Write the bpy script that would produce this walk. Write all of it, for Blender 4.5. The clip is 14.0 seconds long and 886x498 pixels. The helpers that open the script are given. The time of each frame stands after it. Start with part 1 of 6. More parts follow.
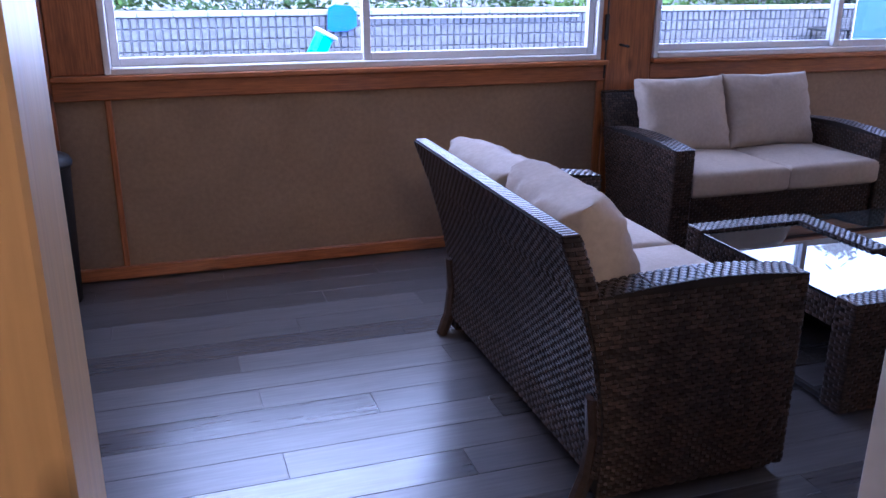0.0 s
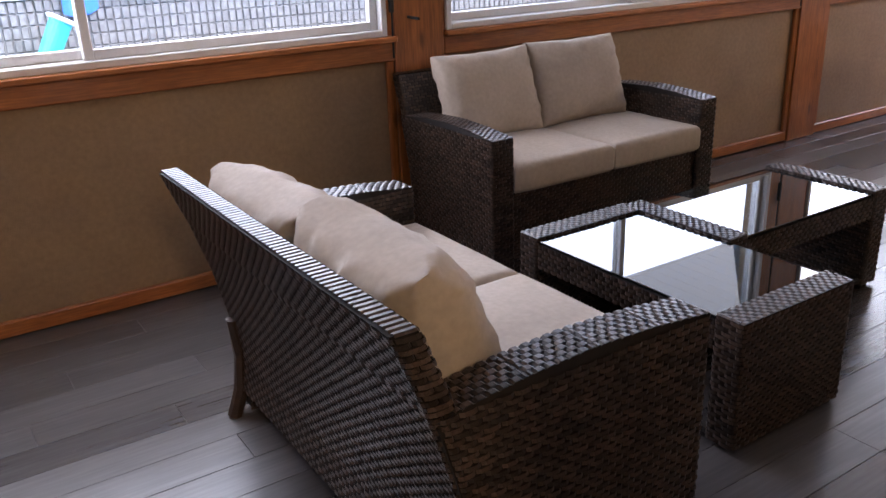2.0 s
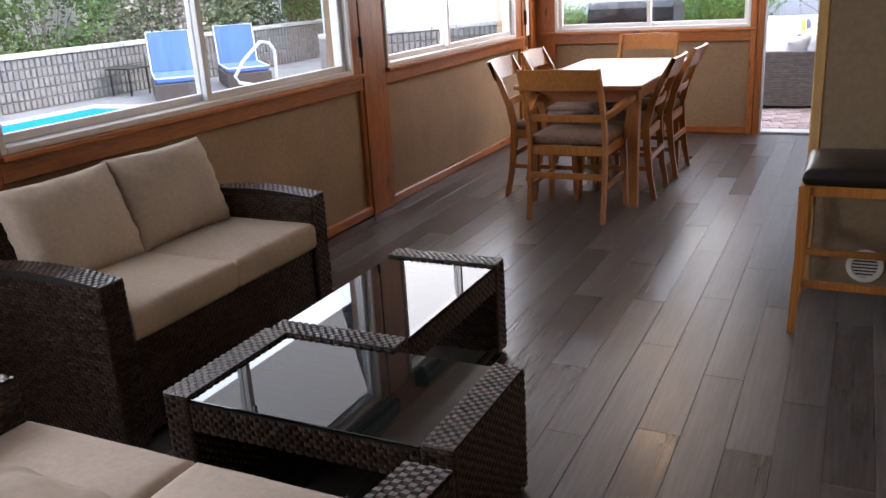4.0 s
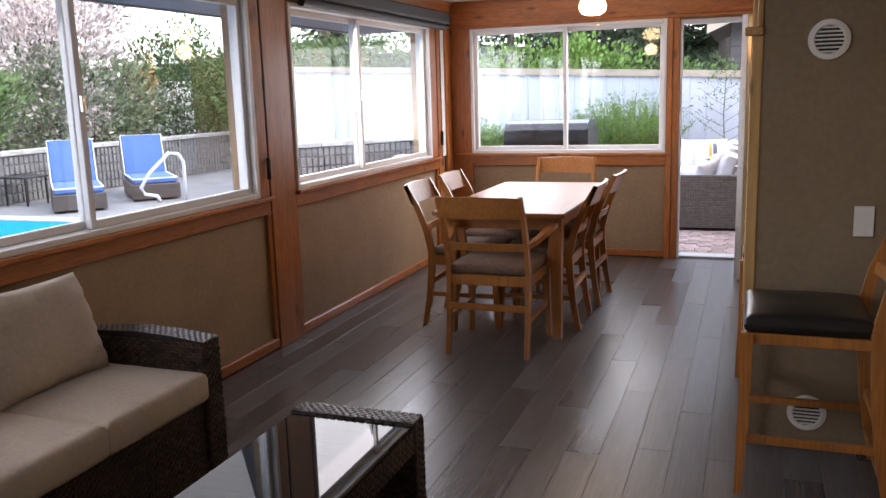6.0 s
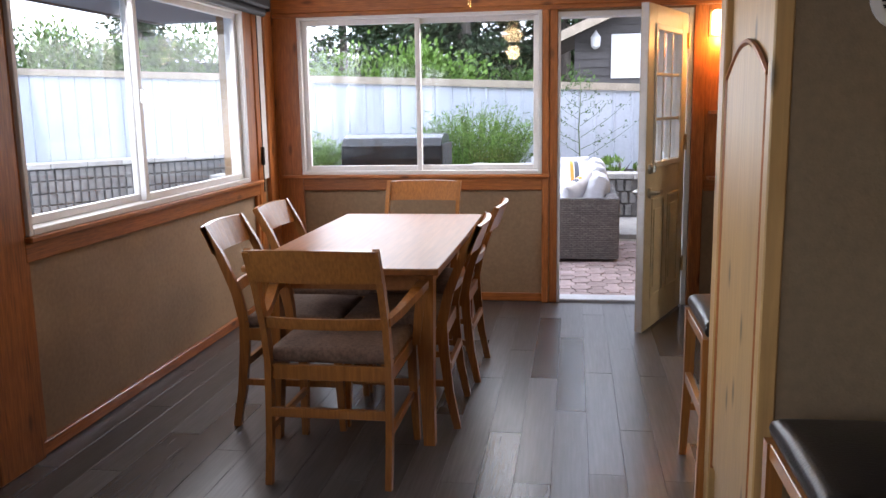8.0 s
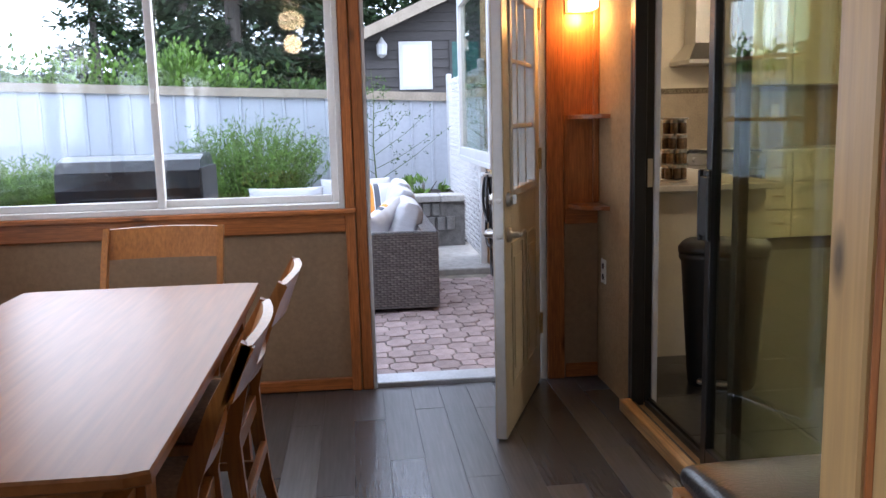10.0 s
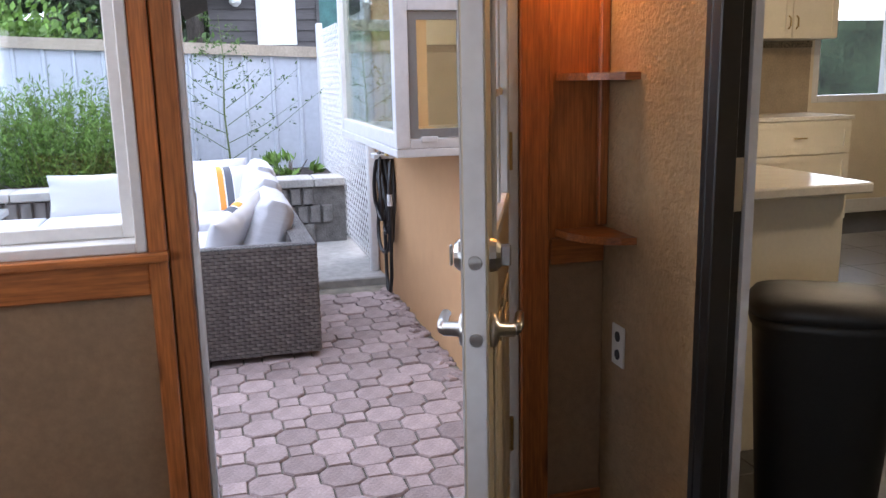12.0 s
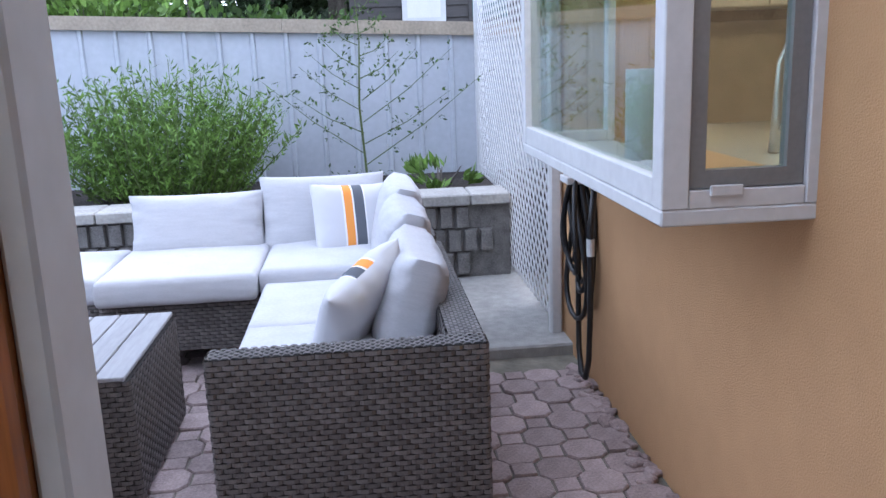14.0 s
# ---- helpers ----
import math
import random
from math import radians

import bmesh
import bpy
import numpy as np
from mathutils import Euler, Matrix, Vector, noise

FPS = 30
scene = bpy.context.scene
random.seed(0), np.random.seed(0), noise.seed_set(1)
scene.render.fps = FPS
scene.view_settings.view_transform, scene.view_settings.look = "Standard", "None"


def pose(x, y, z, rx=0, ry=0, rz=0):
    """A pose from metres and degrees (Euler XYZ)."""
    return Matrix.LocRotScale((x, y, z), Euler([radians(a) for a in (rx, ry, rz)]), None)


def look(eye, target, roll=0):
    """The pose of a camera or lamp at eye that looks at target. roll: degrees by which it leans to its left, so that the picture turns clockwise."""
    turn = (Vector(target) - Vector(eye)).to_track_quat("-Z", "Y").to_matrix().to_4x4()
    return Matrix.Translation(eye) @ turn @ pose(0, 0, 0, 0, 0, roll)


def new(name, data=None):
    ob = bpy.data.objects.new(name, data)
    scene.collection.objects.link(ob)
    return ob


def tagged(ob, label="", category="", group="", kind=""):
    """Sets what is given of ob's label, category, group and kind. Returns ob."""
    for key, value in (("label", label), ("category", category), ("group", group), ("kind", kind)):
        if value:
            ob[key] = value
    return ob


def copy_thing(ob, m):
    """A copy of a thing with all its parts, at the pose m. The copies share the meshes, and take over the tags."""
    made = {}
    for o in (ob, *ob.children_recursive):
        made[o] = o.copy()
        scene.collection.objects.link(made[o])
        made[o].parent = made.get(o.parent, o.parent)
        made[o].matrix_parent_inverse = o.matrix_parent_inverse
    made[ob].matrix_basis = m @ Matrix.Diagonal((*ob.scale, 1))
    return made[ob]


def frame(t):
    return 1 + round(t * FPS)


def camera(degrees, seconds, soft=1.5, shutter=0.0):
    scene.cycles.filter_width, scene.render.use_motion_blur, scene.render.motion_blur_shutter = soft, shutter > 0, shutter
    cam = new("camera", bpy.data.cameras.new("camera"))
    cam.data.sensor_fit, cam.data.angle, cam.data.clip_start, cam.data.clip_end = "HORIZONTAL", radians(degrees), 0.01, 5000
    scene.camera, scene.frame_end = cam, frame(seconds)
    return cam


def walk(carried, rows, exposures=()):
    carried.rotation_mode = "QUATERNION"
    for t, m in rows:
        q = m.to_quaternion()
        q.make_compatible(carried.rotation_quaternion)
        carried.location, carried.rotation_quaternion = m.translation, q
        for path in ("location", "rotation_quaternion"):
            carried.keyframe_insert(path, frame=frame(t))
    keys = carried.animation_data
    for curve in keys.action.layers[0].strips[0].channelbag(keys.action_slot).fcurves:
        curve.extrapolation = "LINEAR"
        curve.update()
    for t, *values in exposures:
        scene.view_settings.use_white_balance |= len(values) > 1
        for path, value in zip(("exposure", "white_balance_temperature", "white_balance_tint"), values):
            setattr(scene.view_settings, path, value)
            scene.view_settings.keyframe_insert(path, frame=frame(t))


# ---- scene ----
cam = camera(55.6, 14.0)
PATH = [
    (0, (0.818, 0.872, 1.312), (1.417, 2.67, 0.674), 0.3),
    (0.5, (0.886, 1.069, 1.321), (1.589, 2.831, 0.685), -0.3),
    (1, (0.967, 1.247, 1.306), (1.698, 2.99, 0.655), -1.1),
    (1.5, (1.055, 1.402, 1.308), (1.925, 3.064, 0.616), -1.8),
    (2, (1.106, 1.524, 1.293), (2.122, 3.092, 0.578), -2.1),
    (2.5, (1.188, 1.595, 1.308), (2.294, 3.092, 0.576), -2.2),
    (3, (1.246, 1.686, 1.325), (2.565, 2.998, 0.589), -3.1),
    (3.5, (1.232, 1.837, 1.352), (2.826, 2.842, 0.682), -4.7),
    (4, (1.213, 1.91, 1.377), (2.918, 2.763, 0.772), -3.4),
    (6.5, (1.818, 2.147, 1.426), (3.687, 2.782, 1.104), -1.7),
    (7, (2.19, 2.276, 1.416), (4.092, 2.8, 1.086), -1.5),
    (9.5, (4.301, 2.666, 1.292), (6.278, 2.642, 0.988), -0.9),
    (10, (4.75, 2.665, 1.294), (6.716, 2.466, 0.985), -1.5),
    (10.5, (5.195, 2.69, 1.28), (7.125, 2.271, 0.962), -2.9),
    (11, (5.649, 2.648, 1.269), (7.553, 2.134, 0.936), -2.5),
    (11.5, (6.092, 2.592, 1.272), (7.987, 2.075, 0.894), -1.7),
    (12, (6.571, 2.542, 1.291), (8.465, 2.039, 0.887), -1.2),
    (12.5, (7.056, 2.491, 1.302), (8.968, 2.071, 0.893), -0.2),
    (13, (7.496, 2.503, 1.303), (9.412, 2.133, 0.862), -0.4),
    (13.5, (7.925, 2.466, 1.315), (9.851, 2.167, 0.864), -2.1),
    (14, (8.283, 2.441, 1.327), (10.225, 2.266, 0.883), -2.1),
]
FAN = (7.1, 3.04)
SKY, SUN = 0.10, 0.3
LAMP, KITCHEN, HALL, WINDOW = 0.5, 7.0, 6.0, 2.5
EXPOSURES = [(0.0, 3.8, 4700, 35), (0.7, 3.88, 5250, 31), (1.5, 4.0, 5850, 26), (3.0, 3.85, 6600, 22), (4.0, 3.55, 6700, 20), (6.5, 3.3, 6750, 22), (9.5, 2.95, 6200, 18), (10.4, 2.85, 6050, 18), (11.2, 3.05, 6250, 20), (12.5, 2.85, 6150, 19), (13.2, 2.55, 6000, 18), (14.0, 2.4, 5900, 18)]
WALK = [(t, look(eye, target, roll)) for t, eye, target, roll in PATH]
walk(cam, WALK, EXPOSURES)

# ---- world and lights ----
world = bpy.data.worlds.new("sky")
scene.world = world
world.use_nodes = True
wn, wl = world.node_tree.nodes, world.node_tree.links
sky = wn.new("ShaderNodeTexSky")
sky.sky_type = "NISHITA"
sky.sun_disc = False
sky.sun_elevation, sky.sun_rotation = radians(38), radians(150)
sky.air_density, sky.dust_density, sky.ozone_density = 1.0, 1.0, 2.0
wn["Background"].inputs["Strength"].default_value = SKY
veil = wn.new("ShaderNodeMix")
veil.data_type = "RGBA"
veil.inputs["Factor"].default_value = 0.72
veil.inputs["B"].default_value = (5.6, 6.3, 7.2, 1)
wl.new(sky.outputs["Color"], veil.inputs["A"])
wl.new(veil.outputs["Result"], wn["Background"].inputs["Color"])

sun_data = bpy.data.lights.new("sun", "SUN")
sun_data.energy, sun_data.angle, sun_data.color = SUN, radians(25), (1.0, 0.96, 0.9)
sun_ob = new("sun", sun_data)
sun_ob.matrix_world = look((0, 0, 20), (0 - math.sin(radians(150)) * 10, 0 - math.cos(radians(150)) * 10 + 0, 20 - 7.8))


def area_lamp(name, m, w, h, power, colour):
    d = bpy.data.lights.new(name, "AREA")
    d.shape, d.size, d.size_y, d.energy, d.color = "RECTANGLE", w, h, power, colour
    ob = new(name, d)
    ob.matrix_world = m
    return ob


def bulb(name, p, r, power, colour):
    d = bpy.data.lights.new(name, "POINT")
    d.shadow_soft_size, d.energy, d.color = r, power, colour
    ob = new(name, d)
    ob.location = p
    return ob


# ---- materials ----
def mat(name, colour, rough=0.5, metal=0.0, var=0.15, scale=8.0, stretch=(1, 1, 1), bump=0.0, bump_scale=60.0,
        rand=0.0, island=False, colour2=None, spec=0.5, coat=0.0, grain=0.0, knots=0.0, emit=0.0, emit_colour=None, rough_var=0.0, rough_rand=0.0):
    """Noise at two scales on colour, with bump; rand: change of tone from piece to piece."""
    m = bpy.data.materials.new(name)
    m.use_nodes = True
    n, l = m.node_tree.nodes, m.node_tree.links
    b = n["Principled BSDF"]
    b.inputs["Roughness"].default_value, b.inputs["Metallic"].default_value = rough, metal
    b.inputs["Specular IOR Level"].default_value = spec
    b.inputs["Coat Weight"].default_value = coat
    b.inputs["Coat Roughness"].default_value = 0.15
    co = n.new("ShaderNodeTexCoord")
    mp = n.new("ShaderNodeMapping")
    mp.inputs["Scale"].default_value = stretch
    l.new(co.outputs["Object"], mp.inputs["Vector"])
    big, small = n.new("ShaderNodeTexNoise"), n.new("ShaderNodeTexNoise")
    big.inputs["Scale"].default_value, small.inputs["Scale"].default_value = scale, scale * 9
    big.inputs["Detail"].default_value = 4
    l.new(mp.outputs["Vector"], big.inputs["Vector"])
    l.new(mp.outputs["Vector"], small.inputs["Vector"])
    add = n.new("ShaderNodeMath")
    add.operation = "ADD"
    l.new(big.outputs["Fac"], add.inputs[0])
    l.new(small.outputs["Fac"], add.inputs[1])
    half = n.new("ShaderNodeMapRange")
    half.inputs["From Min"].default_value, half.inputs["From Max"].default_value = 0.65, 1.35
    l.new(add.outputs[0], half.inputs["Value"])
    mix = n.new("ShaderNodeMix")
    mix.data_type = "RGBA"
    c2 = colour2 or tuple(c * (1 - 2.2 * var) for c in colour)
    mix.inputs["A"].default_value, mix.inputs["B"].default_value = (*c2, 1), (*(min(1, c * (1 + var * 0.6)) for c in colour), 1)
    l.new(half.outputs["Result"], mix.inputs["Factor"])
    out = mix.outputs["Result"]
    if grain:
        wv = n.new("ShaderNodeTexNoise")
        wv.inputs["Scale"].default_value, wv.inputs["Detail"].default_value = scale * 3.2, 3
        mp2 = n.new("ShaderNodeMapping")
        mp2.inputs["Scale"].default_value = tuple(0.12 if s < 1 else 4.0 for s in stretch)
        l.new(co.outputs["Object"], mp2.inputs["Vector"])
        l.new(mp2.outputs["Vector"], wv.inputs["Vector"])
        rg = n.new("ShaderNodeMapRange")
        rg.inputs["From Min"].default_value, rg.inputs["From Max"].default_value = 0.35, 0.65
        rg.inputs["To Min"].default_value, rg.inputs["To Max"].default_value = 1 - grain, 1 + grain * 0.5
        l.new(wv.outputs["Fac"], rg.inputs["Value"])
        vm = n.new("ShaderNodeVectorMath")
        vm.operation = "SCALE"
        l.new(out, vm.inputs[0])
        l.new(rg.outputs["Result"], vm.inputs["Scale"])
        out = vm.outputs["Vector"]
    if knots:
        vo = n.new("ShaderNodeTexVoronoi")
        vo.voronoi_dimensions = "2D"
        vo.inputs["Scale"].default_value = 3.1
        knot_at = n.new("ShaderNodeCombineXYZ")
        for end, axis in (("X", [0 if s < 1 else 1.5 for s in stretch]), ("Y", [0.55 if s < 1 else 0 for s in stretch])):
            dot = n.new("ShaderNodeVectorMath")
            dot.operation = "DOT_PRODUCT"
            dot.inputs[1].default_value = axis
            l.new(co.outputs["Object"], dot.inputs[0])
            l.new(dot.outputs["Value"], knot_at.inputs[end])
        l.new(knot_at.outputs[0], vo.inputs["Vector"])
        kr = n.new("ShaderNodeMapRange")
        kr.inputs["From Min"].default_value, kr.inputs["From Max"].default_value = 0.025, 0.092
        kr.inputs["To Min"].default_value = 1 - knots
        l.new(vo.outputs["Distance"], kr.inputs["Value"])
        vk = n.new("ShaderNodeVectorMath")
        vk.operation = "SCALE"
        l.new(out, vk.inputs[0])
        l.new(kr.outputs["Result"], vk.inputs["Scale"])
        out = vk.outputs["Vector"]
    if rand:
        if island:
            src = n.new("ShaderNodeNewGeometry").outputs["Random Per Island"]
        else:
            src = n.new("ShaderNodeObjectInfo").outputs["Random"]
        rr = n.new("ShaderNodeMapRange")
        rr.inputs["To Min"].default_value, rr.inputs["To Max"].default_value = 1 - rand, 1 + rand
        l.new(src, rr.inputs["Value"])
        vs = n.new("ShaderNodeVectorMath")
        vs.operation = "SCALE"
        l.new(out, vs.inputs[0])
        l.new(rr.outputs["Result"], vs.inputs["Scale"])
        out = vs.outputs["Vector"]
    l.new(out, b.inputs["Base Color"])
    if rough_var:
        rv = n.new("ShaderNodeMapRange")
        rv.inputs["To Min"].default_value, rv.inputs["To Max"].default_value = max(0.02, rough - rough_var), min(1, rough + rough_var)
        l.new(big.outputs["Fac"], rv.inputs["Value"])
        l.new(rv.outputs["Result"], b.inputs["Roughness"])
    if rough_rand:
        rq = n.new("ShaderNodeMapRange")
        rq.inputs["To Min"].default_value, rq.inputs["To Max"].default_value = rough - rough_rand, rough + rough_rand
        l.new(n.new("ShaderNodeObjectInfo").outputs["Random"], rq.inputs["Value"])
        l.new(rq.outputs["Result"], b.inputs["Roughness"])
    if bump:
        bn = n.new("ShaderNodeTexNoise")
        bn.inputs["Scale"].default_value, bn.inputs["Detail"].default_value = bump_scale, 4
        l.new(mp.outputs["Vector"], bn.inputs["Vector"])
        bu = n.new("ShaderNodeBump")
        bu.inputs["Strength"].default_value, bu.inputs["Distance"].default_value = min(1, bump), 0.01
        l.new(bn.outputs["Fac"], bu.inputs["Height"])
        l.new(bu.outputs["Normal"], b.inputs["Normal"])
    if emit:
        b.inputs["Emission Color"].default_value = (*(emit_colour or colour), 1)
        b.inputs["Emission Strength"].default_value = emit
    return m


def glass_mat(name, tint=(1, 1, 1), gloss=0.03, rough=0.0):
    """Thin pane: clear, with a mirror share by the facing angle."""
    m = bpy.data.materials.new(name)
    m.use_nodes = True
    n, l = m.node_tree.nodes, m.node_tree.links
    n.remove(n["Principled BSDF"])
    tr, gl, mx, fr = n.new("ShaderNodeBsdfTransparent"), n.new("ShaderNodeBsdfGlossy"), n.new("ShaderNodeMixShader"), n.new("ShaderNodeLayerWeight")
    pw = n.new("ShaderNodeMath")
    pw.operation = "POWER"
    pw.inputs[1].default_value = 5.0
    tr.inputs["Color"].default_value = (*tint, 1)
    gl.inputs["Roughness"].default_value = rough
    sc = n.new("ShaderNodeMath")
    sc.operation = "MULTIPLY_ADD"
    sc.inputs[1].default_value, sc.inputs[2].default_value = 0.45, gloss
    sc.use_clamp = True
    l.new(fr.outputs["Facing"], pw.inputs[0])
    l.new(pw.outputs[0], sc.inputs[0])
    l.new(sc.outputs[0], mx.inputs[0])
    l.new(tr.outputs[0], mx.inputs[1])
    l.new(gl.outputs[0], mx.inputs[2])
    l.new(mx.outputs[0], n["Material Output"].inputs[0])
    return m


ALONG_X, ALONG_Y, ALONG_Z = (0.12, 1, 1), (1, 0.12, 1), (1, 1, 0.12)
fir_x = mat("fir_board_x", (0.42, 0.138, 0.034), 0.38, var=0.2, scale=14, stretch=ALONG_X, grain=0.24, knots=0.6, bump=0.08, rand=0.14, coat=0.2)
fir_y = mat("fir_board_y", (0.42, 0.138, 0.034), 0.38, var=0.2, scale=14, stretch=ALONG_Y, grain=0.24, knots=0.6, bump=0.08, rand=0.14, coat=0.2)
fir_z = mat("fir_board_z", (0.42, 0.138, 0.034), 0.38, var=0.2, scale=14, stretch=ALONG_Z, grain=0.24, knots=0.6, bump=0.08, rand=0.14, coat=0.2)
pine_z = mat("knotty_pine", (0.47, 0.285, 0.11), 0.42, var=0.07, scale=7, stretch=ALONG_Z, grain=0.10, knots=0.75, bump=0.08, rand=0.08)
pine_x = mat("knotty_pine_x", (0.45, 0.26, 0.10), 0.42, var=0.14, scale=12, stretch=ALONG_X, grain=0.3, knots=0.5, bump=0.08, rand=0.08)
panel_mat = mat("brown_wall_covering", (0.31, 0.205, 0.118), 0.75, var=0.1, scale=5, bump=0.25, bump_scale=260)
stucco = mat("tan_stucco", (0.38, 0.26, 0.14), 0.85, var=0.10, scale=4, bump=0.7, bump_scale=75)
stucco_out = mat("tan_render_outside", (0.50, 0.285, 0.135), 0.9, var=0.035, scale=1.3, bump=0.4, bump_scale=190)
wall_beige = mat("beige_house_wall", (0.235, 0.17, 0.10), 0.8, var=0.08, scale=4, bump=0.25, bump_scale=120)
ceil_mat = mat("white_ceiling", (0.76, 0.75, 0.72), 0.9, var=0.04, scale=3, bump=0.4, bump_scale=110)
vinyl = mat("white_vinyl", (0.68, 0.67, 0.655), 0.35, var=0.04, scale=6)
pane_mat = glass_mat("window_glass", (0.95, 0.97, 0.97), 0.04)
slider_glass = glass_mat("slider_glass", (0.90, 0.93, 0.82), 0.09)
plank_mat = mat("grey_wood_plank", (0.102, 0.096, 0.097), 0.31, var=0.16, scale=6, stretch=ALONG_X, grain=0.26, bump=0.07, bump_scale=50, rand=0.24, rough_rand=0.06, spec=1.0)
slab_mat = mat("concrete", (0.34, 0.33, 0.31), 0.9, var=0.15, scale=2.0, bump=0.4, bump_scale=120)
earth_mat = mat("garden_ground", (0.20, 0.18, 0.14), 0.95, var=0.3, scale=1.2, bump=0.6, bump_scale=40)
black_metal = mat("black_aluminium", (0.012, 0.012, 0.012), 0.35, var=0.1)
dark_fabric = mat("black_blind_fabric", (0.012, 0.012, 0.014), 0.6, var=0.1, bump=0.2, bump_scale=200)
steel = mat("brushed_steel", (0.55, 0.54, 0.52), 0.28, metal=1.0, var=0.05)
brass = mat("aged_brass", (0.45, 0.33, 0.14), 0.3, metal=1.0, var=0.1)


# ---- building blocks ----
def box(bm, x0, y0, z0, x1, y1, z1, m=None):
    vs = [bm.verts.new((m @ Vector(p)) if m else p) for p in
          ((x0, y0, z0), (x1, y0, z0), (x1, y1, z0), (x0, y1, z0), (x0, y0, z1), (x1, y0, z1), (x1, y1, z1), (x0, y1, z1))]
    for f in ((0, 3, 2, 1), (4, 5, 6, 7), (0, 1, 5, 4), (1, 2, 6, 5), (2, 3, 7, 6), (3, 0, 4, 7)):
        bm.faces.new([vs[i] for i in f])
    return vs


def rbox(bm, x0, y0, z0, x1, y1, z1, r=0.004, seg=1, m=None):
    tmp = bmesh.new()
    box(tmp, x0, y0, z0, x1, y1, z1)
    bmesh.ops.bevel(tmp, geom=tmp.edges[:], offset=r, segments=seg, affect="EDGES", profile=0.5)
    vs = {}
    for v in tmp.verts:
        vs[v.index] = bm.verts.new((m @ v.co) if m else v.co)
    tmp.verts.ensure_lookup_table()
    for f in tmp.faces:
        bm.faces.new([vs[v.index] for v in f.verts])
    tmp.free()


def loop_solid(bm, rings, closed=True, cap=True):
    """Skins rings of equal length into a solid."""
    made = [[bm.verts.new(p) for p in ring] for ring in rings]
    n = len(made[0])
    for a, b in zip(made, made[1:]):
        for i in range(n if closed else n - 1):
            j = (i + 1) % n
            bm.faces.new((a[i], a[j], b[j], b[i]))
    if cap and closed:
        bm.faces.new(made[0][::-1])
        bm.faces.new(made[-1])
    return made


def tube(bm, pts, r, sides=8, taper=None):
    """A round bar along points; taper: a radius per point."""
    pts = [Vector(p) for p in pts]
    rings = []
    up = Vector((0.13, 0.31, 0.94)).normalized()
    for i, p in enumerate(pts):
        d = (pts[min(i + 1, len(pts) - 1)] - pts[max(i - 1, 0)]).normalized()
        if abs(d.dot(up)) > 0.97:
            up = Vector((0.94, 0.2, 0.28)).normalized()
        a = d.cross(up).normalized()
        b = d.cross(a)
        rr = taper[i] if taper else r
        rings.append([p + rr * (math.cos(k * math.tau / sides) * a + math.sin(k * math.tau / sides) * b) for k in range(sides)])
    loop_solid(bm, rings)


def lathe(bm, prof, c=(0, 0, 0), sides=20, m=None):
    rings = []
    for r, z in prof:
        ring = [Vector((c[0] + r * math.cos(k * math.tau / sides), c[1] + r * math.sin(k * math.tau / sides), c[2] + z)) for k in range(sides)]
        rings.append([m @ p for p in ring] if m else ring)
    loop_solid(bm, rings)


def mesh_of(name, bm, material, smooth=False, fix=True):
    me = bpy.data.meshes.new(name)
    if fix:
        bmesh.ops.recalc_face_normals(bm, faces=bm.faces[:])
    bm.to_mesh(me)
    bm.free()
    me.materials.append(material)
    if smooth:
        me.polygons.foreach_set("use_smooth", [True] * len(me.polygons))
    return me


def part(name, bm, material, parent=None, label="", smooth=False, kind="", fix=True):
    ob = new(name, mesh_of(name, bm, material, smooth, fix))
    if parent:
        ob.parent = parent
    return tagged(ob, label=label, kind=kind)


def thing(name, label, category, group="", m=None):
    ob = new(name)
    ob.empty_display_size = 0.1
    if m:
        ob.matrix_world = m
    return tagged(ob, label, category, group)


def boxes(*bs, r=0.0):
    bm = bmesh.new()
    for b in bs:
        rbox(bm, *b, r=r) if r else box(bm, *b)
    return bm


def setting(name, bm, material, label="", smooth=False):
    ob = new(name, mesh_of(name, bm, material, smooth))
    return tagged(ob, label, kind="structure")


def piece(name, data, parent, m):
    ob = new(name, data)
    ob.parent = parent
    ob.matrix_local = m
    return ob


def shared(name, bm, material, smooth=False):
    return mesh_of(name, bm, material, smooth)


# ---- plan: sunroom x 0.15 to 8.71, y 1.505 to 4.59, floor 0, ceiling 2.19 ----
N, E, S, W, TOP = 4.59, 8.71, 1.505, 0.15, 2.19
SILL, HEAD = 0.887, 1.96
PAVE = -0.08

# floor planks and subfloor
floor_ob = setting("floor", boxes((W - 0.2, -1.7, -0.14, E + 0.02, N + 0.02, -0.004)), plank_mat, "dark grey wood-look plank floor")

# ceiling
setting("ceiling", boxes((W - 0.2, S - 0.02, TOP, E + 0.15, N + 0.15, TOP + 0.1)), ceil_mat, "white painted sunroom ceiling")


def wall_with_holes(name, axis, plane, thick, lo, hi, z0, z1, holes, material, label):
    """A wall along axis from lo to hi; holes: (from, to, bottom, top)."""
    bm = bmesh.new()

    def put(a0, a1, b0, b1):
        if a1 - a0 < 1e-4 or b1 - b0 < 1e-4:
            return
        if axis == "x":
            box(bm, a0, min(plane, plane + thick), b0, a1, max(plane, plane + thick), b1)
        else:
            box(bm, min(plane, plane + thick), a0, b0, max(plane, plane + thick), a1, b1)
    at = lo
    for h0, h1, hb, ht in sorted(holes):
        put(at, h0, z0, z1)
        put(h0, h1, z0, hb)
        put(h0, h1, ht, z1)
        at = h1
    put(at, hi, z0, z1)
    return setting(name, bm, material, label)


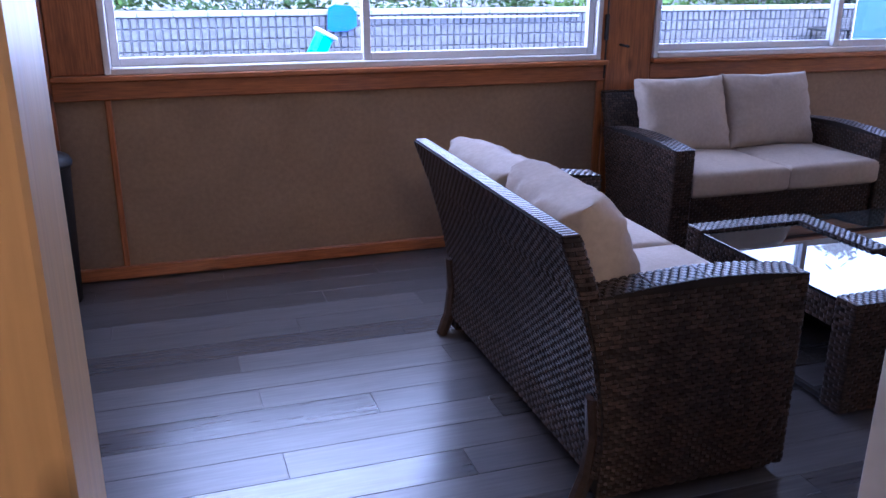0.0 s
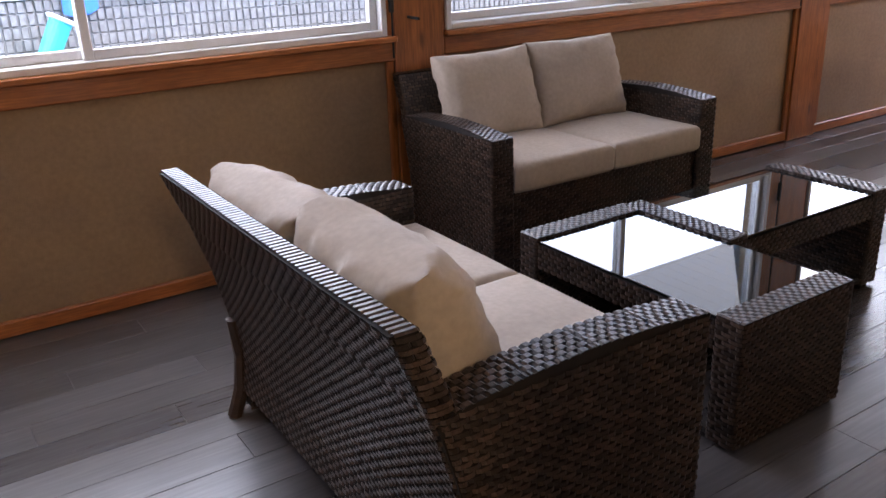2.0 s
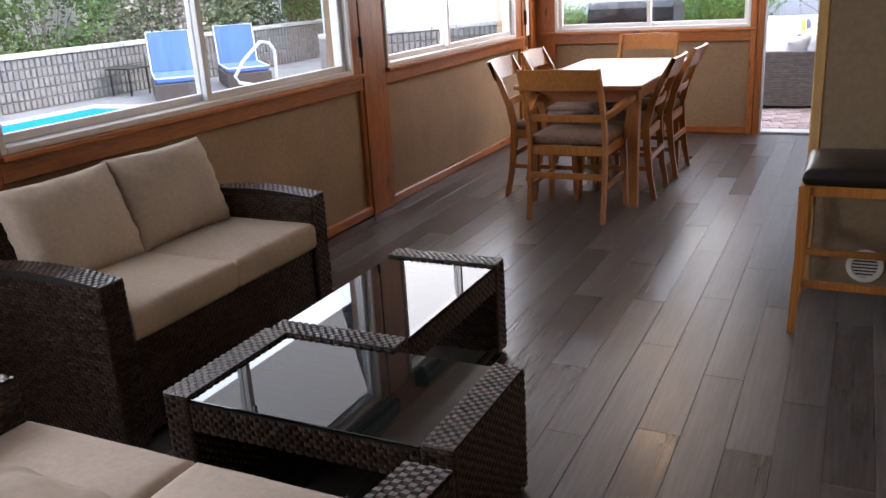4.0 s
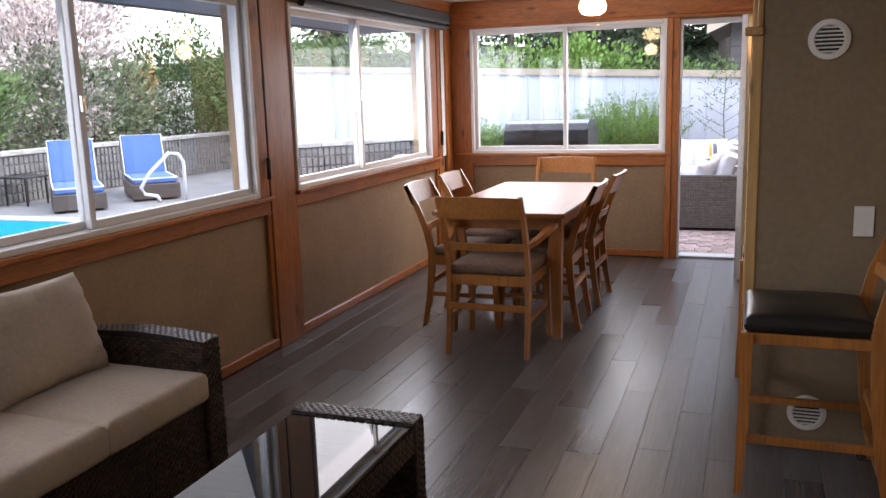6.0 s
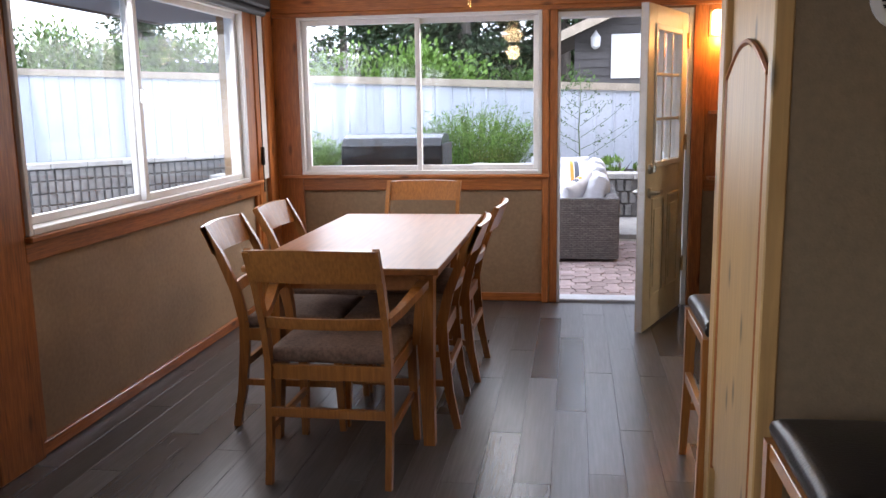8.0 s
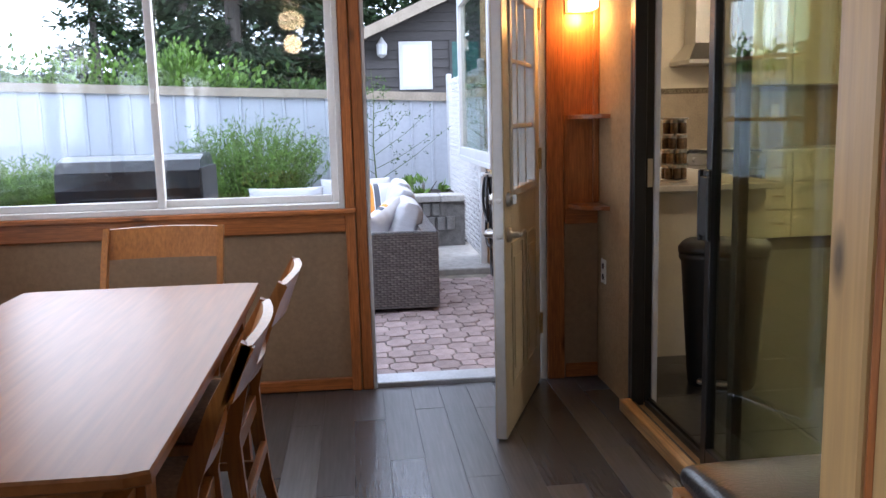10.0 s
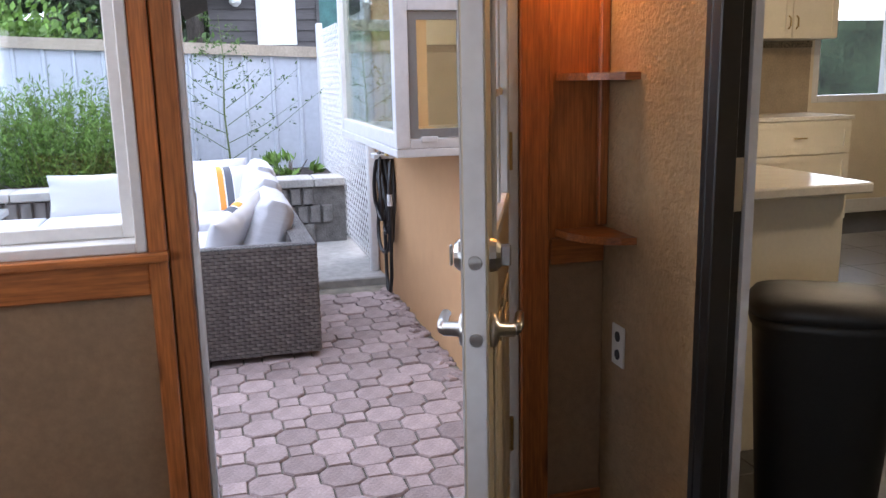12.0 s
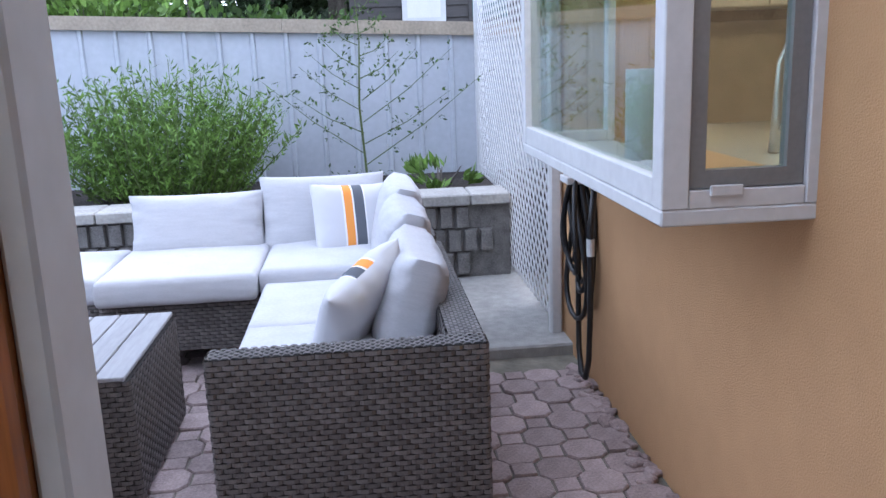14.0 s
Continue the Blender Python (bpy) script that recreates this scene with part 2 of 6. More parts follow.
WINDOWS_N = ((0.605, 2.845, 1.703), (3.135, 5.485, 4.275), (5.895, 8.15, 6.89))
wall_north = wall_with_holes("wall_north", "x", N + 0.012, 0.13, W - 0.12, E + 0.13, -0.12, TOP, [(a, b, SILL, HEAD) for a, b, _ in WINDOWS_N],
                             panel_mat, "brown covered wall under a row of wide windows")
wall_east = wall_with_holes("wall_east", "y", E + 0.012, 0.118, S, N + 0.012, -0.12, TOP, [(2.722, 4.39, SILL, HEAD), (1.76, 2.655, -0.05, 1.94)],
                            panel_mat, "brown covered end wall with window and door")
wall_west = wall_with_holes("wall_west", "y", W, -0.12, S, N + 0.012, -0.12, TOP, [], panel_mat, "end wall of the sunroom")
wall_south = wall_with_holes("wall_south", "x", S, -0.09, W - 0.12, E + 0.13, -0.12, 2.5, [(0.72, 1.56, -0.004, 2.03), (6.02, 8.225, 0.03, 2.02)],
                             stucco, "rough tan stucco house wall")


def trim(name, bs, material, label=""):
    return setting(name, boxes(*bs, r=0.004), material, label)


# north wall woodwork: posts, band, sill, base, thin panel frames, header
for i, (x0, x1) in enumerate(((W, 0.40), (2.88, 3.125), (5.605, 5.875), (8.33, 8.42), (8.54, E))):
    trim(f"post_{i + 1}", [(x0, N - 0.022, 0.0, x1, N + 0.011, TOP)], fir_z)
trim("white_strip", [(8.43, N - 0.012, 0.88, 8.53, N + 0.011, 2.06)], vinyl, "white painted board beside the corner")
for i, (x0, x1, _) in enumerate(WINDOWS_N):
    a, b = (0.40, 2.88) if i == 0 else (3.125, 5.605) if i == 1 else (5.875, 8.33)
    trim(f"apron_{i + 1}", [(a, N - 0.020, 0.785, b, N + 0.011, 0.862)], fir_x)
    trim(f"sill_{i + 1}", [(a, N - 0.052, 0.8635, b, N + 0.03, 0.8865)], fir_x)
    trim(f"baseboard_{i + 1}", [(a, N - 0.014, 0.006, b, N + 0.011, 0.062)], fir_x)
    trim(f"panel_frame_{i + 1}a", [(a + (0.19 if i == 0 else 0.0), N - 0.012, 0.062, a + (0.215 if i == 0 else 0.03), N + 0.011, 0.785)], fir_z)
    trim(f"panel_frame_{i + 1}b", [(b - 0.035, N - 0.012, 0.062, b, N + 0.011, 0.785)], fir_z)
    trim(f"casing_{i + 1}a", [(x0 - (0.20 if i == 0 else 0.012), N - 0.016, 0.887, x0, N + 0.011, 2.06)], fir_z)
    trim(f"casing_{i + 1}b", [(x1, N - 0.016, 0.887, min(x1 + 0.17, b), N + 0.011, 2.06)], fir_z)
trim("header_north", [(W, N - 0.028, 1.965, E - 0.03, N + 0.010, TOP - 0.001)], fir_x, "fir board above the windows")
trim("trim_ceiling_north", [(W, N - 0.045, TOP - 0.03, E - 0.03, N - 0.028, TOP)], fir_x)
# east wall woodwork
trim("post_corner", [(E - 0.022, 4.39, 0.0, E + 0.011, N - 0.022, TOP)], fir_z)
trim("post_door_a", [(E - 0.026, 2.676, 0.0, E + 0.011, 2.722, 1.965)], fir_z)
trim("post_door_b", [(E - 0.020, 2.62, 0.0, E + 0.011, 2.672, 1.965)], fir_z)
trim("apron_east", [(E - 0.020, 2.722, 0.777, E + 0.011, 4.39, 0.864)], fir_y)
trim("sill_east", [(E - 0.052, 2.672, 0.8635, E + 0.03, 4.53, 0.8865)], fir_y)
trim("baseboard_east", [(E - 0.014, 2.722, 0.006, E + 0.011, 4.39, 0.062)], fir_y)
trim("header_east", [(E - 0.028, S + 0.03, 1.985, E + 0.010, N - 0.03, TOP - 0.001)], fir_y, "fir board above window and door")
trim("trim_header_east", [(E - 0.036, S + 0.03, 1.955, E + 0.010, N - 0.03, 1.984)], fir_y)
trim("trim_ceiling_east", [(E - 0.045, S + 0.03, TOP - 0.03, E - 0.028, N - 0.045, TOP)], fir_y)
trim("post_hinge", [(E - 0.020, 1.675, 0.0, E + 0.011, 1.759, 1.955)], fir_z)
trim("panel_shelf", [(E - 0.008, S, 0.78, E + 0.011, 1.675, 1.955)], fir_z)
trim("panel_low", [(E - 0.008, S, 0.02, E + 0.011, 1.675, 0.779)], panel_mat)


def window(name, axis, a0, a1, mid, plane, z0, z1, label, slide_left=True):
    """A white sliding window: outer frame, two sashes, panes, latch."""
    ob = tagged(new(name), label, "window", kind="structure")
    fw, sw = 0.026, 0.034
    dirn = 1.0

    def bx(bm, u0, u1, d0, d1, b0, b1):
        if axis == "x":
            rbox(bm, u0, plane + d0 * dirn, b0, u1, plane + d1 * dirn, b1, r=0.003)
        else:
            rbox(bm, plane + d0 * dirn, u0, b0, plane + d1 * dirn, u1, b1, r=0.003)
    bm = bmesh.new()
    for q in ((a0, a0 + fw, -0.03, 0.085, z0, z1), (a1 - fw, a1, -0.03, 0.085, z0, z1), (a0 + fw, a1 - fw, -0.03, 0.085, z0, z0 + fw), (a0 + fw, a1 - fw, -0.03, 0.085, z1 - fw, z1)):
        bx(bm, *q)
    part("window_frame", bm, vinyl, ob)
    for k, (u0, u1, d) in enumerate(((a0 + fw, mid + 0.02, 0.045), (mid - 0.02, a1 - fw, 0.005))):
        bm = bmesh.new()
        for q in ((u0, u0 + sw, d, d + 0.03, z0 + fw, z1 - fw), (u1 - sw, u1, d, d + 0.03, z0 + fw, z1 - fw),
                  (u0 + sw, u1 - sw, d, d + 0.03, z0 + fw, z0 + fw + sw), (u0 + sw, u1 - sw, d, d + 0.03, z1 - fw - sw, z1 - fw)):
            bx(bm, *q)
        sash = part("sash", bm, vinyl, ob)
        bm = bmesh.new()
        if axis == "x":
            box(bm, u0 + sw, plane + d + 0.013, z0 + fw + sw, u1 - sw, plane + d + 0.017, z1 - fw - sw)
        else:
            box(bm, plane + d + 0.013, u0 + sw, z0 + fw + sw, plane + d + 0.017, u1 - sw, z1 - fw - sw)
        p = part("pane", bm, pane_mat, sash, "clear window glass")
        p.visible_shadow = False
    bm = bmesh.new()
    zc = (z0 + z1) / 2
    bx(bm, mid - 0.016, mid + 0.006, -0.014, 0.004, zc - 0.035, zc + 0.035)
    part("latch", bm, steel, ob)
    return ob


for i, (a, b, mid) in enumerate(WINDOWS_N):
    window(f"window_{i + 1}", "x", a, b, mid, N, SILL, HEAD, "white vinyl sliding window in fir trim")
window("window_4", "y", 2.722, 4.39, 3.562, E, SILL, HEAD, "white vinyl sliding window over the end wall panel")

# daylight in the window openings
for (a, b, _), share in zip(WINDOWS_N, (1.3, 0.3, 1.1)):
    area_lamp("window_daylight", look(((a + b) / 2, N + 0.135, 1.43), ((a + b) / 2, N - 1.0, 1.15)), b - a - 0.16, 0.9, WINDOW * share, (0.94, 0.97, 1.0))
area_lamp("window_daylight", look((E + 0.135, 3.556, 1.43), (E - 1.0, 3.556, 1.15)), 1.5, 0.9, WINDOW * 0.7, (0.94, 0.97, 1.0))

# room behind the entry door
setting("wall_hall", boxes((-0.4, -1.7, -0.12, -0.28, S - 0.09, 2.5), (4.9, -1.7, -0.12, 5.0, S - 0.09, 2.5), (-0.4, -1.8, -0.12, 5.0, -1.7, 2.5)), wall_beige, "plain hall walls")
setting("ceiling_hall", boxes((-0.4, -1.8, 2.4, 5.0, S - 0.09, 2.5)), ceil_mat)
# kitchen shell
kitchen_floor = setting("floor_kitchen", boxes((5.0, -4.5, -0.12, 12.95, S - 0.095, 0.028)), mat("dark_grout", (0.035, 0.033, 0.03), 0.8, var=0.2, scale=3), "dark grey tiled kitchen floor")
kw = mat("kitchen_wall", (0.62, 0.55, 0.42), 0.8, var=0.05)
wall_with_holes("wall_kitchen_south", "x", -4.4, -0.1, 5.0, 12.95, 0.0, 2.5, [], kw, "painted kitchen wall")
wall_with_holes("wall_kitchen_west", "y", 5.0, 0.1, -4.4, S - 0.09, 0.0, 2.5, [], kw, "painted kitchen wall")
wall_with_holes("wall_kitchen_east", "y", 12.75, 0.12, -4.4, 1.30, -0.2, 2.5, [(-3.2, -2.36, 1.0, 2.2)], kw, "painted kitchen wall")
setting("ceiling_kitchen", boxes((5.0, -4.5, 2.4, 12.95, S - 0.09, 2.5)), ceil_mat)
# outer house wall with the bay window's opening
wall_with_holes("wall_house", "x", 1.49, -0.17, E + 0.13, 12.5, -0.3, 2.9, [(9.98, 11.45, 1.0, 2.25)], stucco_out, "smooth tan rendered house wall")
setting("roof", boxes((W - 0.6, -4.6, 2.51, E + 0.15, S, 2.6), (E + 0.15, -4.6, 2.51, 13.0, 1.3, 2.6), (W - 0.6, S, TOP + 0.11, E + 0.15, N + 0.15, TOP + 0.2)), slab_mat)

# ground outside
setting("ground", boxes((-60, -60, -0.5, 90, 70, -0.125)), earth_mat, "bare ground round the house")
setting("paving_bed", boxes((E + 0.14, 1.49, -0.124, 13.0, 6.0, PAVE - 0.012)), earth_mat)
setting("slab", boxes((12.05, 1.47, -0.123, 14.0, 2.6, -0.035), r=0.01), slab_mat, "worn concrete slab step")
setting("deck", boxes((-20, N + 0.6, -0.124, 20, 12.99, -0.10)), mat("pool_deck_concrete", (0.17, 0.17, 0.17), 0.9, var=0.15, scale=1.5, bump=0.3, bump_scale=90), "pale concrete pool deck")


# ---- wicker, cushions ----
wicker_mat = mat("dark_brown_wicker", (0.056, 0.036, 0.026), 0.33, var=0.3, scale=30, rand=0.65, island=True, bump=0.1, bump_scale=300)
# near-black core colour: the shade between the strands is put into it
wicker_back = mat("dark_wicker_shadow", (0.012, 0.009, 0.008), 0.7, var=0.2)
greywick_mat = mat("grey_wicker", (0.145, 0.13, 0.122), 0.5, var=0.2, scale=30, rand=0.2, island=True)
# core of the grey wicker, darkened to paint shade into the weave's gaps
greywick_back = mat("grey_wicker_shadow", (0.03, 0.028, 0.027), 0.8, var=0.2)
beige_cloth = mat("beige_cushion_cloth", (0.47, 0.395, 0.32), 0.9, var=0.07, scale=7, bump=0.2, bump_scale=500)
grey_cloth = mat("pale_grey_cushion_cloth", (0.50, 0.50, 0.52), 0.92, var=0.06, scale=9, stretch=(1, 1, 6), bump=0.25, bump_scale=420)


class Weave:
    """Woven strands as small arched cells on four-cornered patches."""

    def __init__(self, row=0.0122, cell=0.034, h=0.0032):
        self.v, self.f, self.row, self.cell, self.h = [], [], row, cell, h

    def patch(self, a, b, c, d, row=None, cell=None):
        """a-b along the strand, a-d across; the outside is towards (b-a) x (d-a)."""
        a, b, c, d = (np.array(p, float) for p in (a, b, c, d))
        row, cell = row or self.row, cell or self.cell
        w, t = np.linalg.norm(b - a), np.linalg.norm(d - a)
        n = np.cross(b - a, d - a)
        n = n / np.linalg.norm(n)
        rows, cols = max(1, round(t / row)), max(1, round(w / cell))

        def at(u, v, k):
            return tuple((a * (1 - u) + b * u) * (1 - v) + (d * (1 - u) + c * u) * v + n * k)
        for r in range(rows):
            v0, v1 = (r + 0.09) / rows, (r + 0.91) / rows
            off = (r % 2) * 0.5 + (0.07 * math.sin(r * 12.9898 + len(self.v) * 0.013) if self.h < 0.004 else 0.0)
            for q in range(-1, cols + 1):
                u0, u1 = (q + off + 0.02) / cols, (q + off + 0.98) / cols
                u0, u1 = max(0, u0), min(1, u1)
                if u1 - u0 < 0.15 / cols:
                    continue
                k = len(self.v)
                du = u1 - u0
                for u, z in ((u0, -0.001), (u0 + 0.25 * du, self.h), (u1 - 0.25 * du, self.h), (u1, -0.001)):
                    self.v += [at(u, v0, z), at(u, v1, z)]
                for i in range(3):
                    j = k + 2 * i
                    self.f.append((j, j + 2, j + 3, j + 1))
        return self

    def strip(self, pts_a, pts_b, **kw):
        """Patches between two rows of points."""
        for i in range(len(pts_a) - 1):
            self.patch(pts_a[i], pts_a[i + 1], pts_b[i + 1], pts_b[i], **kw)
        return self

    def done(self, name, material, parent, label=""):
        me = bpy.data.meshes.new(name)
        me.from_pydata(self.v, [], self.f)
        me.materials.append(material)
        ob = new(name, me)
        ob.parent = parent
        return tagged(ob, label)


def woven_box(wv, x0, y0, z0, x1, y1, z1, skip=""):
    if "s" not in skip:
        wv.patch((x0, y0, z0), (x1, y0, z0), (x1, y0, z1), (x0, y0, z1))
    if "n" not in skip:
        wv.patch((x1, y1, z0), (x0, y1, z0), (x0, y1, z1), (x1, y1, z1))
    if "w" not in skip:
        wv.patch((x0, y1, z0), (x0, y0, z0), (x0, y0, z1), (x0, y1, z1))
    if "e" not in skip:
        wv.patch((x1, y0, z0), (x1, y1, z0), (x1, y1, z1), (x1, y0, z1))
    if "t" not in skip:
        long_y = y1 - y0 > x1 - x0
        if long_y:
            wv.patch((x1, y0, z1), (x1, y1, z1), (x0, y1, z1), (x0, y0, z1), row=0.014, cell=0.03)
        else:
            wv.patch((x0, y0, z1), (x1, y0, z1), (x1, y1, z1), (x0, y1, z1), row=0.014, cell=0.03)


def cushion_mesh(name, w, d, h, material, crown=0.014, seed=1, r=0.035, wrinkle=0.003):
    """A box cushion with soft rounded edges, crowned faces and a seam."""
    n = 18
    bm = bmesh.new()
    grid = {}

    def surf(u, v, side):
        x, y = u * w / 2, v * d / 2
        ed2 = min((1 - abs(u)) * w / 2, (1 - abs(v)) * d / 2)
        z = h / 2
        if ed2 < r:
            k = 1 - ed2 / r
            z -= r * (1 - math.sqrt(max(0, 1 - k * k)))
        z += crown * (1 - u * u) * (1 - v * v)
        z += wrinkle * noise.noise((x * 9 + seed, y * 9, seed * 3.1))
        return Vector((x, y, side * z))
    ts = sorted(set([-1, -0.985, -0.955, -0.91, -0.85] + [i / n * 2 - 1 for i in range(2, n - 1)] + [0.85, 0.91, 0.955, 0.985, 1]))
    m = len(ts)
    for side in (1, -1):
        for i, u in enumerate(ts):
            for j, v in enumerate(ts):
                grid[side, i, j] = bm.verts.new(surf(u, v, side))
        for i in range(m - 1):
            for j in range(m - 1):
                q = [grid[side, i, j], grid[side, i + 1, j], grid[side, i + 1, j + 1], grid[side, i, j + 1]]
                bm.faces.new(q if side > 0 else q[::-1])
    rim = [(i, 0) for i in range(m)] + [(m - 1, j) for j in range(1, m)] + [(i, m - 1) for i in range(m - 2, -1, -1)] + [(0, j) for j in range(m - 2, 0, -1)]
    for k, a in enumerate(rim):
        b = rim[(k + 1) % len(rim)]
        bm.faces.new((grid[-1, a[0], a[1]], grid[-1, b[0], b[1]], grid[1, b[0], b[1]], grid[1, a[0], a[1]]))
    return mesh_of(name, bm, material, True)


def pillow_mesh(name, w, hgt, t, material, seed=1, wrinkle=0.010, gusset=0.0):
    """A stuffed pillow standing in the x-z plane: full in the middle, pinched at seam and corners, with creases."""
    n = 34
    bm = bmesh.new()
    grid = {}
    for side in (1, -1):
        for i in range(n + 1):
            for j in range(n + 1):
                u, v = -math.cos(math.pi * i / n), -math.cos(math.pi * j / n)
                pinch = 1 - 0.055 * (1 - v * v) * abs(u) ** 3
                pinch2 = 1 - 0.055 * (1 - u * u) * abs(v) ** 3
                x, z = u * w / 2 * pinch, v * hgt / 2 * pinch2
                thick = t / 2 * (max(0, 1 - abs(u) ** 3.8) ** 0.52) * (max(0, 1 - abs(v) ** 3.8) ** 0.52) + gusset * (1 if max(abs(u), abs(v)) < 0.9999 else 0.55)
                edge = max(abs(u), abs(v)) ** 3
                rad = noise.noise((math.atan2(v, u) * 3.4 + seed * 7.7, side * 2.0, seed)) + 0.55 * noise.noise((math.atan2(v, u) * 9.0 + seed * 3.1, side * 1.3, seed + 2))
                cre = wrinkle * edge * (rad + 0.6 * noise.noise((u * 7 + seed, v * 7, side + seed)))
                y = side * max(0.001, thick + (cre if max(abs(u), abs(v)) < 0.999 else 0)) + 0.004 * noise.noise((u * 2 + seed, v * 2, seed))
                grid[side, i, j] = bm.verts.new((x, y, z))
    for side in (1, -1):
        for i in range(n):
            for j in range(n):
                q = [grid[side, i, j], grid[side, i + 1, j], grid[side, i + 1, j + 1], grid[side, i, j + 1]]
                bm.faces.new(q if side < 0 else q[::-1])
    rim = [(i, 0) for i in range(n + 1)] + [(n, j) for j in range(1, n + 1)] + [(i, n) for i in range(n - 1, -1, -1)] + [(0, j) for j in range(n - 1, 0, -1)]
    for k, a in enumerate(rim):
        b = rim[(k + 1) % len(rim)]
        bm.faces.new((grid[-1, a[0], a[1]], grid[1, a[0], a[1]], grid[1, b[0], b[1]], grid[-1, b[0], b[1]]))
    return mesh_of(name, bm, material, True)


# ---- wicker love seats ----
BACK = [(0.605, 0.0), (0.575, 0.08), (0.562, 0.18), (0.572, 0.30), (0.600, 0.44), (0.645, 0.59), (0.700, 0.735)]
LW, AW = 1.19, 0.095


def arm_top(y):
    return 0.582 + 0.022 * math.sin(min(1, max(0, y / 0.6)) * math.pi) - 0.004


def love_seat(m):
    so = thing("love_seat", "dark brown woven wicker love seat with flared back", "sofa", "wicker lounge set", m)
    for x0 in (0.0, LW - AW):
        x1 = x0 + AW
        ys = [0.0, 0.15, 0.30, 0.45, 0.60]
        prof = [(0.004, 0.03), (0.565, 0.03), (0.56, 0.18), (0.57, 0.30), (0.598, 0.44), (0.632, 0.56), (0.60, arm_top(0.60))] + [(y, arm_top(y)) for y in ys[-2::-1]]
        # solid core behind the strands, coloured as dark as shaded gaps
        bm = bmesh.new()
        rings = [[(x, y, z) for y, z in prof] for x in (x0 + 0.003, x1 - 0.003)]
        loop_solid(bm, rings)
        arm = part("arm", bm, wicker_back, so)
        wv = Weave()
        back_y = [0.572, 0.562, 0.565, 0.588, 0.632]
        zs = [0.03, 0.16, 0.26, 0.40, 0.56]
        for side, x in ((0, x0), (1, x1)):
            for k in range(4):
                za, zb = zs[k], zs[k + 1] if k < 3 else None
                if side == 0:
                    a, b = (x, back_y[k], za), (x, 0, za)
                else:
                    a, b = (x, 0, za), (x, back_y[k], za)
                zt0 = arm_top(0) if k == 3 else zb
                zt1 = arm_top(0.6) if k == 3 else zb
                yb = back_y[k + 1]
                if side == 0:
                    c, d = (x, 0, zt0), (x, yb, zt1)
                else:
                    c, d = (x, yb, zt1), (x, 0, zt0)
                wv.patch(a, b, c, d)
        wv.patch((x0, 0, 0.03), (x1, 0, 0.03), (x1, 0, arm_top(0)), (x0, 0, arm_top(0)))
        for ya, yb in zip(ys, ys[1:]):
            wv.patch((x1, ya, arm_top(ya)), (x1, yb, arm_top(yb)), (x0, yb, arm_top(yb)), (x0, ya, arm_top(ya)), row=0.0155, cell=0.026)
        wv.done("weave", wicker_mat, arm)
    # back with its flare
    upper = BACK[1:]
    bm = bmesh.new()
    ring = [(y, z) for y, z in upper] + [(y - 0.05, z) for y, z in upper[::-1]]
    loop_solid(bm, [[(x, y, z) for y, z in ring] for x in (0.02, LW - 0.02)])
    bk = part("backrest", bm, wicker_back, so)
    wv = Weave()
    for (ya, za), (yb, zb) in zip(upper, upper[1:]):
        wv.patch((LW - 0.01, ya, za), (0.01, ya, za), (0.01, yb, zb), (LW - 0.01, yb, zb))
        wv.patch((0.01, ya - 0.05, za), (LW - 0.01, ya - 0.05, za), (LW - 0.01, yb - 0.05, zb), (0.01, yb - 0.05, zb))
        for x, s in ((0.01, 1), (LW - 0.01, -1)):
            q = [(x, ya, za), (x, ya - 0.05, za), (x, yb - 0.05, zb), (x, yb, zb)]
            wv.patch(*(q if s > 0 else [q[1], q[0], q[3], q[2]]), row=0.012, cell=0.05)
    yt = upper[-1][0]
    wv.patch((0.01, yt - 0.05, 0.738), (LW - 0.01, yt - 0.05, 0.738), (LW - 0.01, yt, 0.738), (0.01, yt, 0.738), row=0.05, cell=0.017)
    wv.done("weave", wicker_mat, bk)
    # seat base with apron
    bm = boxes((AW, 0.022, 0.04, LW - AW, 0.50, 0.358))
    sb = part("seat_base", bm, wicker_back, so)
    wv = Weave()
    wv.patch((AW, 0.019, 0.04), (LW - AW, 0.019, 0.04), (LW - AW, 0.019, 0.362), (AW, 0.019, 0.362))
    wv.done("weave", wicker_mat, sb)
    # back legs with a brace
    for x in (0.045, LW - 0.045):
        bm = bmesh.new()
        tube(bm, [(x, y, z) for y, z in BACK[:4]], 0.022, 8)
        lg = part("leg", bm, wicker_mat, so)
        bm = bmesh.new()
        tube(bm, [(x, 0.585, 0.055), (x, 0.44, 0.055)], 0.012, 6)
        part("brace", bm, wicker_mat, lg)
    for x in (0.05, LW - 0.05):
        part("foot", boxes((x - 0.02, 0.03, 0.0, x + 0.02, 0.07, 0.03)), black_metal, so)
    return so


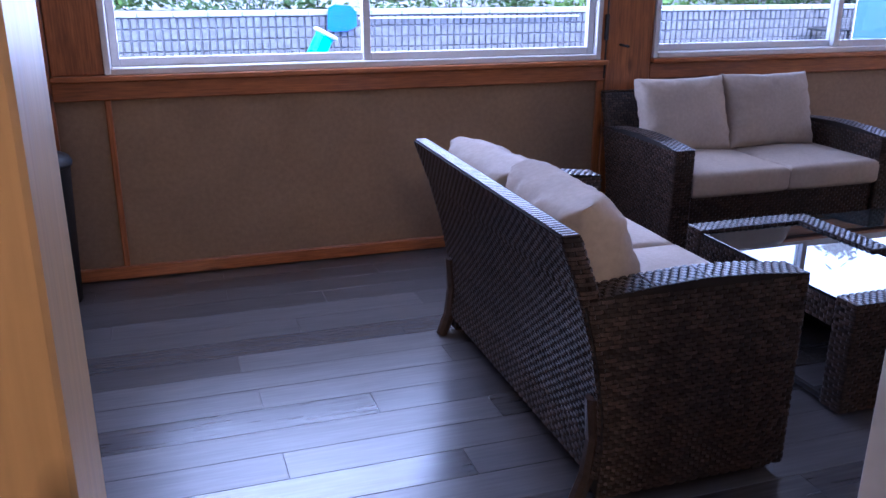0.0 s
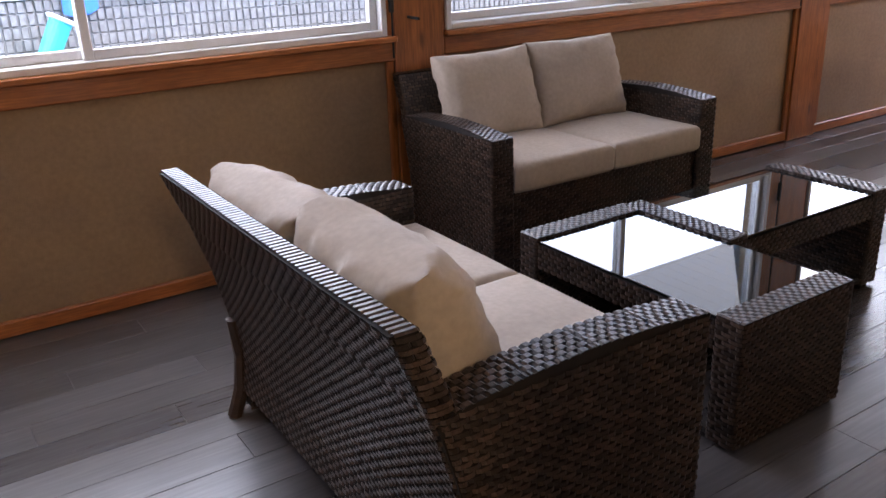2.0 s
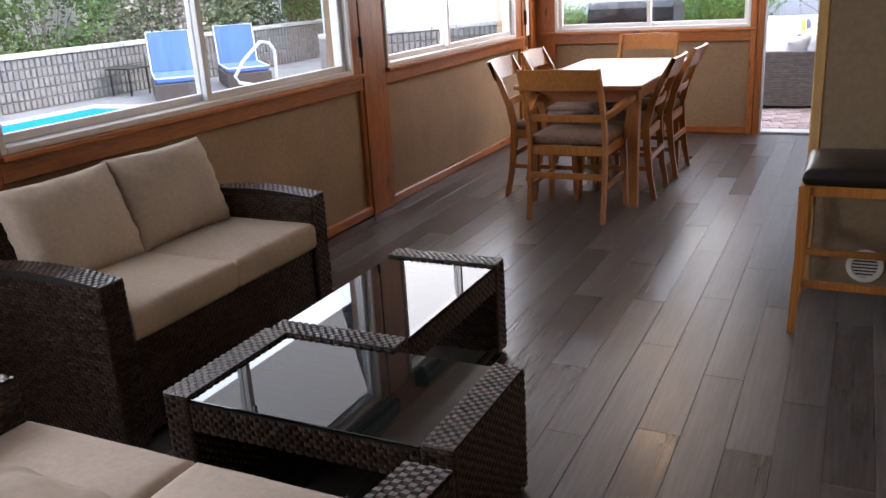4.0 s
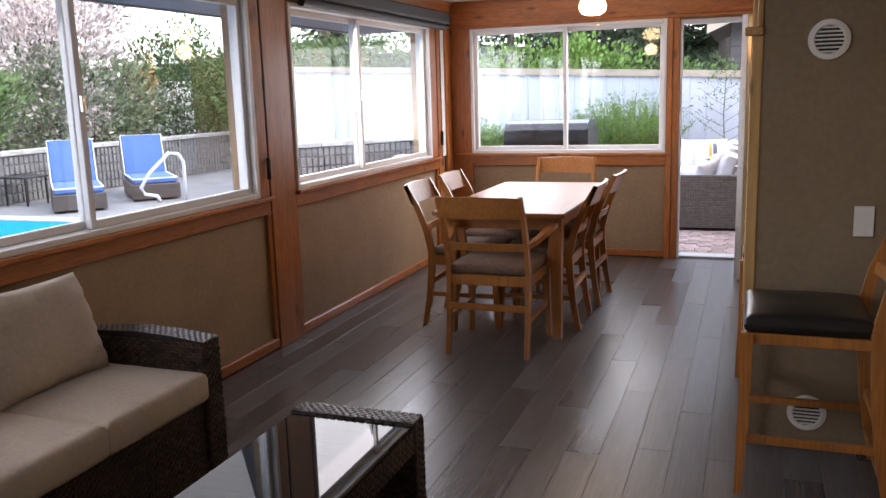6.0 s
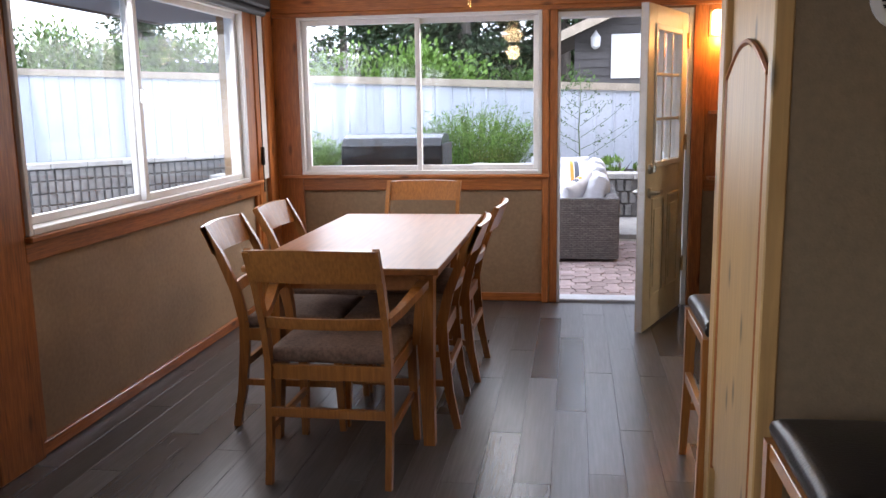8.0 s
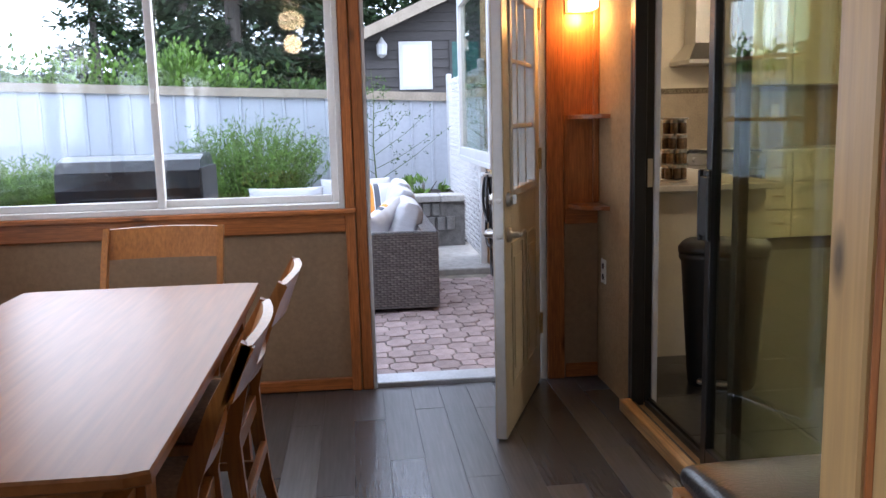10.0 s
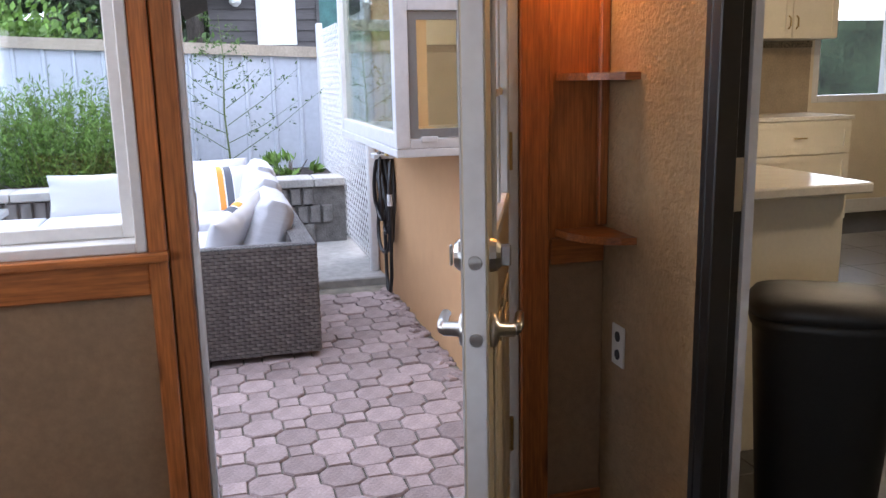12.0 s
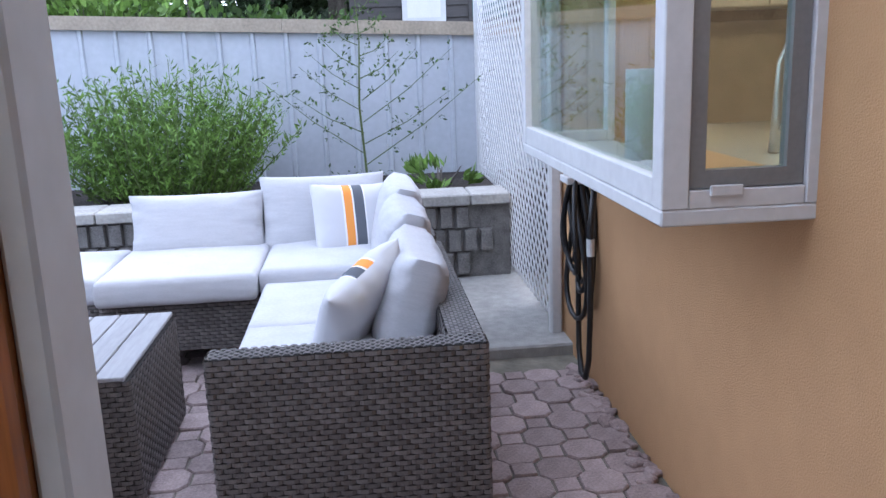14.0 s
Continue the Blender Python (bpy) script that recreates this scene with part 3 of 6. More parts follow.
M_B = pose(2.84, 3.855, 0)
M_A = pose(2.335, 2.475, 0, 0, 0, 90)
love_seat(M_B)
love_seat(M_A)
seat_me = cushion_mesh("seat_cushion", 0.497, 0.585, 0.112, beige_cloth, seed=2, r=0.022, crown=0.016)
for si, m in enumerate((M_B, M_A)):
    for k, x in enumerate((AW + 0.25, LW - AW - 0.25)):
        c = new("seat_cushion", seat_me)
        c.matrix_world = m @ pose(x, 0.285, 0.419)
        tagged(c, "beige cloth box cushion on a wicker love seat", "cushion", "seat cushions")
        me = pillow_mesh("back_cushion", 0.485, 0.395 if si else 0.37, 0.185 if si else 0.135, beige_cloth, seed=3 + k + 2 * si, wrinkle=0.024 if si else 0.014, gusset=0.018 if si else 0.014)
        p = new("back_cushion", me)
        lean = -19 if si == 0 else -23
        x = (0.335, 0.815)[k] if si == 0 else (0.335, 0.83)[k]
        p.matrix_world = m @ pose(x, 0.470 + 0.028 * si, 0.638 - 0.043 * si + ((0.006, -0.02)[si] if k else 0), lean, 0, (-3, 3)[k] if si else (2, -2)[k])
        tagged(p, "creased beige back cushion leaning on wicker", "cushion", "back cushions")


# ---- wicker coffee tables with dark glass ----
dark_glass = mat("dark_glass_top", (0.006, 0.008, 0.008), 0.015, var=0.0, spec=0.8)
dark_glass.node_tree.nodes["Principled BSDF"].inputs["IOR"].default_value = 1.5


def coffee_table(m):
    L, Wd, H, T = 0.862, 0.455, 0.372, 0.085
    tb = thing("coffee_table", "dark wicker coffee table with black glass top", "coffee table", "wicker lounge set", m)
    for y0 in (0.0, L - T):
        # core painted near-black for the shade seen through the weave
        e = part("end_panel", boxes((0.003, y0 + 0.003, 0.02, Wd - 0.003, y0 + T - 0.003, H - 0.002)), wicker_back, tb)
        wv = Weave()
        woven_box(wv, 0.0, y0, 0.015, Wd, y0 + T, H, skip="t")
        wv.patch((0, y0, H), (Wd, y0, H), (Wd, y0 + T, H), (0, y0 + T, H), row=0.0145, cell=0.027)
        wv.done("weave", wicker_mat, e)
        for x in (0.03, Wd - 0.03):
            part("foot", boxes((x - 0.015, y0 + 0.03, 0.0, x + 0.015, y0 + 0.06, 0.02)), black_metal, e)
    for x0 in (0.004, Wd - 0.034):
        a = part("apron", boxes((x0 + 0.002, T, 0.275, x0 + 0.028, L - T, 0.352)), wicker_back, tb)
        wv = Weave()
        wv.patch((x0, L - T, 0.272), (x0, T, 0.272), (x0, T, 0.354), (x0, L - T, 0.354), row=0.013, cell=0.03)
        wv.done("weave", wicker_mat, a)
        wv = Weave()
        wv.patch((x0 + 0.03, T, 0.272), (x0 + 0.03, L - T, 0.272), (x0 + 0.03, L - T, 0.354), (x0 + 0.03, T, 0.354), row=0.013, cell=0.03)
        wv.done("weave", wicker_mat, a)
        # rails and board share that shade-dark colour
        part("rail", boxes((x0 + 0.004, T, 0.02, x0 + 0.02, L - T, 0.036)), wicker_back, tb)
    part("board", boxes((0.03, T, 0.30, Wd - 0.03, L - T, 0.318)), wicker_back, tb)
    part("glass_top", boxes((0.006, T + 0.003, 0.356, Wd - 0.006, L - T - 0.003, 0.364), r=0.002), dark_glass, tb, "polished black glass top")
    return tb


coffee_table(pose(2.695, 2.655, 0))
coffee_table(pose(4.003, 3.052, 0, 0, 0, 90))

# ---- dining table and chairs ----
maple = mat("honey_maple", (0.38, 0.145, 0.032), 0.3, var=0.12, scale=10, stretch=ALONG_Z, grain=0.2, rand=0.06, bump=0.03, coat=0.25)
maple_top = mat("honey_maple_top", (0.35, 0.14, 0.042), 0.36, var=0.10, scale=5, stretch=ALONG_X, grain=0.10, coat=0.0, spec=0.32, bump=0.02, rough_var=0.06)
suede = mat("brown_suede", (0.19, 0.115, 0.078), 0.95, var=0.25, scale=9, bump=0.2, bump_scale=300)
leather = mat("black_leather", (0.010, 0.009, 0.009), 0.30, var=0.2, scale=12, bump=0.15, bump_scale=160)


def dining_table():
    cx, cy, x0, x1 = 6.85, 3.40, 6.05, 7.65
    tb = thing("dining_table", "honey maple dining table with bowed sides", "dining table", "", pose(cx, cy, 0))
    a, e, b, c = (x1 - x0) / 2, 0.36, 0.395, 0.012
    side = []
    for k in range(9):
        u = -1 + k / 4
        side.append((u * (a - c * 1.2), e + 0.03 + (b - e - 0.03) * (1 - u * u)))
    ring = [(-a, -e + 0.01)] + [(x, -y) for x, y in side] + [(a, -e + 0.01), (a, e - 0.01)] + [(x, y) for x, y in side[::-1]] + [(-a, e - 0.01)]
    bm = bmesh.new()
    rs = [[(x * k, y * k2, z) for x, y in ring] for k, k2, z in ((0.992, 0.985, 0.722), (1, 1, 0.728), (1, 1, 0.744), (0.996, 0.992, 0.75))]
    loop_solid(bm, rs)
    part("tabletop", bm, maple_top, tb)
    for y in (-0.325, 0.31):
        part("apron", boxes((-0.62, y, 0.635, 0.62, y + 0.022, 0.7215), r=0.002), maple_top, tb)
    for x in (-0.66, 0.64):
        part("apron", boxes((x, -0.29, 0.635, x + 0.022, 0.29, 0.7215), r=0.002), maple_top, tb)
    for sx in (-1, 1):
        for sy in (-1, 1):
            bm = bmesh.new()
            X, Y = sx * 0.645, sy * 0.315
            rs = []
            for z, h, off in ((0, 0.023, 0.02), (0.25, 0.028, 0.004), (0.5, 0.033, 0), (0.721, 0.037, 0)):
                rs.append([(X + sx * off + h * i, Y + sy * off * 0.5 + h * j, z) for i, j in ((-1, -1), (1, -1), (1, 1), (-1, 1))])
            loop_solid(bm, rs)
            part("leg", bm, maple, tb)
    return tb


def sweep_bar(bm, pts, w, d, side=(1, 0, 0)):
    """A flat bar through points (y, z) planes; w along side, d across."""
    side = Vector(side)
    pts = [Vector(p) for p in pts]
    rings = []
    for i, p in enumerate(pts):
        t = (pts[min(i + 1, len(pts) - 1)] - pts[max(0, i - 1)]).normalized()
        n = t.cross(side).normalized()
        ww = w[i] if isinstance(w, (list, tuple)) else w
        dd = d[i] if isinstance(d, (list, tuple)) else d
        rings.append([p + side * ww / 2 * a + n * dd / 2 * b for a, b in ((-1, -1), (1, -1), (1, 1), (-1, 1))])
    loop_solid(bm, rings)


def curved_rail(bm, x0, x1, y, z0, z1, bow, t=0.02, lean=0.0, crest=0.0):
    """A rail bowed backwards between two posts."""
    rings = []
    for k in range(9):
        u = k / 8
        x = x0 + (x1 - x0) * u
        b = bow * math.sin(math.pi * u)
        zt = z1 + crest * math.sin(math.pi * u)
        rings.append([(x, y + b - t / 2, z0), (x, y + b + t / 2, z0), (x, y + b + t / 2 + lean, zt), (x, y + b - t / 2 + lean, zt)])
    loop_solid(bm, rings)


CH_BACK = [(0.265, 0.0), (0.232, 0.16), (0.212, 0.34), (0.205, 0.46), (0.235, 0.60), (0.295, 0.76), (0.365, 0.895)]


def chair_parts(ch, wood, cloth, seat_z=0.47, top=0.87, arms=False, stool=False, hw=0.215):
    """Front is towards -y."""
    low = seat_z - (0.068 if stool else 0.085)
    k = seat_z / 0.47
    back = [(y, z * k if z <= 0.46 else seat_z - 0.01 + (z - 0.46) * (top - seat_z + 0.01) / 0.435) for y, z in CH_BACK]
    for sx in (-1, 1):
        bm = bmesh.new()
        sweep_bar(bm, [(sx * (hw - 0.012), y, z) for y, z in back], 0.024, [0.030, 0.036, 0.042, 0.044, 0.040, 0.034, 0.028])
        part("back_leg", bm, wood, ch)
        bm = bmesh.new()
        sweep_bar(bm, [(sx * (hw + 0.004), -0.20 - 0.012, 0), (sx * (hw - 0.004), -0.20, seat_z * 0.5), (sx * (hw - 0.008), -0.198, seat_z - 0.03)], [0.026, 0.034, 0.04], [0.026, 0.034, 0.04])
        part("front_leg", bm, wood, ch)
        bm = boxes((sx * (hw - 0.012) - 0.011, -0.185, low, sx * (hw - 0.012) + 0.011, 0.195, seat_z - 0.03), r=0.002)
        part("side_rail", bm, wood, ch)
        zs = 0.20
        part("stretcher", boxes((sx * (hw - 0.010) - 0.009, -0.19, zs - 0.014, sx * (hw - 0.010) + 0.009, 0.22, zs + 0.014), r=0.002), wood, ch)
    part("front_rail", boxes((-hw + 0.015, -0.212, low, hw - 0.015, -0.190, seat_z - 0.03), r=0.002), wood, ch)
    part("back_rail", boxes((-hw + 0.024, 0.195, low, hw - 0.024, 0.217, seat_z - 0.03), r=0.002), wood, ch)
    part("stretcher", boxes((-hw + 0.02, 0.222, 0.25, hw - 0.02, 0.242, 0.285), r=0.002), wood, ch)
    if stool:
        part("footrest", boxes((-hw + 0.01, -0.214, 0.30, hw - 0.01, -0.192, 0.34), r=0.002), wood, ch)
        part("stretcher", boxes((-hw + 0.02, 0.23, 0.10, hw - 0.02, 0.25, 0.135), r=0.002), wood, ch)
    bm = bmesh.new()
    curved_rail(bm, -hw + 0.0, hw - 0.0, 0.318, top - 0.115, top, 0.022, 0.022, 0.045, 0.006)
    part("top_rail", bm, wood, ch)
    bm = bmesh.new()
    zz = seat_z + 0.115
    curved_rail(bm, -hw + 0.022, hw - 0.022, 0.236, zz, zz + 0.042, 0.022, 0.016, 0.012)
    part("mid_rail", bm, wood, ch)
    me = cushion_mesh("seat", hw * 2, 0.41, 0.062 if stool else 0.05, cloth, crown=0.026 if stool else 0.018, r=0.03 if stool else 0.022, wrinkle=0.001)
    piece("seat", me, ch, pose(0, -0.005, seat_z - 0.002))
    if arms:
        for sx in (-1, 1):
            bm = bmesh.new()
            sweep_bar(bm, [(sx * 0.228, 0.245, 0.612), (sx * 0.25, 0.12, 0.625), (sx * 0.285, -0.04, 0.665), (sx * 0.29, -0.13, 0.672), (sx * 0.283, -0.165, 0.645), (sx * 0.268, -0.165, 0.56), (sx * 0.252, -0.165, 0.42)], [0.024, 0.03, 0.04, 0.046, 0.044, 0.036, 0.03], [0.03, 0.032, 0.03, 0.028, 0.034, 0.036, 0.034])
            part("armrest", bm, wood, ch)


dining_table()
side_chair = thing("dining_chair", "honey maple dining chair with brown suede seat", "chair", "chairs round the dining table", pose(6.45, 2.735, 0, 0, 0, 180))
chair_parts(side_chair, maple, suede)
side_chair.matrix_world = pose(6.56, 3.255, 0, 0, 0, 181)
copy_thing(side_chair, pose(7.18, 3.23, 0, 0, 0, 179))
copy_thing(side_chair, pose(6.50, 3.68, 0, 0, 0, 1))
copy_thing(side_chair, pose(7.10, 3.68, 0, 0, 0, -1))
arm_chair = thing("dining_armchair", "honey maple armchair with brown suede seat", "chair", "chairs round the dining table")
chair_parts(arm_chair, maple, suede, arms=True, hw=0.235, top=0.885)
arm_chair.matrix_world = pose(6.02, 3.375, 0, 0, 0, 90)
copy_thing(arm_chair, pose(7.84, 3.44, 0, 0, 0, -90))

# ---- counter stools ----
stool = thing("counter_stool", "maple counter stool with black leather seat", "stool", "counter stools")
chair_parts(stool, maple, leather, seat_z=0.615, top=1.03, stool=True)
stool.matrix_world = pose(4.715, 1.85, 0, 0, 0, 180)
copy_thing(stool, pose(5.985, 1.87, 0, 0, 0, 180))


# ---- sunroom fittings ----
cream = mat("cream_door_paint", (0.50, 0.42, 0.29), 0.42, var=0.05, scale=4, bump=0.04)
# paint of the door's inside: the wall lamp's amber cast is in its colour
door_paint = mat("lamp_warmed_door_paint", (0.58, 0.53, 0.42), 0.42, var=0.05, scale=4, bump=0.04)
white_paint = mat("white_paint", (0.58, 0.585, 0.59), 0.45, var=0.05, scale=4)
plastic_white = mat("white_plastic", (0.72, 0.70, 0.64), 0.4, var=0.03)
plastic_black = mat("black_plastic", (0.012, 0.013, 0.013), 0.55, var=0.15, bump=0.05, bump_scale=200)
alum = mat("aluminium", (0.5, 0.5, 0.5), 0.4, metal=1.0, var=0.1)
lamp_shade = mat("lit_lamp_glass", (1.0, 0.85, 0.6), 0.4, var=0.0, emit=1.2, emit_colour=(1.0, 0.72, 0.36))
fan_shade = mat("lit_fan_globe", (1.0, 0.9, 0.7), 0.4, var=0.0, emit=1.6, emit_colour=(1.0, 0.74, 0.40))

# exterior door frame and threshold
fr = tagged(new("door_1_frame"), "white steel door frame with aluminium threshold", "door frame", kind="structure")
part("jamb", boxes((E - 0.012, 2.602, 0.0, E + 0.052, 2.6195, 1.94), r=0.003), white_paint, fr)
part("jamb", boxes((E - 0.01, 1.7605, 0.0, E + 0.13, 1.795, 1.94), r=0.003), white_paint, fr)
part("head", boxes((E - 0.01, 1.795, 1.905, E + 0.13, 2.602, 1.94), r=0.003), white_paint, fr)
part("threshold", boxes((E + 0.0, 1.795, -0.05, E + 0.15, 2.602, 0.024), r=0.005), alum, fr)
part("strike_plate", boxes((E + 0.02, 2.5995, 0.92, E + 0.06, 2.602, 1.02)), steel, fr)


def entry_door():
    """Half-glazed door leaf, hinged at its local origin, opening along +x."""
    w, h, t = 0.812, 1.885, 0.044
    d = tagged(thing("entry_door", "open half-glazed steel door with lamp-warmed cream inside and lever handle", "door"), kind="")
    g0, g1, gz0, gz1 = 0.14, w - 0.14, 0.98, 1.76
    bm = boxes((0, 0, 0, g0, t, h), (g1, 0, 0, w, t, h), (g0, 0, 0, g1, t, gz0), (g0, 0, gz1, g1, t, h), r=0.002)
    leaf = part("leaf", bm, door_paint, d)
    bm = boxes((0, -0.003, 0, g0, -0.0002, h), (g1, -0.003, 0, w, -0.0002, h), (g0, -0.003, 0, g1, -0.0002, gz0), (g0, -0.003, gz1, g1, -0.0002, h))
    part("outer_skin", bm, white_paint, d, "white outer face")
    bm = boxes((w + 0.0005, 0.004, 0, w + 0.003, t - 0.004, h))
    part("edge_strip", bm, white_paint, d)
    bm = bmesh.new()
    for k in range(1, 3):
        x = g0 + (g1 - g0) * k / 3
        rbox(bm, x - 0.009, 0.004, gz0, x + 0.009, t - 0.004, gz1, r=0.003)
        z = gz0 + (gz1 - gz0) * k / 3
        rbox(bm, g0, 0.006, z - 0.009, g1, t - 0.006, z + 0.009, r=0.003)
    for q in ((g0 - 0.02, -0.008, gz0 - 0.02, g0 + 0.012, t + 0.008, gz1 + 0.02), (g1 - 0.012, -0.008, gz0 - 0.02, g1 + 0.02, t + 0.008, gz1 + 0.02),
              (g0 + 0.012, -0.008, gz0 - 0.02, g1 - 0.012, t + 0.008, gz0 + 0.012), (g0 + 0.012, -0.008, gz1 - 0.012, g1 - 0.012, t + 0.008, gz1 + 0.02)):
        rbox(bm, *q, r=0.004)
    part("muntin_frame", bm, white_paint, d)
    for i in range(3):
        for j in range(3):
            xa, xb = g0 + (g1 - g0) * i / 3 + 0.009, g0 + (g1 - g0) * (i + 1) / 3 - 0.009
            za, zb = gz0 + (gz1 - gz0) * j / 3 + 0.009, gz0 + (gz1 - gz0) * (j + 1) / 3 - 0.009
            p = part("pane", boxes((xa, t / 2 - 0.002, za, xb, t / 2 + 0.002, zb)), pane_mat, d)
            p.visible_shadow = False
    for xa, xb in ((0.12, 0.37), (0.44, 0.69)):
        for ya, yb in ((-0.006, 0.0), (t, t + 0.006)):
            bm = bmesh.new()
            for q in ((xa, ya, 0.18, xb, yb, 0.20), (xa, ya, 0.76, xb, yb, 0.78), (xa, ya, 0.20, xa + 0.02, yb, 0.76), (xb - 0.02, ya, 0.20, xb, yb, 0.76), (xa + 0.045, ya, 0.245, xb - 0.045, yb, 0.715)):
                rbox(bm, *q, r=0.002)
            part("raised_panel", bm, white_paint if ya < 0 else door_paint, d)
    for s, y in ((-1, 0), (1, t)):
        hd = bmesh.new()
        rot = Matrix.Rotation(radians(90 if s < 0 else -90), 4, "X")
        lathe(hd, [(0.001, 0), (0.032, 0), (0.030, 0.012), (0.014, 0.016), (0.013, 0.045), (0.001, 0.046)], sides=16, m=Matrix.Translation((w - 0.065, y, 0.82)) @ rot)
        tube(hd, [(w - 0.065, y + s * 0.045, 0.82), (w - 0.10, y + s * 0.05, 0.821), (w - 0.15, y + s * 0.05, 0.825), (w - 0.175, y + s * 0.047, 0.818)], 0.009, 8, [0.011, 0.010, 0.009, 0.006])
        part("lever_handle", hd, steel, d, "satin nickel lever", smooth=True)
        db = bmesh.new()
        lathe(db, [(0.001, 0), (0.031, 0), (0.029, 0.012), (0.022, 0.02), (0.001, 0.022)], sides=16, m=Matrix.Translation((w - 0.065, y, 0.96)) @ rot)
        rbox(db, w - 0.070, y + s * 0.02 - 0.004, 0.94, w - 0.060, y + s * 0.034 + 0.004, 0.98, r=0.003)
        part("deadbolt", db, steel, d, smooth=False)
    for z in (0.82, 0.96):
        bm = bmesh.new()
        lathe(bm, [(0.001, 0), (0.013, 0), (0.012, 0.002), (0.001, 0.0025)], sides=14, m=Matrix.Translation((w + 0.003, t / 2, z)) @ Matrix.Rotation(radians(90), 4, "Y"))
        part("latch_plate", bm, steel, d)
    for z in (0.28, 1.08, 1.72):
        bm = bmesh.new()
        lathe(bm, [(0.007, -0.05), (0.007, 0.05)], c=(-0.006, t + 0.004, z), sides=8)
        rbox(bm, 0.0, t, z - 0.045, 0.03, t + 0.003, z + 0.045, r=0.001)
        part("hinge", bm, brass, d)
    return d


door_leaf = entry_door()
door_leaf.matrix_world = pose(8.692, 1.84, 0.012, 0, 0, 158)

# corner shelves
for z in (0.856, 1.278):
    bm = bmesh.new()
    ring = [(E - 0.010, S + 0.001), (E - 0.010, S + 0.150)] + [(E - 0.010 - 0.19 * math.sin(a) * 1.0, S + 0.001 + 0.15 * math.cos(a)) for a in (0.35, 0.7, 1.05, 1.3)] + [(E - 0.20, S + 0.001)]
    loop_solid(bm, [[(x, y, zz) for x, y in ring] for zz in (z - 0.006, z + 0.013)])
    tagged(part("corner_shelf", bm, fir_y), "small varnished fir corner shelf on the wall", "shelf", "corner shelves")
trim("shelf_cleat", [(E - 0.02, S + 0.004, 0.77, E - 0.009, 1.67, 0.845)], fir_y)
trim("corner_trim", [(E - 0.03, S + 0.001, 0.875, E - 0.009, S + 0.03, 1.955)], fir_z)
trim("corner_base", [(E - 0.02, S + 0.001, 0.004, E - 0.009, 1.67, 0.075)], fir_y)

# wall lamp
sc = thing("wall_lamp", "lit white glass wall lamp glowing amber", "lamp")
part("shade", boxes((E - 0.13, 1.54, 1.765, E - 0.02, 1.655, 1.91), r=0.006), lamp_shade, sc, "glowing frosted glass shade")
part("back_plate", boxes((E - 0.02, 1.525, 1.755, E - 0.009, 1.67, 1.92), r=0.003), brass, sc)
bulb("wall_lamp_light", (E - 0.075, 1.60, 1.735), 0.03, 0.8, (1.0, 0.47, 0.12))


def plate(m, label, holes=True):
    p = thing("wall_socket", label, "socket", "", m)
    part("cover", boxes((-0.035, -0.006, -0.058, 0.035, 0.0, 0.058), r=0.002), plastic_white, p)
    for z in (-0.026, 0.026):
        bm = bmesh.new()
        lathe(bm, [(0.015, 0), (0.0145, 0.0015)], sides=12, m=Matrix.Translation((0, -0.006, z)) @ Matrix.Rotation(radians(90), 4, "X"))
        part("outlet", bm, plastic_black if holes else plastic_white, p)
    return p


plate(pose(8.595, S + 0.0005, 0.55, 0, 0, 180), "white double socket with brown outlets on stucco")
plate(pose(5.0285, 1.648, 0.90, 0, 0, 270), "white double socket on the cupboard side", holes=False)


def round_vent(m):
    v = thing("wall_vent", "round white louvred vent on the cupboard side", "vent", "round vents", m)
    bm = bmesh.new()
    rot = Matrix.Rotation(radians(90), 4, "X")
    sides = 28
    rings = []
    for r, z in ((0.074, 0), (0.072, 0.008), (0.054, 0.011), (0.050, 0.004)):
        rings.append([rot @ Vector((r * math.cos(k * math.tau / sides), r * math.sin(k * math.tau / sides), z)) for k in range(sides)])
    loop_solid(bm, rings, cap=False)
    part("ring", bm, plastic_white, v, smooth=False)
    bm = bmesh.new()
    lathe(bm, [(0.053, 0.0), (0.053, 0.001)], sides=24, m=rot)
    part("opening", bm, plastic_black, v)
    for k in range(-3, 4):
        half = math.sqrt(0.051 ** 2 - (k * 0.0145) ** 2)
        part("slat", boxes((-half, -0.007, k * 0.0145 - 0.003, half, -0.001, k * 0.0145 + 0.003)), plastic_white, v)
    return v


round_vent(pose(5.0285, 1.80, 1.575, 0, 0, 270))
round_vent(pose(5.0285, 1.812, 0.12, 0, 0, 270))

# built-in pine cupboard
cb = thing("pine_cupboard", "built-in knotty pine cupboard with stucco side", "cupboard", "", pose(0, -0.03, 0))
part("body", boxes((5.03, S + 0.001, 0.0, 5.74, 2.055, TOP - 0.001)), wall_beige, cb, "rough beige side wall")
part("corner_post", boxes((5.025, 2.056, 0.0, 5.075, 2.10, 1.60), r=0.004), pine_z, cb)
part("stile", boxes((5.665, 2.056, 0.0, 5.75, 2.10, TOP - 0.002), r=0.004), pine_z, cb)
part("cornice", boxes((5.015, 2.056, 1.602, 5.08, 2.125, 1.635), r=0.006), pine_x, cb)
part("head_rail", boxes((5.08, 2.056, 1.90, 5.664, 2.095, TOP - 0.002), r=0.004), pine_x, cb)
dr = part("door", boxes((5.08, 2.058, 0.05, 5.66, 2.080, 1.895), r=0.003), pine_z, cb)
bm = bmesh.new()
arch = [(5.125 + 0.53 * i / 12, 1.41 + 0.09 * math.sin(i / 12 * math.pi)) for i in range(13)]
ring = [(5.125, 0.20), (5.655, 0.20)] + arch[::-1]
loop_solid(bm, [[(x, y, z) for x, z in ring] for y in (2.0805, 2.090)])
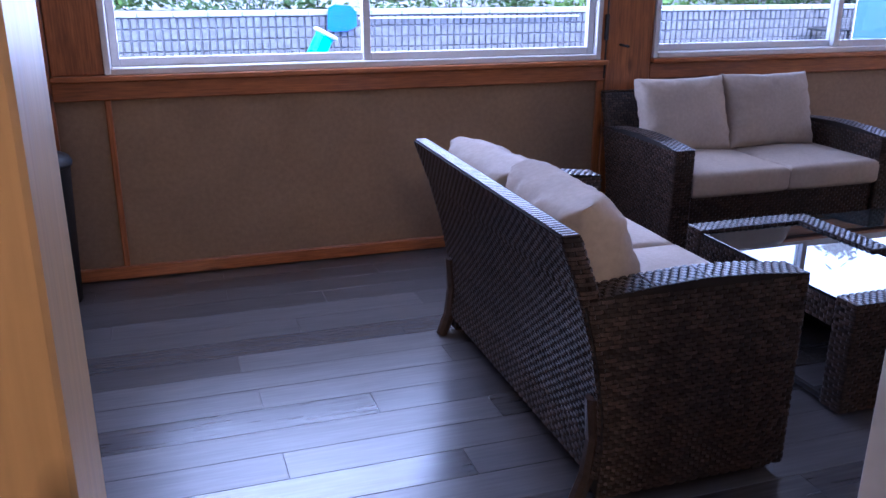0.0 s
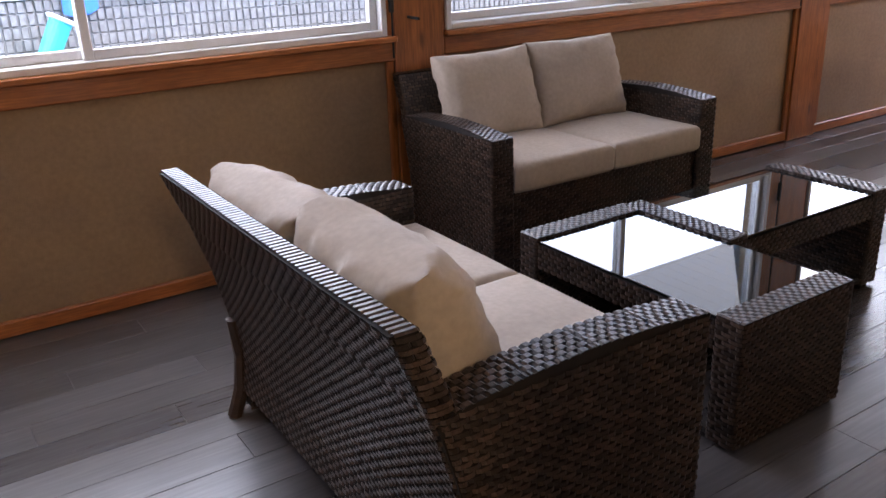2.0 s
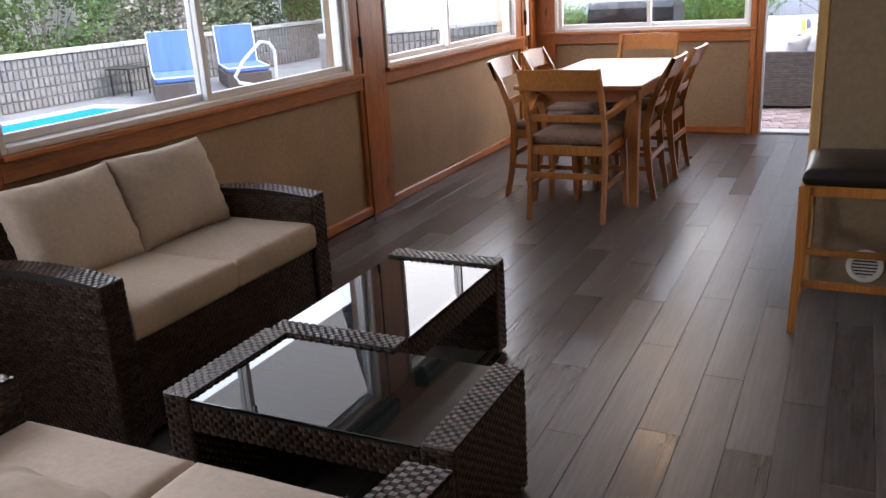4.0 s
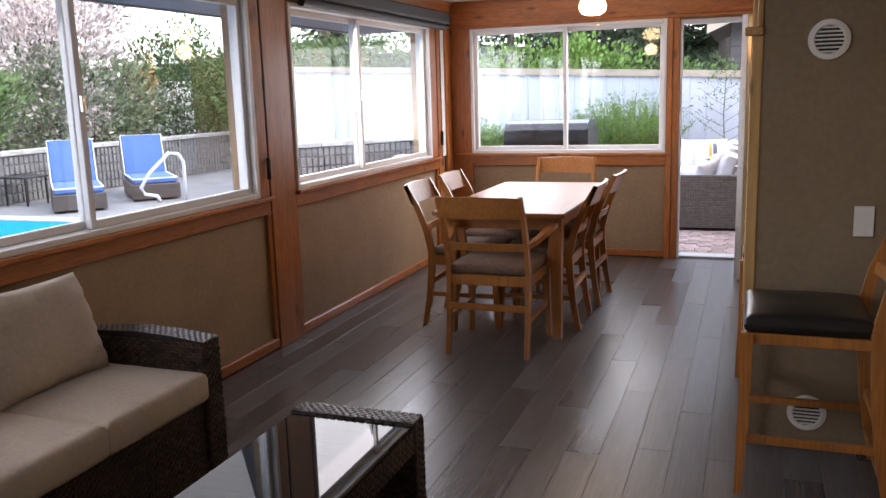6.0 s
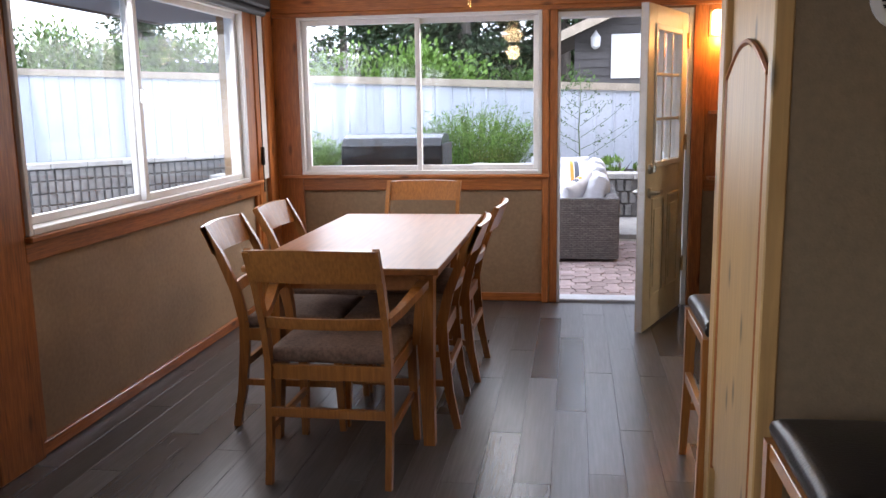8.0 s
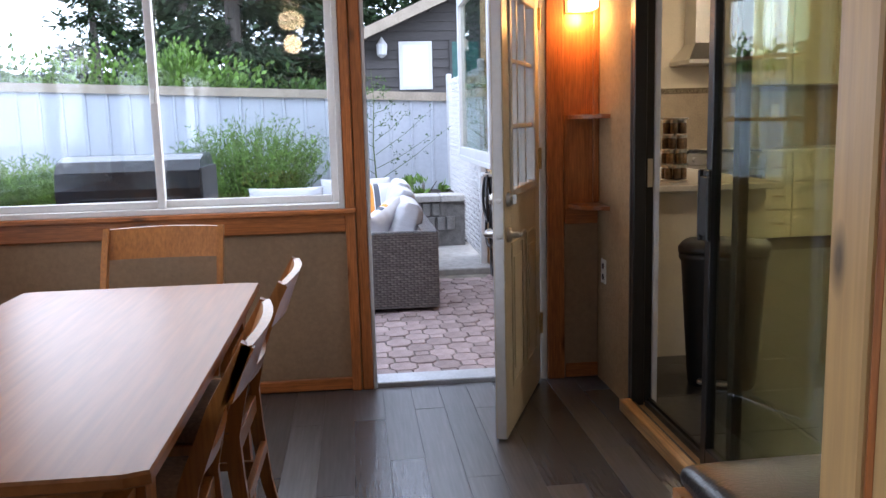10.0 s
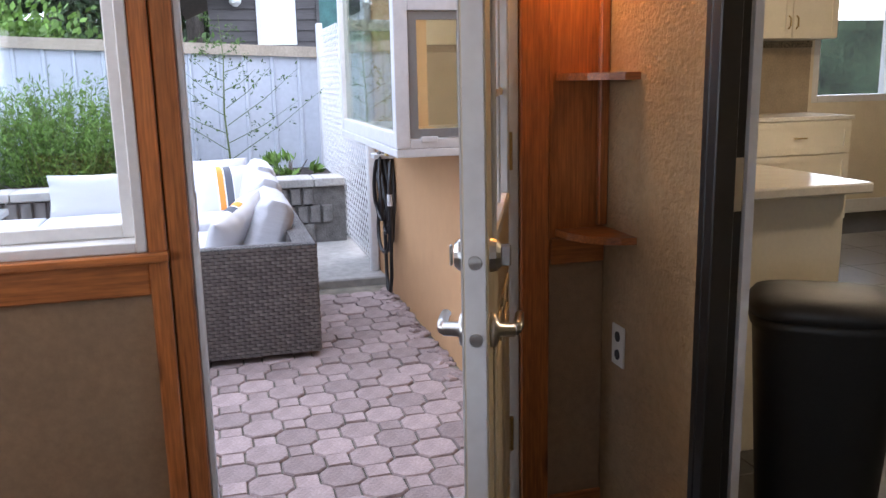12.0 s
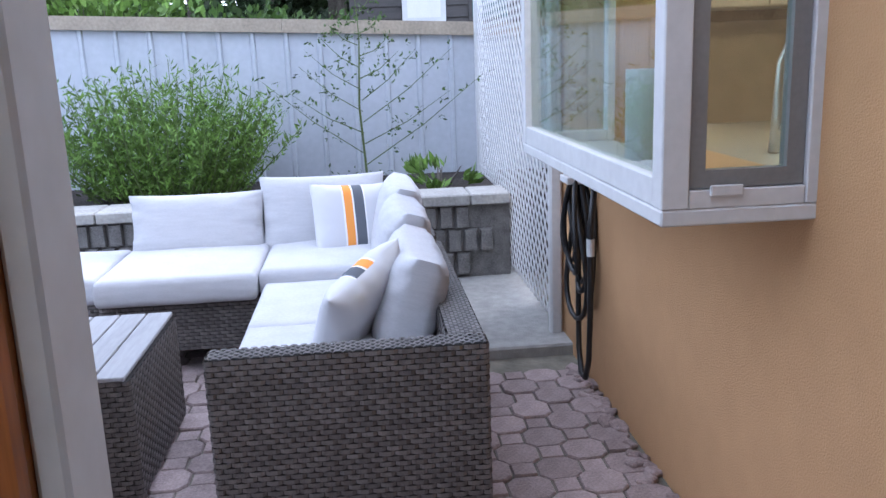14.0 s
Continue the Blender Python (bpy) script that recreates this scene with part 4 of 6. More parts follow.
part("door_panel", bm, pine_z, dr, "wide knotty pine panel with arched top")
bm = bmesh.new()
pts = [(5.115, 2.088, 1.415)] + [(5.125 + 0.53 * i / 12, 2.088, 1.42 + 0.09 * math.sin(i / 12 * math.pi)) for i in range(13)] + [(5.657, 2.088, 1.415)]
tube(bm, [(5.115, 2.088, 0.19)] + pts + [(5.657, 2.088, 0.19)], 0.008, 6)
part("moulding", bm, fir_z, dr)
trim("baseboard_hall", [(1.66, S, 0.004, 5.02, S + 0.012, 0.07)], fir_x)

# sliding glass door to the kitchen
sd = tagged(new("door_2"), "black aluminium sliding glass door, half open", "sliding door", kind="structure")
sd.location = (0, -0.045, 0)
part("frame", boxes((8.20, 1.456, 0.03, 8.224, 1.554, 2.02), (8.165, 1.500, 0.03, 8.1995, 1.554, 2.02), r=0.003), black_metal, sd)
part("frame", boxes((6.02, 1.456, 0.03, 6.06, 1.552, 2.02), r=0.003), black_metal, sd)
part("frame", boxes((6.06, 1.456, 1.975, 8.1645, 1.552, 2.02), r=0.003), black_metal, sd)
part("track", boxes((6.06, 1.456, 0.03, 8.199, 1.468, 0.05), (6.06, 1.487, 0.03, 8.164, 1.497, 0.054), (6.06, 1.54, 0.03, 8.164, 1.552, 0.05)), black_metal, sd)
part("strike", boxes((8.196, 1.462, 0.98, 8.1998, 1.484, 1.10)), steel, sd)
part("liner", boxes((8.19, 1.434, 0.03, 8.203, 1.4555, 2.02)), white_paint, sd)
for nm, x0, x1, y in (("sliding_panel", 6.30, 7.47, 1.522), ("fixed_panel", 6.06, 7.36, 1.48)):
    bm = boxes((x0, y - 0.018, 0.056, x0 + 0.042, y + 0.018, 1.975), (x1 - 0.042, y - 0.018, 0.056, x1, y + 0.018, 1.975),
               (x0 + 0.042, y - 0.018, 0.056, x1 - 0.042, y + 0.018, 0.13), (x0 + 0.042, y - 0.018, 1.92, x1 - 0.042, y + 0.018, 1.975), r=0.003)
    pn = part(nm, bm, black_metal, sd)
    g = part("pane", boxes((x0 + 0.042, y - 0.003, 0.13, x1 - 0.042, y + 0.003, 1.92)), slider_glass, pn)
    g.visible_shadow = False
    if nm == "sliding_panel":
        hb = boxes((x1 - 0.050, y + 0.018, 0.86, x1 - 0.010, y + 0.034, 1.10), r=0.004)
        rbox(hb, x1 - 0.006, y + 0.010, 0.86, x1 + 0.006, y + 0.045, 1.10, r=0.003)
        rbox(hb, x1 - 0.075, y + 0.034, 0.88, x1 - 0.012, y + 0.046, 1.08, r=0.004)
        part("handle", hb, plastic_black, pn)
trim("sill_slider", [(6.0, S + 0.001, 0.001, 8.2, S + 0.05, 0.055)], pine_x, "pine step under the sliding door")

# entry doorway trim
trim("door_3_jamb_a", [(0.68, 1.38, 0.0, 0.742, 1.53, 2.04)], pine_z, "painted entry door jamb")
trim("door_3_jamb_b", [(1.558, 1.38, 0.0, 1.60, 1.53, 2.04)], white_paint)
trim("door_3_casing", [(0.59, S + 0.001, 0.0, 0.68, S + 0.02, 2.12)], pine_z)

# bin in the corner
bm = bmesh.new()
lathe(bm, [(0.10, 0.0), (0.115, 0.01), (0.135, 0.56), (0.14, 0.57)], sides=24)
bn = thing("waste_bin", "tall black round waste bin in the corner", "bin", "", pose(0.315, 4.38, 0))
part("body", bm, plastic_black, bn, smooth=True)
bm = bmesh.new()
lathe(bm, [(0.143, 0.57), (0.146, 0.585), (0.135, 0.605), (0.09, 0.625), (0.001, 0.63)], sides=24)
part("lid", bm, plastic_black, bn, smooth=True)


def roller_blind(x0, x1):
    b = thing("roller_blind", "rolled-up black roller blind above a window", "blind", "roller blinds")
    part("cassette", boxes((x0, N - 0.13, 1.985, x1, N - 0.03, 2.075), r=0.012), dark_fabric, b)
    bm = bmesh.new()
    tube(bm, [(x0 + 0.02, N - 0.075, 1.965), (x1 - 0.02, N - 0.075, 1.965)], 0.028, 12)
    part("roll", bm, dark_fabric, b)
    for x in (x0 - 0.008, x1):
        part("bracket", boxes((x, N - 0.12, 1.97, x + 0.008, N - 0.028, 2.08), r=0.002), black_metal, b)
    return b


roller_blind(5.95, 8.40)
roller_blind(3.1, 5.55)
for x in (5.575, 8.375, 2.865):
    cd = thing("window_blind_pull", "black blind cord with plastic tensioner on a post", "cord", "blind cords")
    bm = bmesh.new()
    tube(bm, [(x, N - 0.034, 1.98), (x + 0.004, N - 0.032, 1.4), (x, N - 0.034, 0.80)], 0.004, 6)
    part("cord", bm, plastic_black, cd)
    part("tensioner", boxes((x - 0.008, N - 0.045, 0.98, x + 0.008, N - 0.023, 1.10), r=0.003), plastic_black, cd)
bm = bmesh.new()
tube(bm, [(2.95, N - 0.022, 0.955), (2.94, N - 0.12, 0.955)], 0.006, 8)
tagged(part("blind_hook", bm, plastic_black), "black hook screwed to the post", "hook")


# ceiling fan with lamp
FX, FY = FAN
fan = thing("ceiling_fan", "cream ceiling fan with a lit globe lamp", "fan", "", pose(FX, FY, -0.05))
bm = bmesh.new()
lathe(bm, [(0.065, TOP + 0.0495), (0.065, TOP + 0.04), (0.025, TOP + 0.02), (0.022, TOP + 0.002)], sides=20)
part("canopy", bm, cream, fan, smooth=True)
bm = bmesh.new()
lathe(bm, [(0.07, TOP), (0.075, TOP - 0.02), (0.10, TOP - 0.03), (0.105, TOP - 0.08), (0.07, TOP - 0.10), (0.05, TOP - 0.11), (0.045, TOP - 0.145)], sides=24)
part("motor", bm, cream, fan, smooth=True)
bm = bmesh.new()
lathe(bm, [(0.045, TOP - 0.145), (0.075, TOP - 0.165), (0.088, TOP - 0.20), (0.080, TOP - 0.235), (0.05, TOP - 0.255), (0.001, TOP - 0.26)], sides=24)
part("globe", bm, fan_shade, fan, "glowing white glass globe", smooth=True)
blade_mat = mat("fan_blade_wood", (0.40, 0.15, 0.06), 0.5, var=0.2, scale=8, stretch=ALONG_X)
for k in range(5):
    m = Matrix.Rotation(radians(20 + 72 * k), 4, "Z")
    ba = bmesh.new()
    rbox(ba, 0.09, -0.015, TOP - 0.075, 0.20, 0.015, TOP - 0.067, r=0.002, m=m)
    part("blade_arm", ba, brass, fan)
    bm = bmesh.new()
    ring = [(0.18, -0.045), (0.30, -0.06), (0.50, -0.065), (0.56, -0.045), (0.57, 0.0), (0.56, 0.045), (0.50, 0.065), (0.30, 0.06), (0.18, 0.045)]
    loop_solid(bm, [[m @ Vector((x, y, z + 0.12 * y)) for x, y in ring] for z in (TOP - 0.066, TOP - 0.059)])
    part("blade", bm, blade_mat if k % 2 else cream, fan)
for dx in (-0.05, 0.04):
    bm = bmesh.new()
    tube(bm, [(dx, -0.03, TOP - 0.15), (dx, -0.035, TOP - 0.30)], 0.0015, 5)
    lathe(bm, [(0.001, -0.015), (0.005, -0.008), (0.001, 0.008)], c=(dx, -0.035, TOP - 0.31), sides=8)
    part("pull_chain", bm, brass, fan)
bulb("fan_light", (FX, FY, TOP - 0.40), 0.06, LAMP, (1.0, 0.72, 0.40))

# ---- kitchen ----
shaker = mat("white_cabinet_paint", (0.70, 0.66, 0.55), 0.4, var=0.03)
quartz = mat("pale_worktop", (0.70, 0.68, 0.62), 0.15, var=0.06, scale=14)
tile_mat = mat("beige_splash_tile", (0.29, 0.23, 0.16), 0.35, var=0.12, rand=0.1)
mosaic = mat("glass_mosaic", (0.22, 0.18, 0.12), 0.12, var=0.6, scale=60)


def pedal_bin():
    b = thing("pedal_bin", "black plastic pedal bin with steel pedal", "bin", "", pose(8.40, 1.0, 0.0315, 0, 0, -33))
    bm = bmesh.new()
    prof = ((0.115, 0.145, 0.0), (0.12, 0.15, 0.02), (0.155, 0.185, 0.585), (0.165, 0.195, 0.60), (0.165, 0.195, 0.625))
    rings = [[(a * math.copysign(abs(math.cos(t)) ** 0.6, math.cos(t)), c * math.copysign(abs(math.sin(t)) ** 0.6, math.sin(t)), z)
              for t in [k * math.tau / 28 for k in range(28)]] for a, c, z in prof]
    loop_solid(bm, rings)
    part("body", bm, plastic_black, b, smooth=True)
    bm = bmesh.new()
    prof = ((0.168, 0.198, 0.627), (0.168, 0.198, 0.65), (0.155, 0.185, 0.668), (0.10, 0.12, 0.680), (0.002, 0.002, 0.682))
    rings = [[(a * math.copysign(abs(math.cos(t)) ** 0.6, math.cos(t)), c * math.copysign(abs(math.sin(t)) ** 0.6, math.sin(t)), z)
              for t in [k * math.tau / 28 for k in range(28)]] for a, c, z in prof]
    loop_solid(bm, rings)
    part("lid", bm, plastic_black, b, smooth=True)
    part("pedal", boxes((-0.165, -0.085, 0.03, -0.118, 0.085, 0.048), r=0.006), steel, b, "steel foot pedal")


pedal_bin()
isl = thing("kitchen_peninsula", "cream kitchen peninsula with pale worktop", "counter")
part("body", boxes((8.86, 0.57, 0.028, 10.19, 1.305, 0.894), r=0.004), shaker, isl)
part("worktop", boxes((8.79, 0.52, 0.895, 10.195, 1.31, 0.93), r=0.006), quartz, isl, "pale polished worktop")


def drawer_unit(name, x0, y0, z0, w, h, rows, doors=False, depth=0.6):
    """Cabinet along x with its front on y = y0, facing +y."""
    u = thing(name, "white shaker kitchen cabinet with bronze handles", "cabinet", "kitchen cabinets")
    part("body", boxes((x0, y0 - depth, z0, x0 + w, y0, z0 + h)), shaker, u)
    n = 2 if doors else rows
    for k in range(n):
        if doors:
            a = (x0 + 0.005 + k * w / 2, z0 + 0.005, x0 + (k + 1) * w / 2 - 0.005, z0 + h - 0.005)
        else:
            a = (x0 + 0.005, z0 + 0.005 + k * h / rows, x0 + w - 0.005, z0 + (k + 1) * h / rows - 0.005)
        f = boxes((a[0], y0, a[1], a[0] + 0.055, y0 + 0.02, a[3]), (a[2] - 0.055, y0, a[1], a[2], y0 + 0.02, a[3]),
                  (a[0] + 0.055, y0, a[1], a[2] - 0.055, y0 + 0.02, a[1] + 0.05), (a[0] + 0.055, y0, a[3] - 0.05, a[2] - 0.055, y0 + 0.02, a[3]),
                  (a[0] + 0.055, y0, a[1] + 0.05, a[2] - 0.055, y0 + 0.010, a[3] - 0.05))
        fr_ = part("door" if doors else "drawer", f, shaker, u)
        cx, cz = (a[0] + a[2]) / 2, (a[1] + a[3]) / 2
        hb = bmesh.new()
        if doors:
            xx, zz = (a[2] - 0.03 if k == 0 else a[0] + 0.03), a[1] + 0.12
            tube(hb, [(xx, y0 + 0.02, zz - 0.05), (xx, y0 + 0.045, zz - 0.03), (xx, y0 + 0.045, zz + 0.03), (xx, y0 + 0.02, zz + 0.05)], 0.006, 6)
        else:
            tube(hb, [(cx - 0.06, y0 + 0.02, cz), (cx - 0.04, y0 + 0.045, cz), (cx + 0.04, y0 + 0.045, cz), (cx + 0.06, y0 + 0.02, cz)], 0.006, 6)
        part("handle", hb, brass, fr_)
    return u


def facing_west(ob, x, y):
    """Turns a unit built on the x axis so that its front looks towards -x."""
    ob.matrix_world = pose(x, y, 0, 0, 0, 90)
    return ob


KX = 12.2
for y, w, rows in ((-2.30, 0.93, 3), (-1.365, 0.26, 3), (-4.36, 0.8, 3)):
    facing_west(drawer_unit("base_cabinet", 0, 0, 0.10, w, 0.79, rows), KX, y)
facing_west(drawer_unit("wall_cabinet", 0, 0, 1.52, 0.85, 0.85, 1, True, 0.33), KX + 0.25, -2.315)
facing_west(drawer_unit("wall_cabinet", 0, 0, 1.52, 0.45, 0.85, 1, True, 0.33), KX + 0.25, -1.46)
facing_west(drawer_unit("wall_cabinet", 0, 0, 1.52, 0.6, 0.85, 1, True, 0.33), KX + 0.25, 0.1)
wt = tagged(part("worktop", boxes((KX - 0.03, -2.32, 0.892, KX + 0.54, -1.10, 0.925), (KX - 0.03, -0.33, 0.892, KX + 0.54, 1.29, 0.925), r=0.004), quartz), "pale polished stone worktop", "worktop")
st = thing("gas_range", "stainless steel gas range with black knobs", "stove")
part("body", boxes((KX - 0.02, -1.095, 0.03, KX + 0.5, -0.335, 0.90), r=0.006), steel, st)
part("control_panel", boxes((KX - 0.05, -1.095, 0.80, KX - 0.021, -0.335, 0.905), r=0.006), steel, st)
part("oven_door", boxes((KX - 0.035, -1.06, 0.20, KX - 0.021, -0.37, 0.70), r=0.004), plastic_black, st)
hb = bmesh.new()
tube(hb, [(KX - 0.075, -1.05, 0.76), (KX - 0.075, -0.38, 0.76)], 0.012, 8)
part("oven_handle", hb, steel, st)
for k in range(6):
    kb = bmesh.new()
    lathe(kb, [(0.024, 0), (0.020, 0.03), (0.001, 0.031)], sides=12, m=Matrix.Translation((KX - 0.05, -1.03 + k * 0.125, 0.855)) @ Matrix.Rotation(radians(-90), 4, "Y"))
    part("knob", kb, steel, st)
for k in range(3):
    y = -1.08 + k * 0.25
    part("grate", boxes((KX + 0.02, y, 0.905, KX + 0.46, y + 0.02, 0.925), (KX + 0.02, y + 0.20, 0.905, KX + 0.46, y + 0.22, 0.925), (KX + 0.22, y + 0.02, 0.905, KX + 0.24, y + 0.20, 0.925)), plastic_black, st)
hd = thing("range_hood", "stainless steel chimney hood over the range", "hood")
bm = bmesh.new()
loop_solid(bm, [[(KX + a, -0.68 - b, z), (KX + 0.54, -0.68 - b, z), (KX + 0.54, -0.68 + b, z), (KX + a, -0.68 + b, z)] for a, b, z in ((0.05, 0.30, 1.72), (0.05, 0.30, 1.76), (0.28, 0.15, 1.92), (0.28, 0.15, 2.38))])
part("canopy", bm, steel, hd)
kw_ = tagged(new("window_6"), "white kitchen window beside the cabinets", "window", kind="structure")
part("window_frame", boxes((12.76, -3.2, 1.0, 12.86, -3.13, 2.2), (12.76, -2.43, 1.0, 12.86, -2.36, 2.2), (12.76, -3.13, 1.0, 12.86, -2.43, 1.06), (12.76, -3.13, 2.14, 12.86, -2.43, 2.2), r=0.004), white_paint, kw_)
pk = part("pane", boxes((12.80, -3.13, 1.06, 12.804, -2.43, 2.14)), pane_mat, kw_)
pk.visible_shadow = False
setting("baseboard_kitchen", boxes((12.735, -3.5, 0.029, 12.749, -2.33, 0.15), r=0.003), white_paint, "white kitchen baseboard")
isl2 = thing("kitchen_island", "cream kitchen island in the middle of the kitchen", "counter")
part("body", boxes((9.2, -2.2, 0.10, 9.9, -1.13, 0.89), r=0.004), shaker, isl2)
part("plinth", boxes((9.25, -2.15, 0.0285, 9.85, -1.18, 0.10)), shaker, isl2)
part("worktop", boxes((9.15, -2.25, 0.891, 9.95, -1.08, 0.925), r=0.005), quartz, isl2, "pale polished worktop")
splash = setting("wall_splashback", boxes((KX + 0.538, -2.32, 0.926, KX + 0.549, 1.28, 1.515)), tile_mat, "beige tiled splashback")
setting("trim_mosaic", boxes((KX + 0.530, -2.32, 1.46, KX + 0.537, 1.28, 1.515)), mosaic, "glittering mosaic strip under the cabinets")
sw = thing("wall_switch", "white switch plate on the splashback", "switch")
part("cover", boxes((KX + 0.530, -1.50, 1.21, KX + 0.5375, -1.42, 1.34), r=0.002), plastic_white, sw)
part("rocker", boxes((KX + 0.527, -1.475, 1.24, KX + 0.5298, -1.445, 1.31)), plastic_white, sw)
# spice carousel on the peninsula
cr = thing("spice_carousel", "steel wire carousel holding spice jars", "rack", "", pose(9.03, 1.0, 0.931))
bm = bmesh.new()
lathe(bm, [(0.07, 0), (0.07, 0.01), (0.02, 0.012), (0.012, 0.02), (0.012, 0.32), (0.07, 0.322), (0.07, 0.33)], sides=20)
part("frame", bm, steel, cr)
jar_glass = mat("spice_jar", (0.20, 0.12, 0.06), 0.2, var=0.5, scale=20, rand=0.5)
jm = bmesh.new()
lathe(jm, [(0.018, 0), (0.020, 0.005), (0.020, 0.05), (0.014, 0.056)], sides=10)
jar_me = mesh_of("jar", jm, jar_glass, True)
lm = bmesh.new()
lathe(lm, [(0.019, 0.0565), (0.019, 0.07), (0.001, 0.071)], sides=10)
lid_me = mesh_of("lid", lm, steel)
for lv in range(4):
    for k in range(6):
        a = k * math.tau / 6 + lv * 0.2
        j = piece("jar", jar_me, cr, pose(0.045 * math.cos(a), 0.045 * math.sin(a), 0.015 + lv * 0.078))
        piece("lid", lid_me, j, Matrix())
rg = thing("floor_register", "pale slotted floor register in the kitchen", "vent", "", pose(7.36, 1.19, 0.032))
part("frame", boxes((-0.13, -0.06, 0, 0.13, -0.045, 0.006), (-0.13, 0.045, 0, 0.13, 0.06, 0.006), (-0.13, -0.045, 0, -0.115, 0.045, 0.006), (0.115, -0.045, 0, 0.13, 0.045, 0.006)), cream, rg)
for k in range(9):
    part("slat", boxes((-0.108 + k * 0.026, -0.045, 0, -0.096 + k * 0.026, 0.045, 0.005)), cream, rg)
for k, (x, y) in enumerate(((8.0, -0.6), (10.4, -0.9), (10.8, 0.6))):
    dl = thing("ceiling_downlight", "lit round recessed kitchen ceiling light", "lamp", "kitchen downlights", pose(x, y, 2.392))
    bm = bmesh.new()
    lathe(bm, [(0.09, 0), (0.08, -0.006), (0.001, -0.006)], sides=20)
    part("lens", bm, fan_shade, dl)
    bulb("downlight", (x, y, 2.34), 0.08, KITCHEN, (1.0, 0.80, 0.52))
hl = thing("hall_ceiling_light", "lit frosted hall ceiling light", "lamp", "", pose(0.9, -0.6, 2.398))
bm = bmesh.new()
lathe(bm, [(0.15, 0), (0.14, -0.05), (0.001, -0.08)], sides=24)
part("shade", bm, fan_shade, hl, smooth=True)
bulb("hall_light", (0.9, -0.6, 2.25), 0.12, HALL, (1.0, 0.74, 0.40))


# ---- outside: house front, patio ----
soffit = mat("grey_soffit", (0.15, 0.155, 0.16), 0.6, var=0.06, scale=3)
EAVE_Y, EAVE_Z, EAVE_X = 5.80, 2.03, 9.56
bm = bmesh.new()
for k in range(88):
    x = -1.0 + k * 0.12
    box(bm, x, N + 0.15, EAVE_Z, x + 0.112, EAVE_Y - 0.03, EAVE_Z + 0.015)
setting("eave_soffit", bm, soffit, "grey slatted soffit under the eave")
setting("eave", boxes((-1.0, N + 0.15, EAVE_Z + 0.016, EAVE_X, EAVE_Y, EAVE_Z + 0.20), (-1.0, EAVE_Y - 0.029, EAVE_Z - 0.012, EAVE_X, EAVE_Y, EAVE_Z + 0.0155)), soffit, "grey boxed eave with fascia board")

# bay window
bay_glass = glass_mat("bay_window_glass", (0.86, 0.93, 0.91), 0.16)
OY = -0.045
bay = tagged(new("window_5"), "white box bay kitchen window with grey casement", "window", kind="structure")
bay.location = (0, OY, 0)
B0, B1, BY, BZ0, BZ1 = 9.96, 11.48, 1.875, 0.962, 2.20
part("seat_board", boxes((B0, 1.362, BZ0, B1, BY, BZ0 + 0.035), r=0.004), white_paint, bay)
part("roof_board", boxes((B0, 1.40, BZ1, B1, BY, BZ1 + 0.04), r=0.004), white_paint, bay)
for x in (B0, B1 - 0.06):
    part("corner_post", boxes((x, BY - 0.06, BZ0 + 0.036, x + 0.06, BY, BZ1 - 0.001), r=0.003), white_paint, bay)
    part("wall_post", boxes((x, 1.531, BZ0 + 0.036, x + 0.06, 1.56, BZ1 - 0.001), r=0.003), white_paint, bay)
    part("rail", boxes((x + 0.002, 1.561, BZ0 + 0.036, x + 0.058, BY - 0.061, BZ0 + 0.075), (x + 0.002, 1.561, 1.55, x + 0.058, BY - 0.061, 1.61), r=0.002), white_paint, bay)
grey_frame = mat("grey_casement", (0.20, 0.20, 0.20), 0.45, var=0.06)
part("casement", boxes((B0 + 0.012, 1.562, BZ0 + 0.078, B0 + 0.045, 1.60, 1.548), (B0 + 0.012, BY - 0.098, BZ0 + 0.078, B0 + 0.045, BY - 0.063, 1.548),
                       (B0 + 0.012, 1.60, BZ0 + 0.078, B0 + 0.045, BY - 0.098, BZ0 + 0.115), (B0 + 0.012, 1.60, 1.515, B0 + 0.045, BY - 0.098, 1.548)), grey_frame, bay, "grey casement frame")
part("clip", boxes((B0 - 0.006, 1.70, BZ0 + 0.062, B0 + 0.004, 1.77, BZ0 + 0.085), r=0.002), white_paint, bay)
part("front_rail", boxes((B0 + 0.061, BY - 0.05, BZ0 + 0.036, B1 - 0.061, BY - 0.002, BZ0 + 0.10), (B0 + 0.061, BY - 0.05, BZ1 - 0.06, B1 - 0.061, BY - 0.002, BZ1 - 0.001), r=0.003), white_paint, bay)
for q in ((B0 + 0.025, 1.60, BZ0 + 0.115, B0 + 0.029, BY - 0.098, 1.515), (B0 + 0.025, 1.565, 1.611, B0 + 0.029, BY - 0.061, BZ1 - 0.001),
          (B0 + 0.061, BY - 0.028, BZ0 + 0.10, B1 - 0.061, BY - 0.024, BZ1 - 0.06), (B1 - 0.032, 1.565, BZ0 + 0.076, B1 - 0.028, BY - 0.061, 1.55)):
    p = part("pane", boxes(q), bay_glass, bay)
    p.visible_shadow = False
tr = thing("paper_towel_holder", "white paper towel roll on a steel stand", "paper towel", "", pose(10.55, 1.66, BZ0 + 0.0355))
bm = bmesh.new()
lathe(bm, [(0.07, 0), (0.07, 0.012), (0.008, 0.014)], sides=20)
part("base", bm, steel, tr)
bm = bmesh.new()
lathe(bm, [(0.06, 0.016), (0.06, 0.28), (0.02, 0.281)], sides=24)
part("roll", bm, white_paint, tr, smooth=False)
tap = thing("kitchen_tap", "brushed steel gooseneck kitchen tap", "tap", "", pose(11.05, 1.03, 0.969))
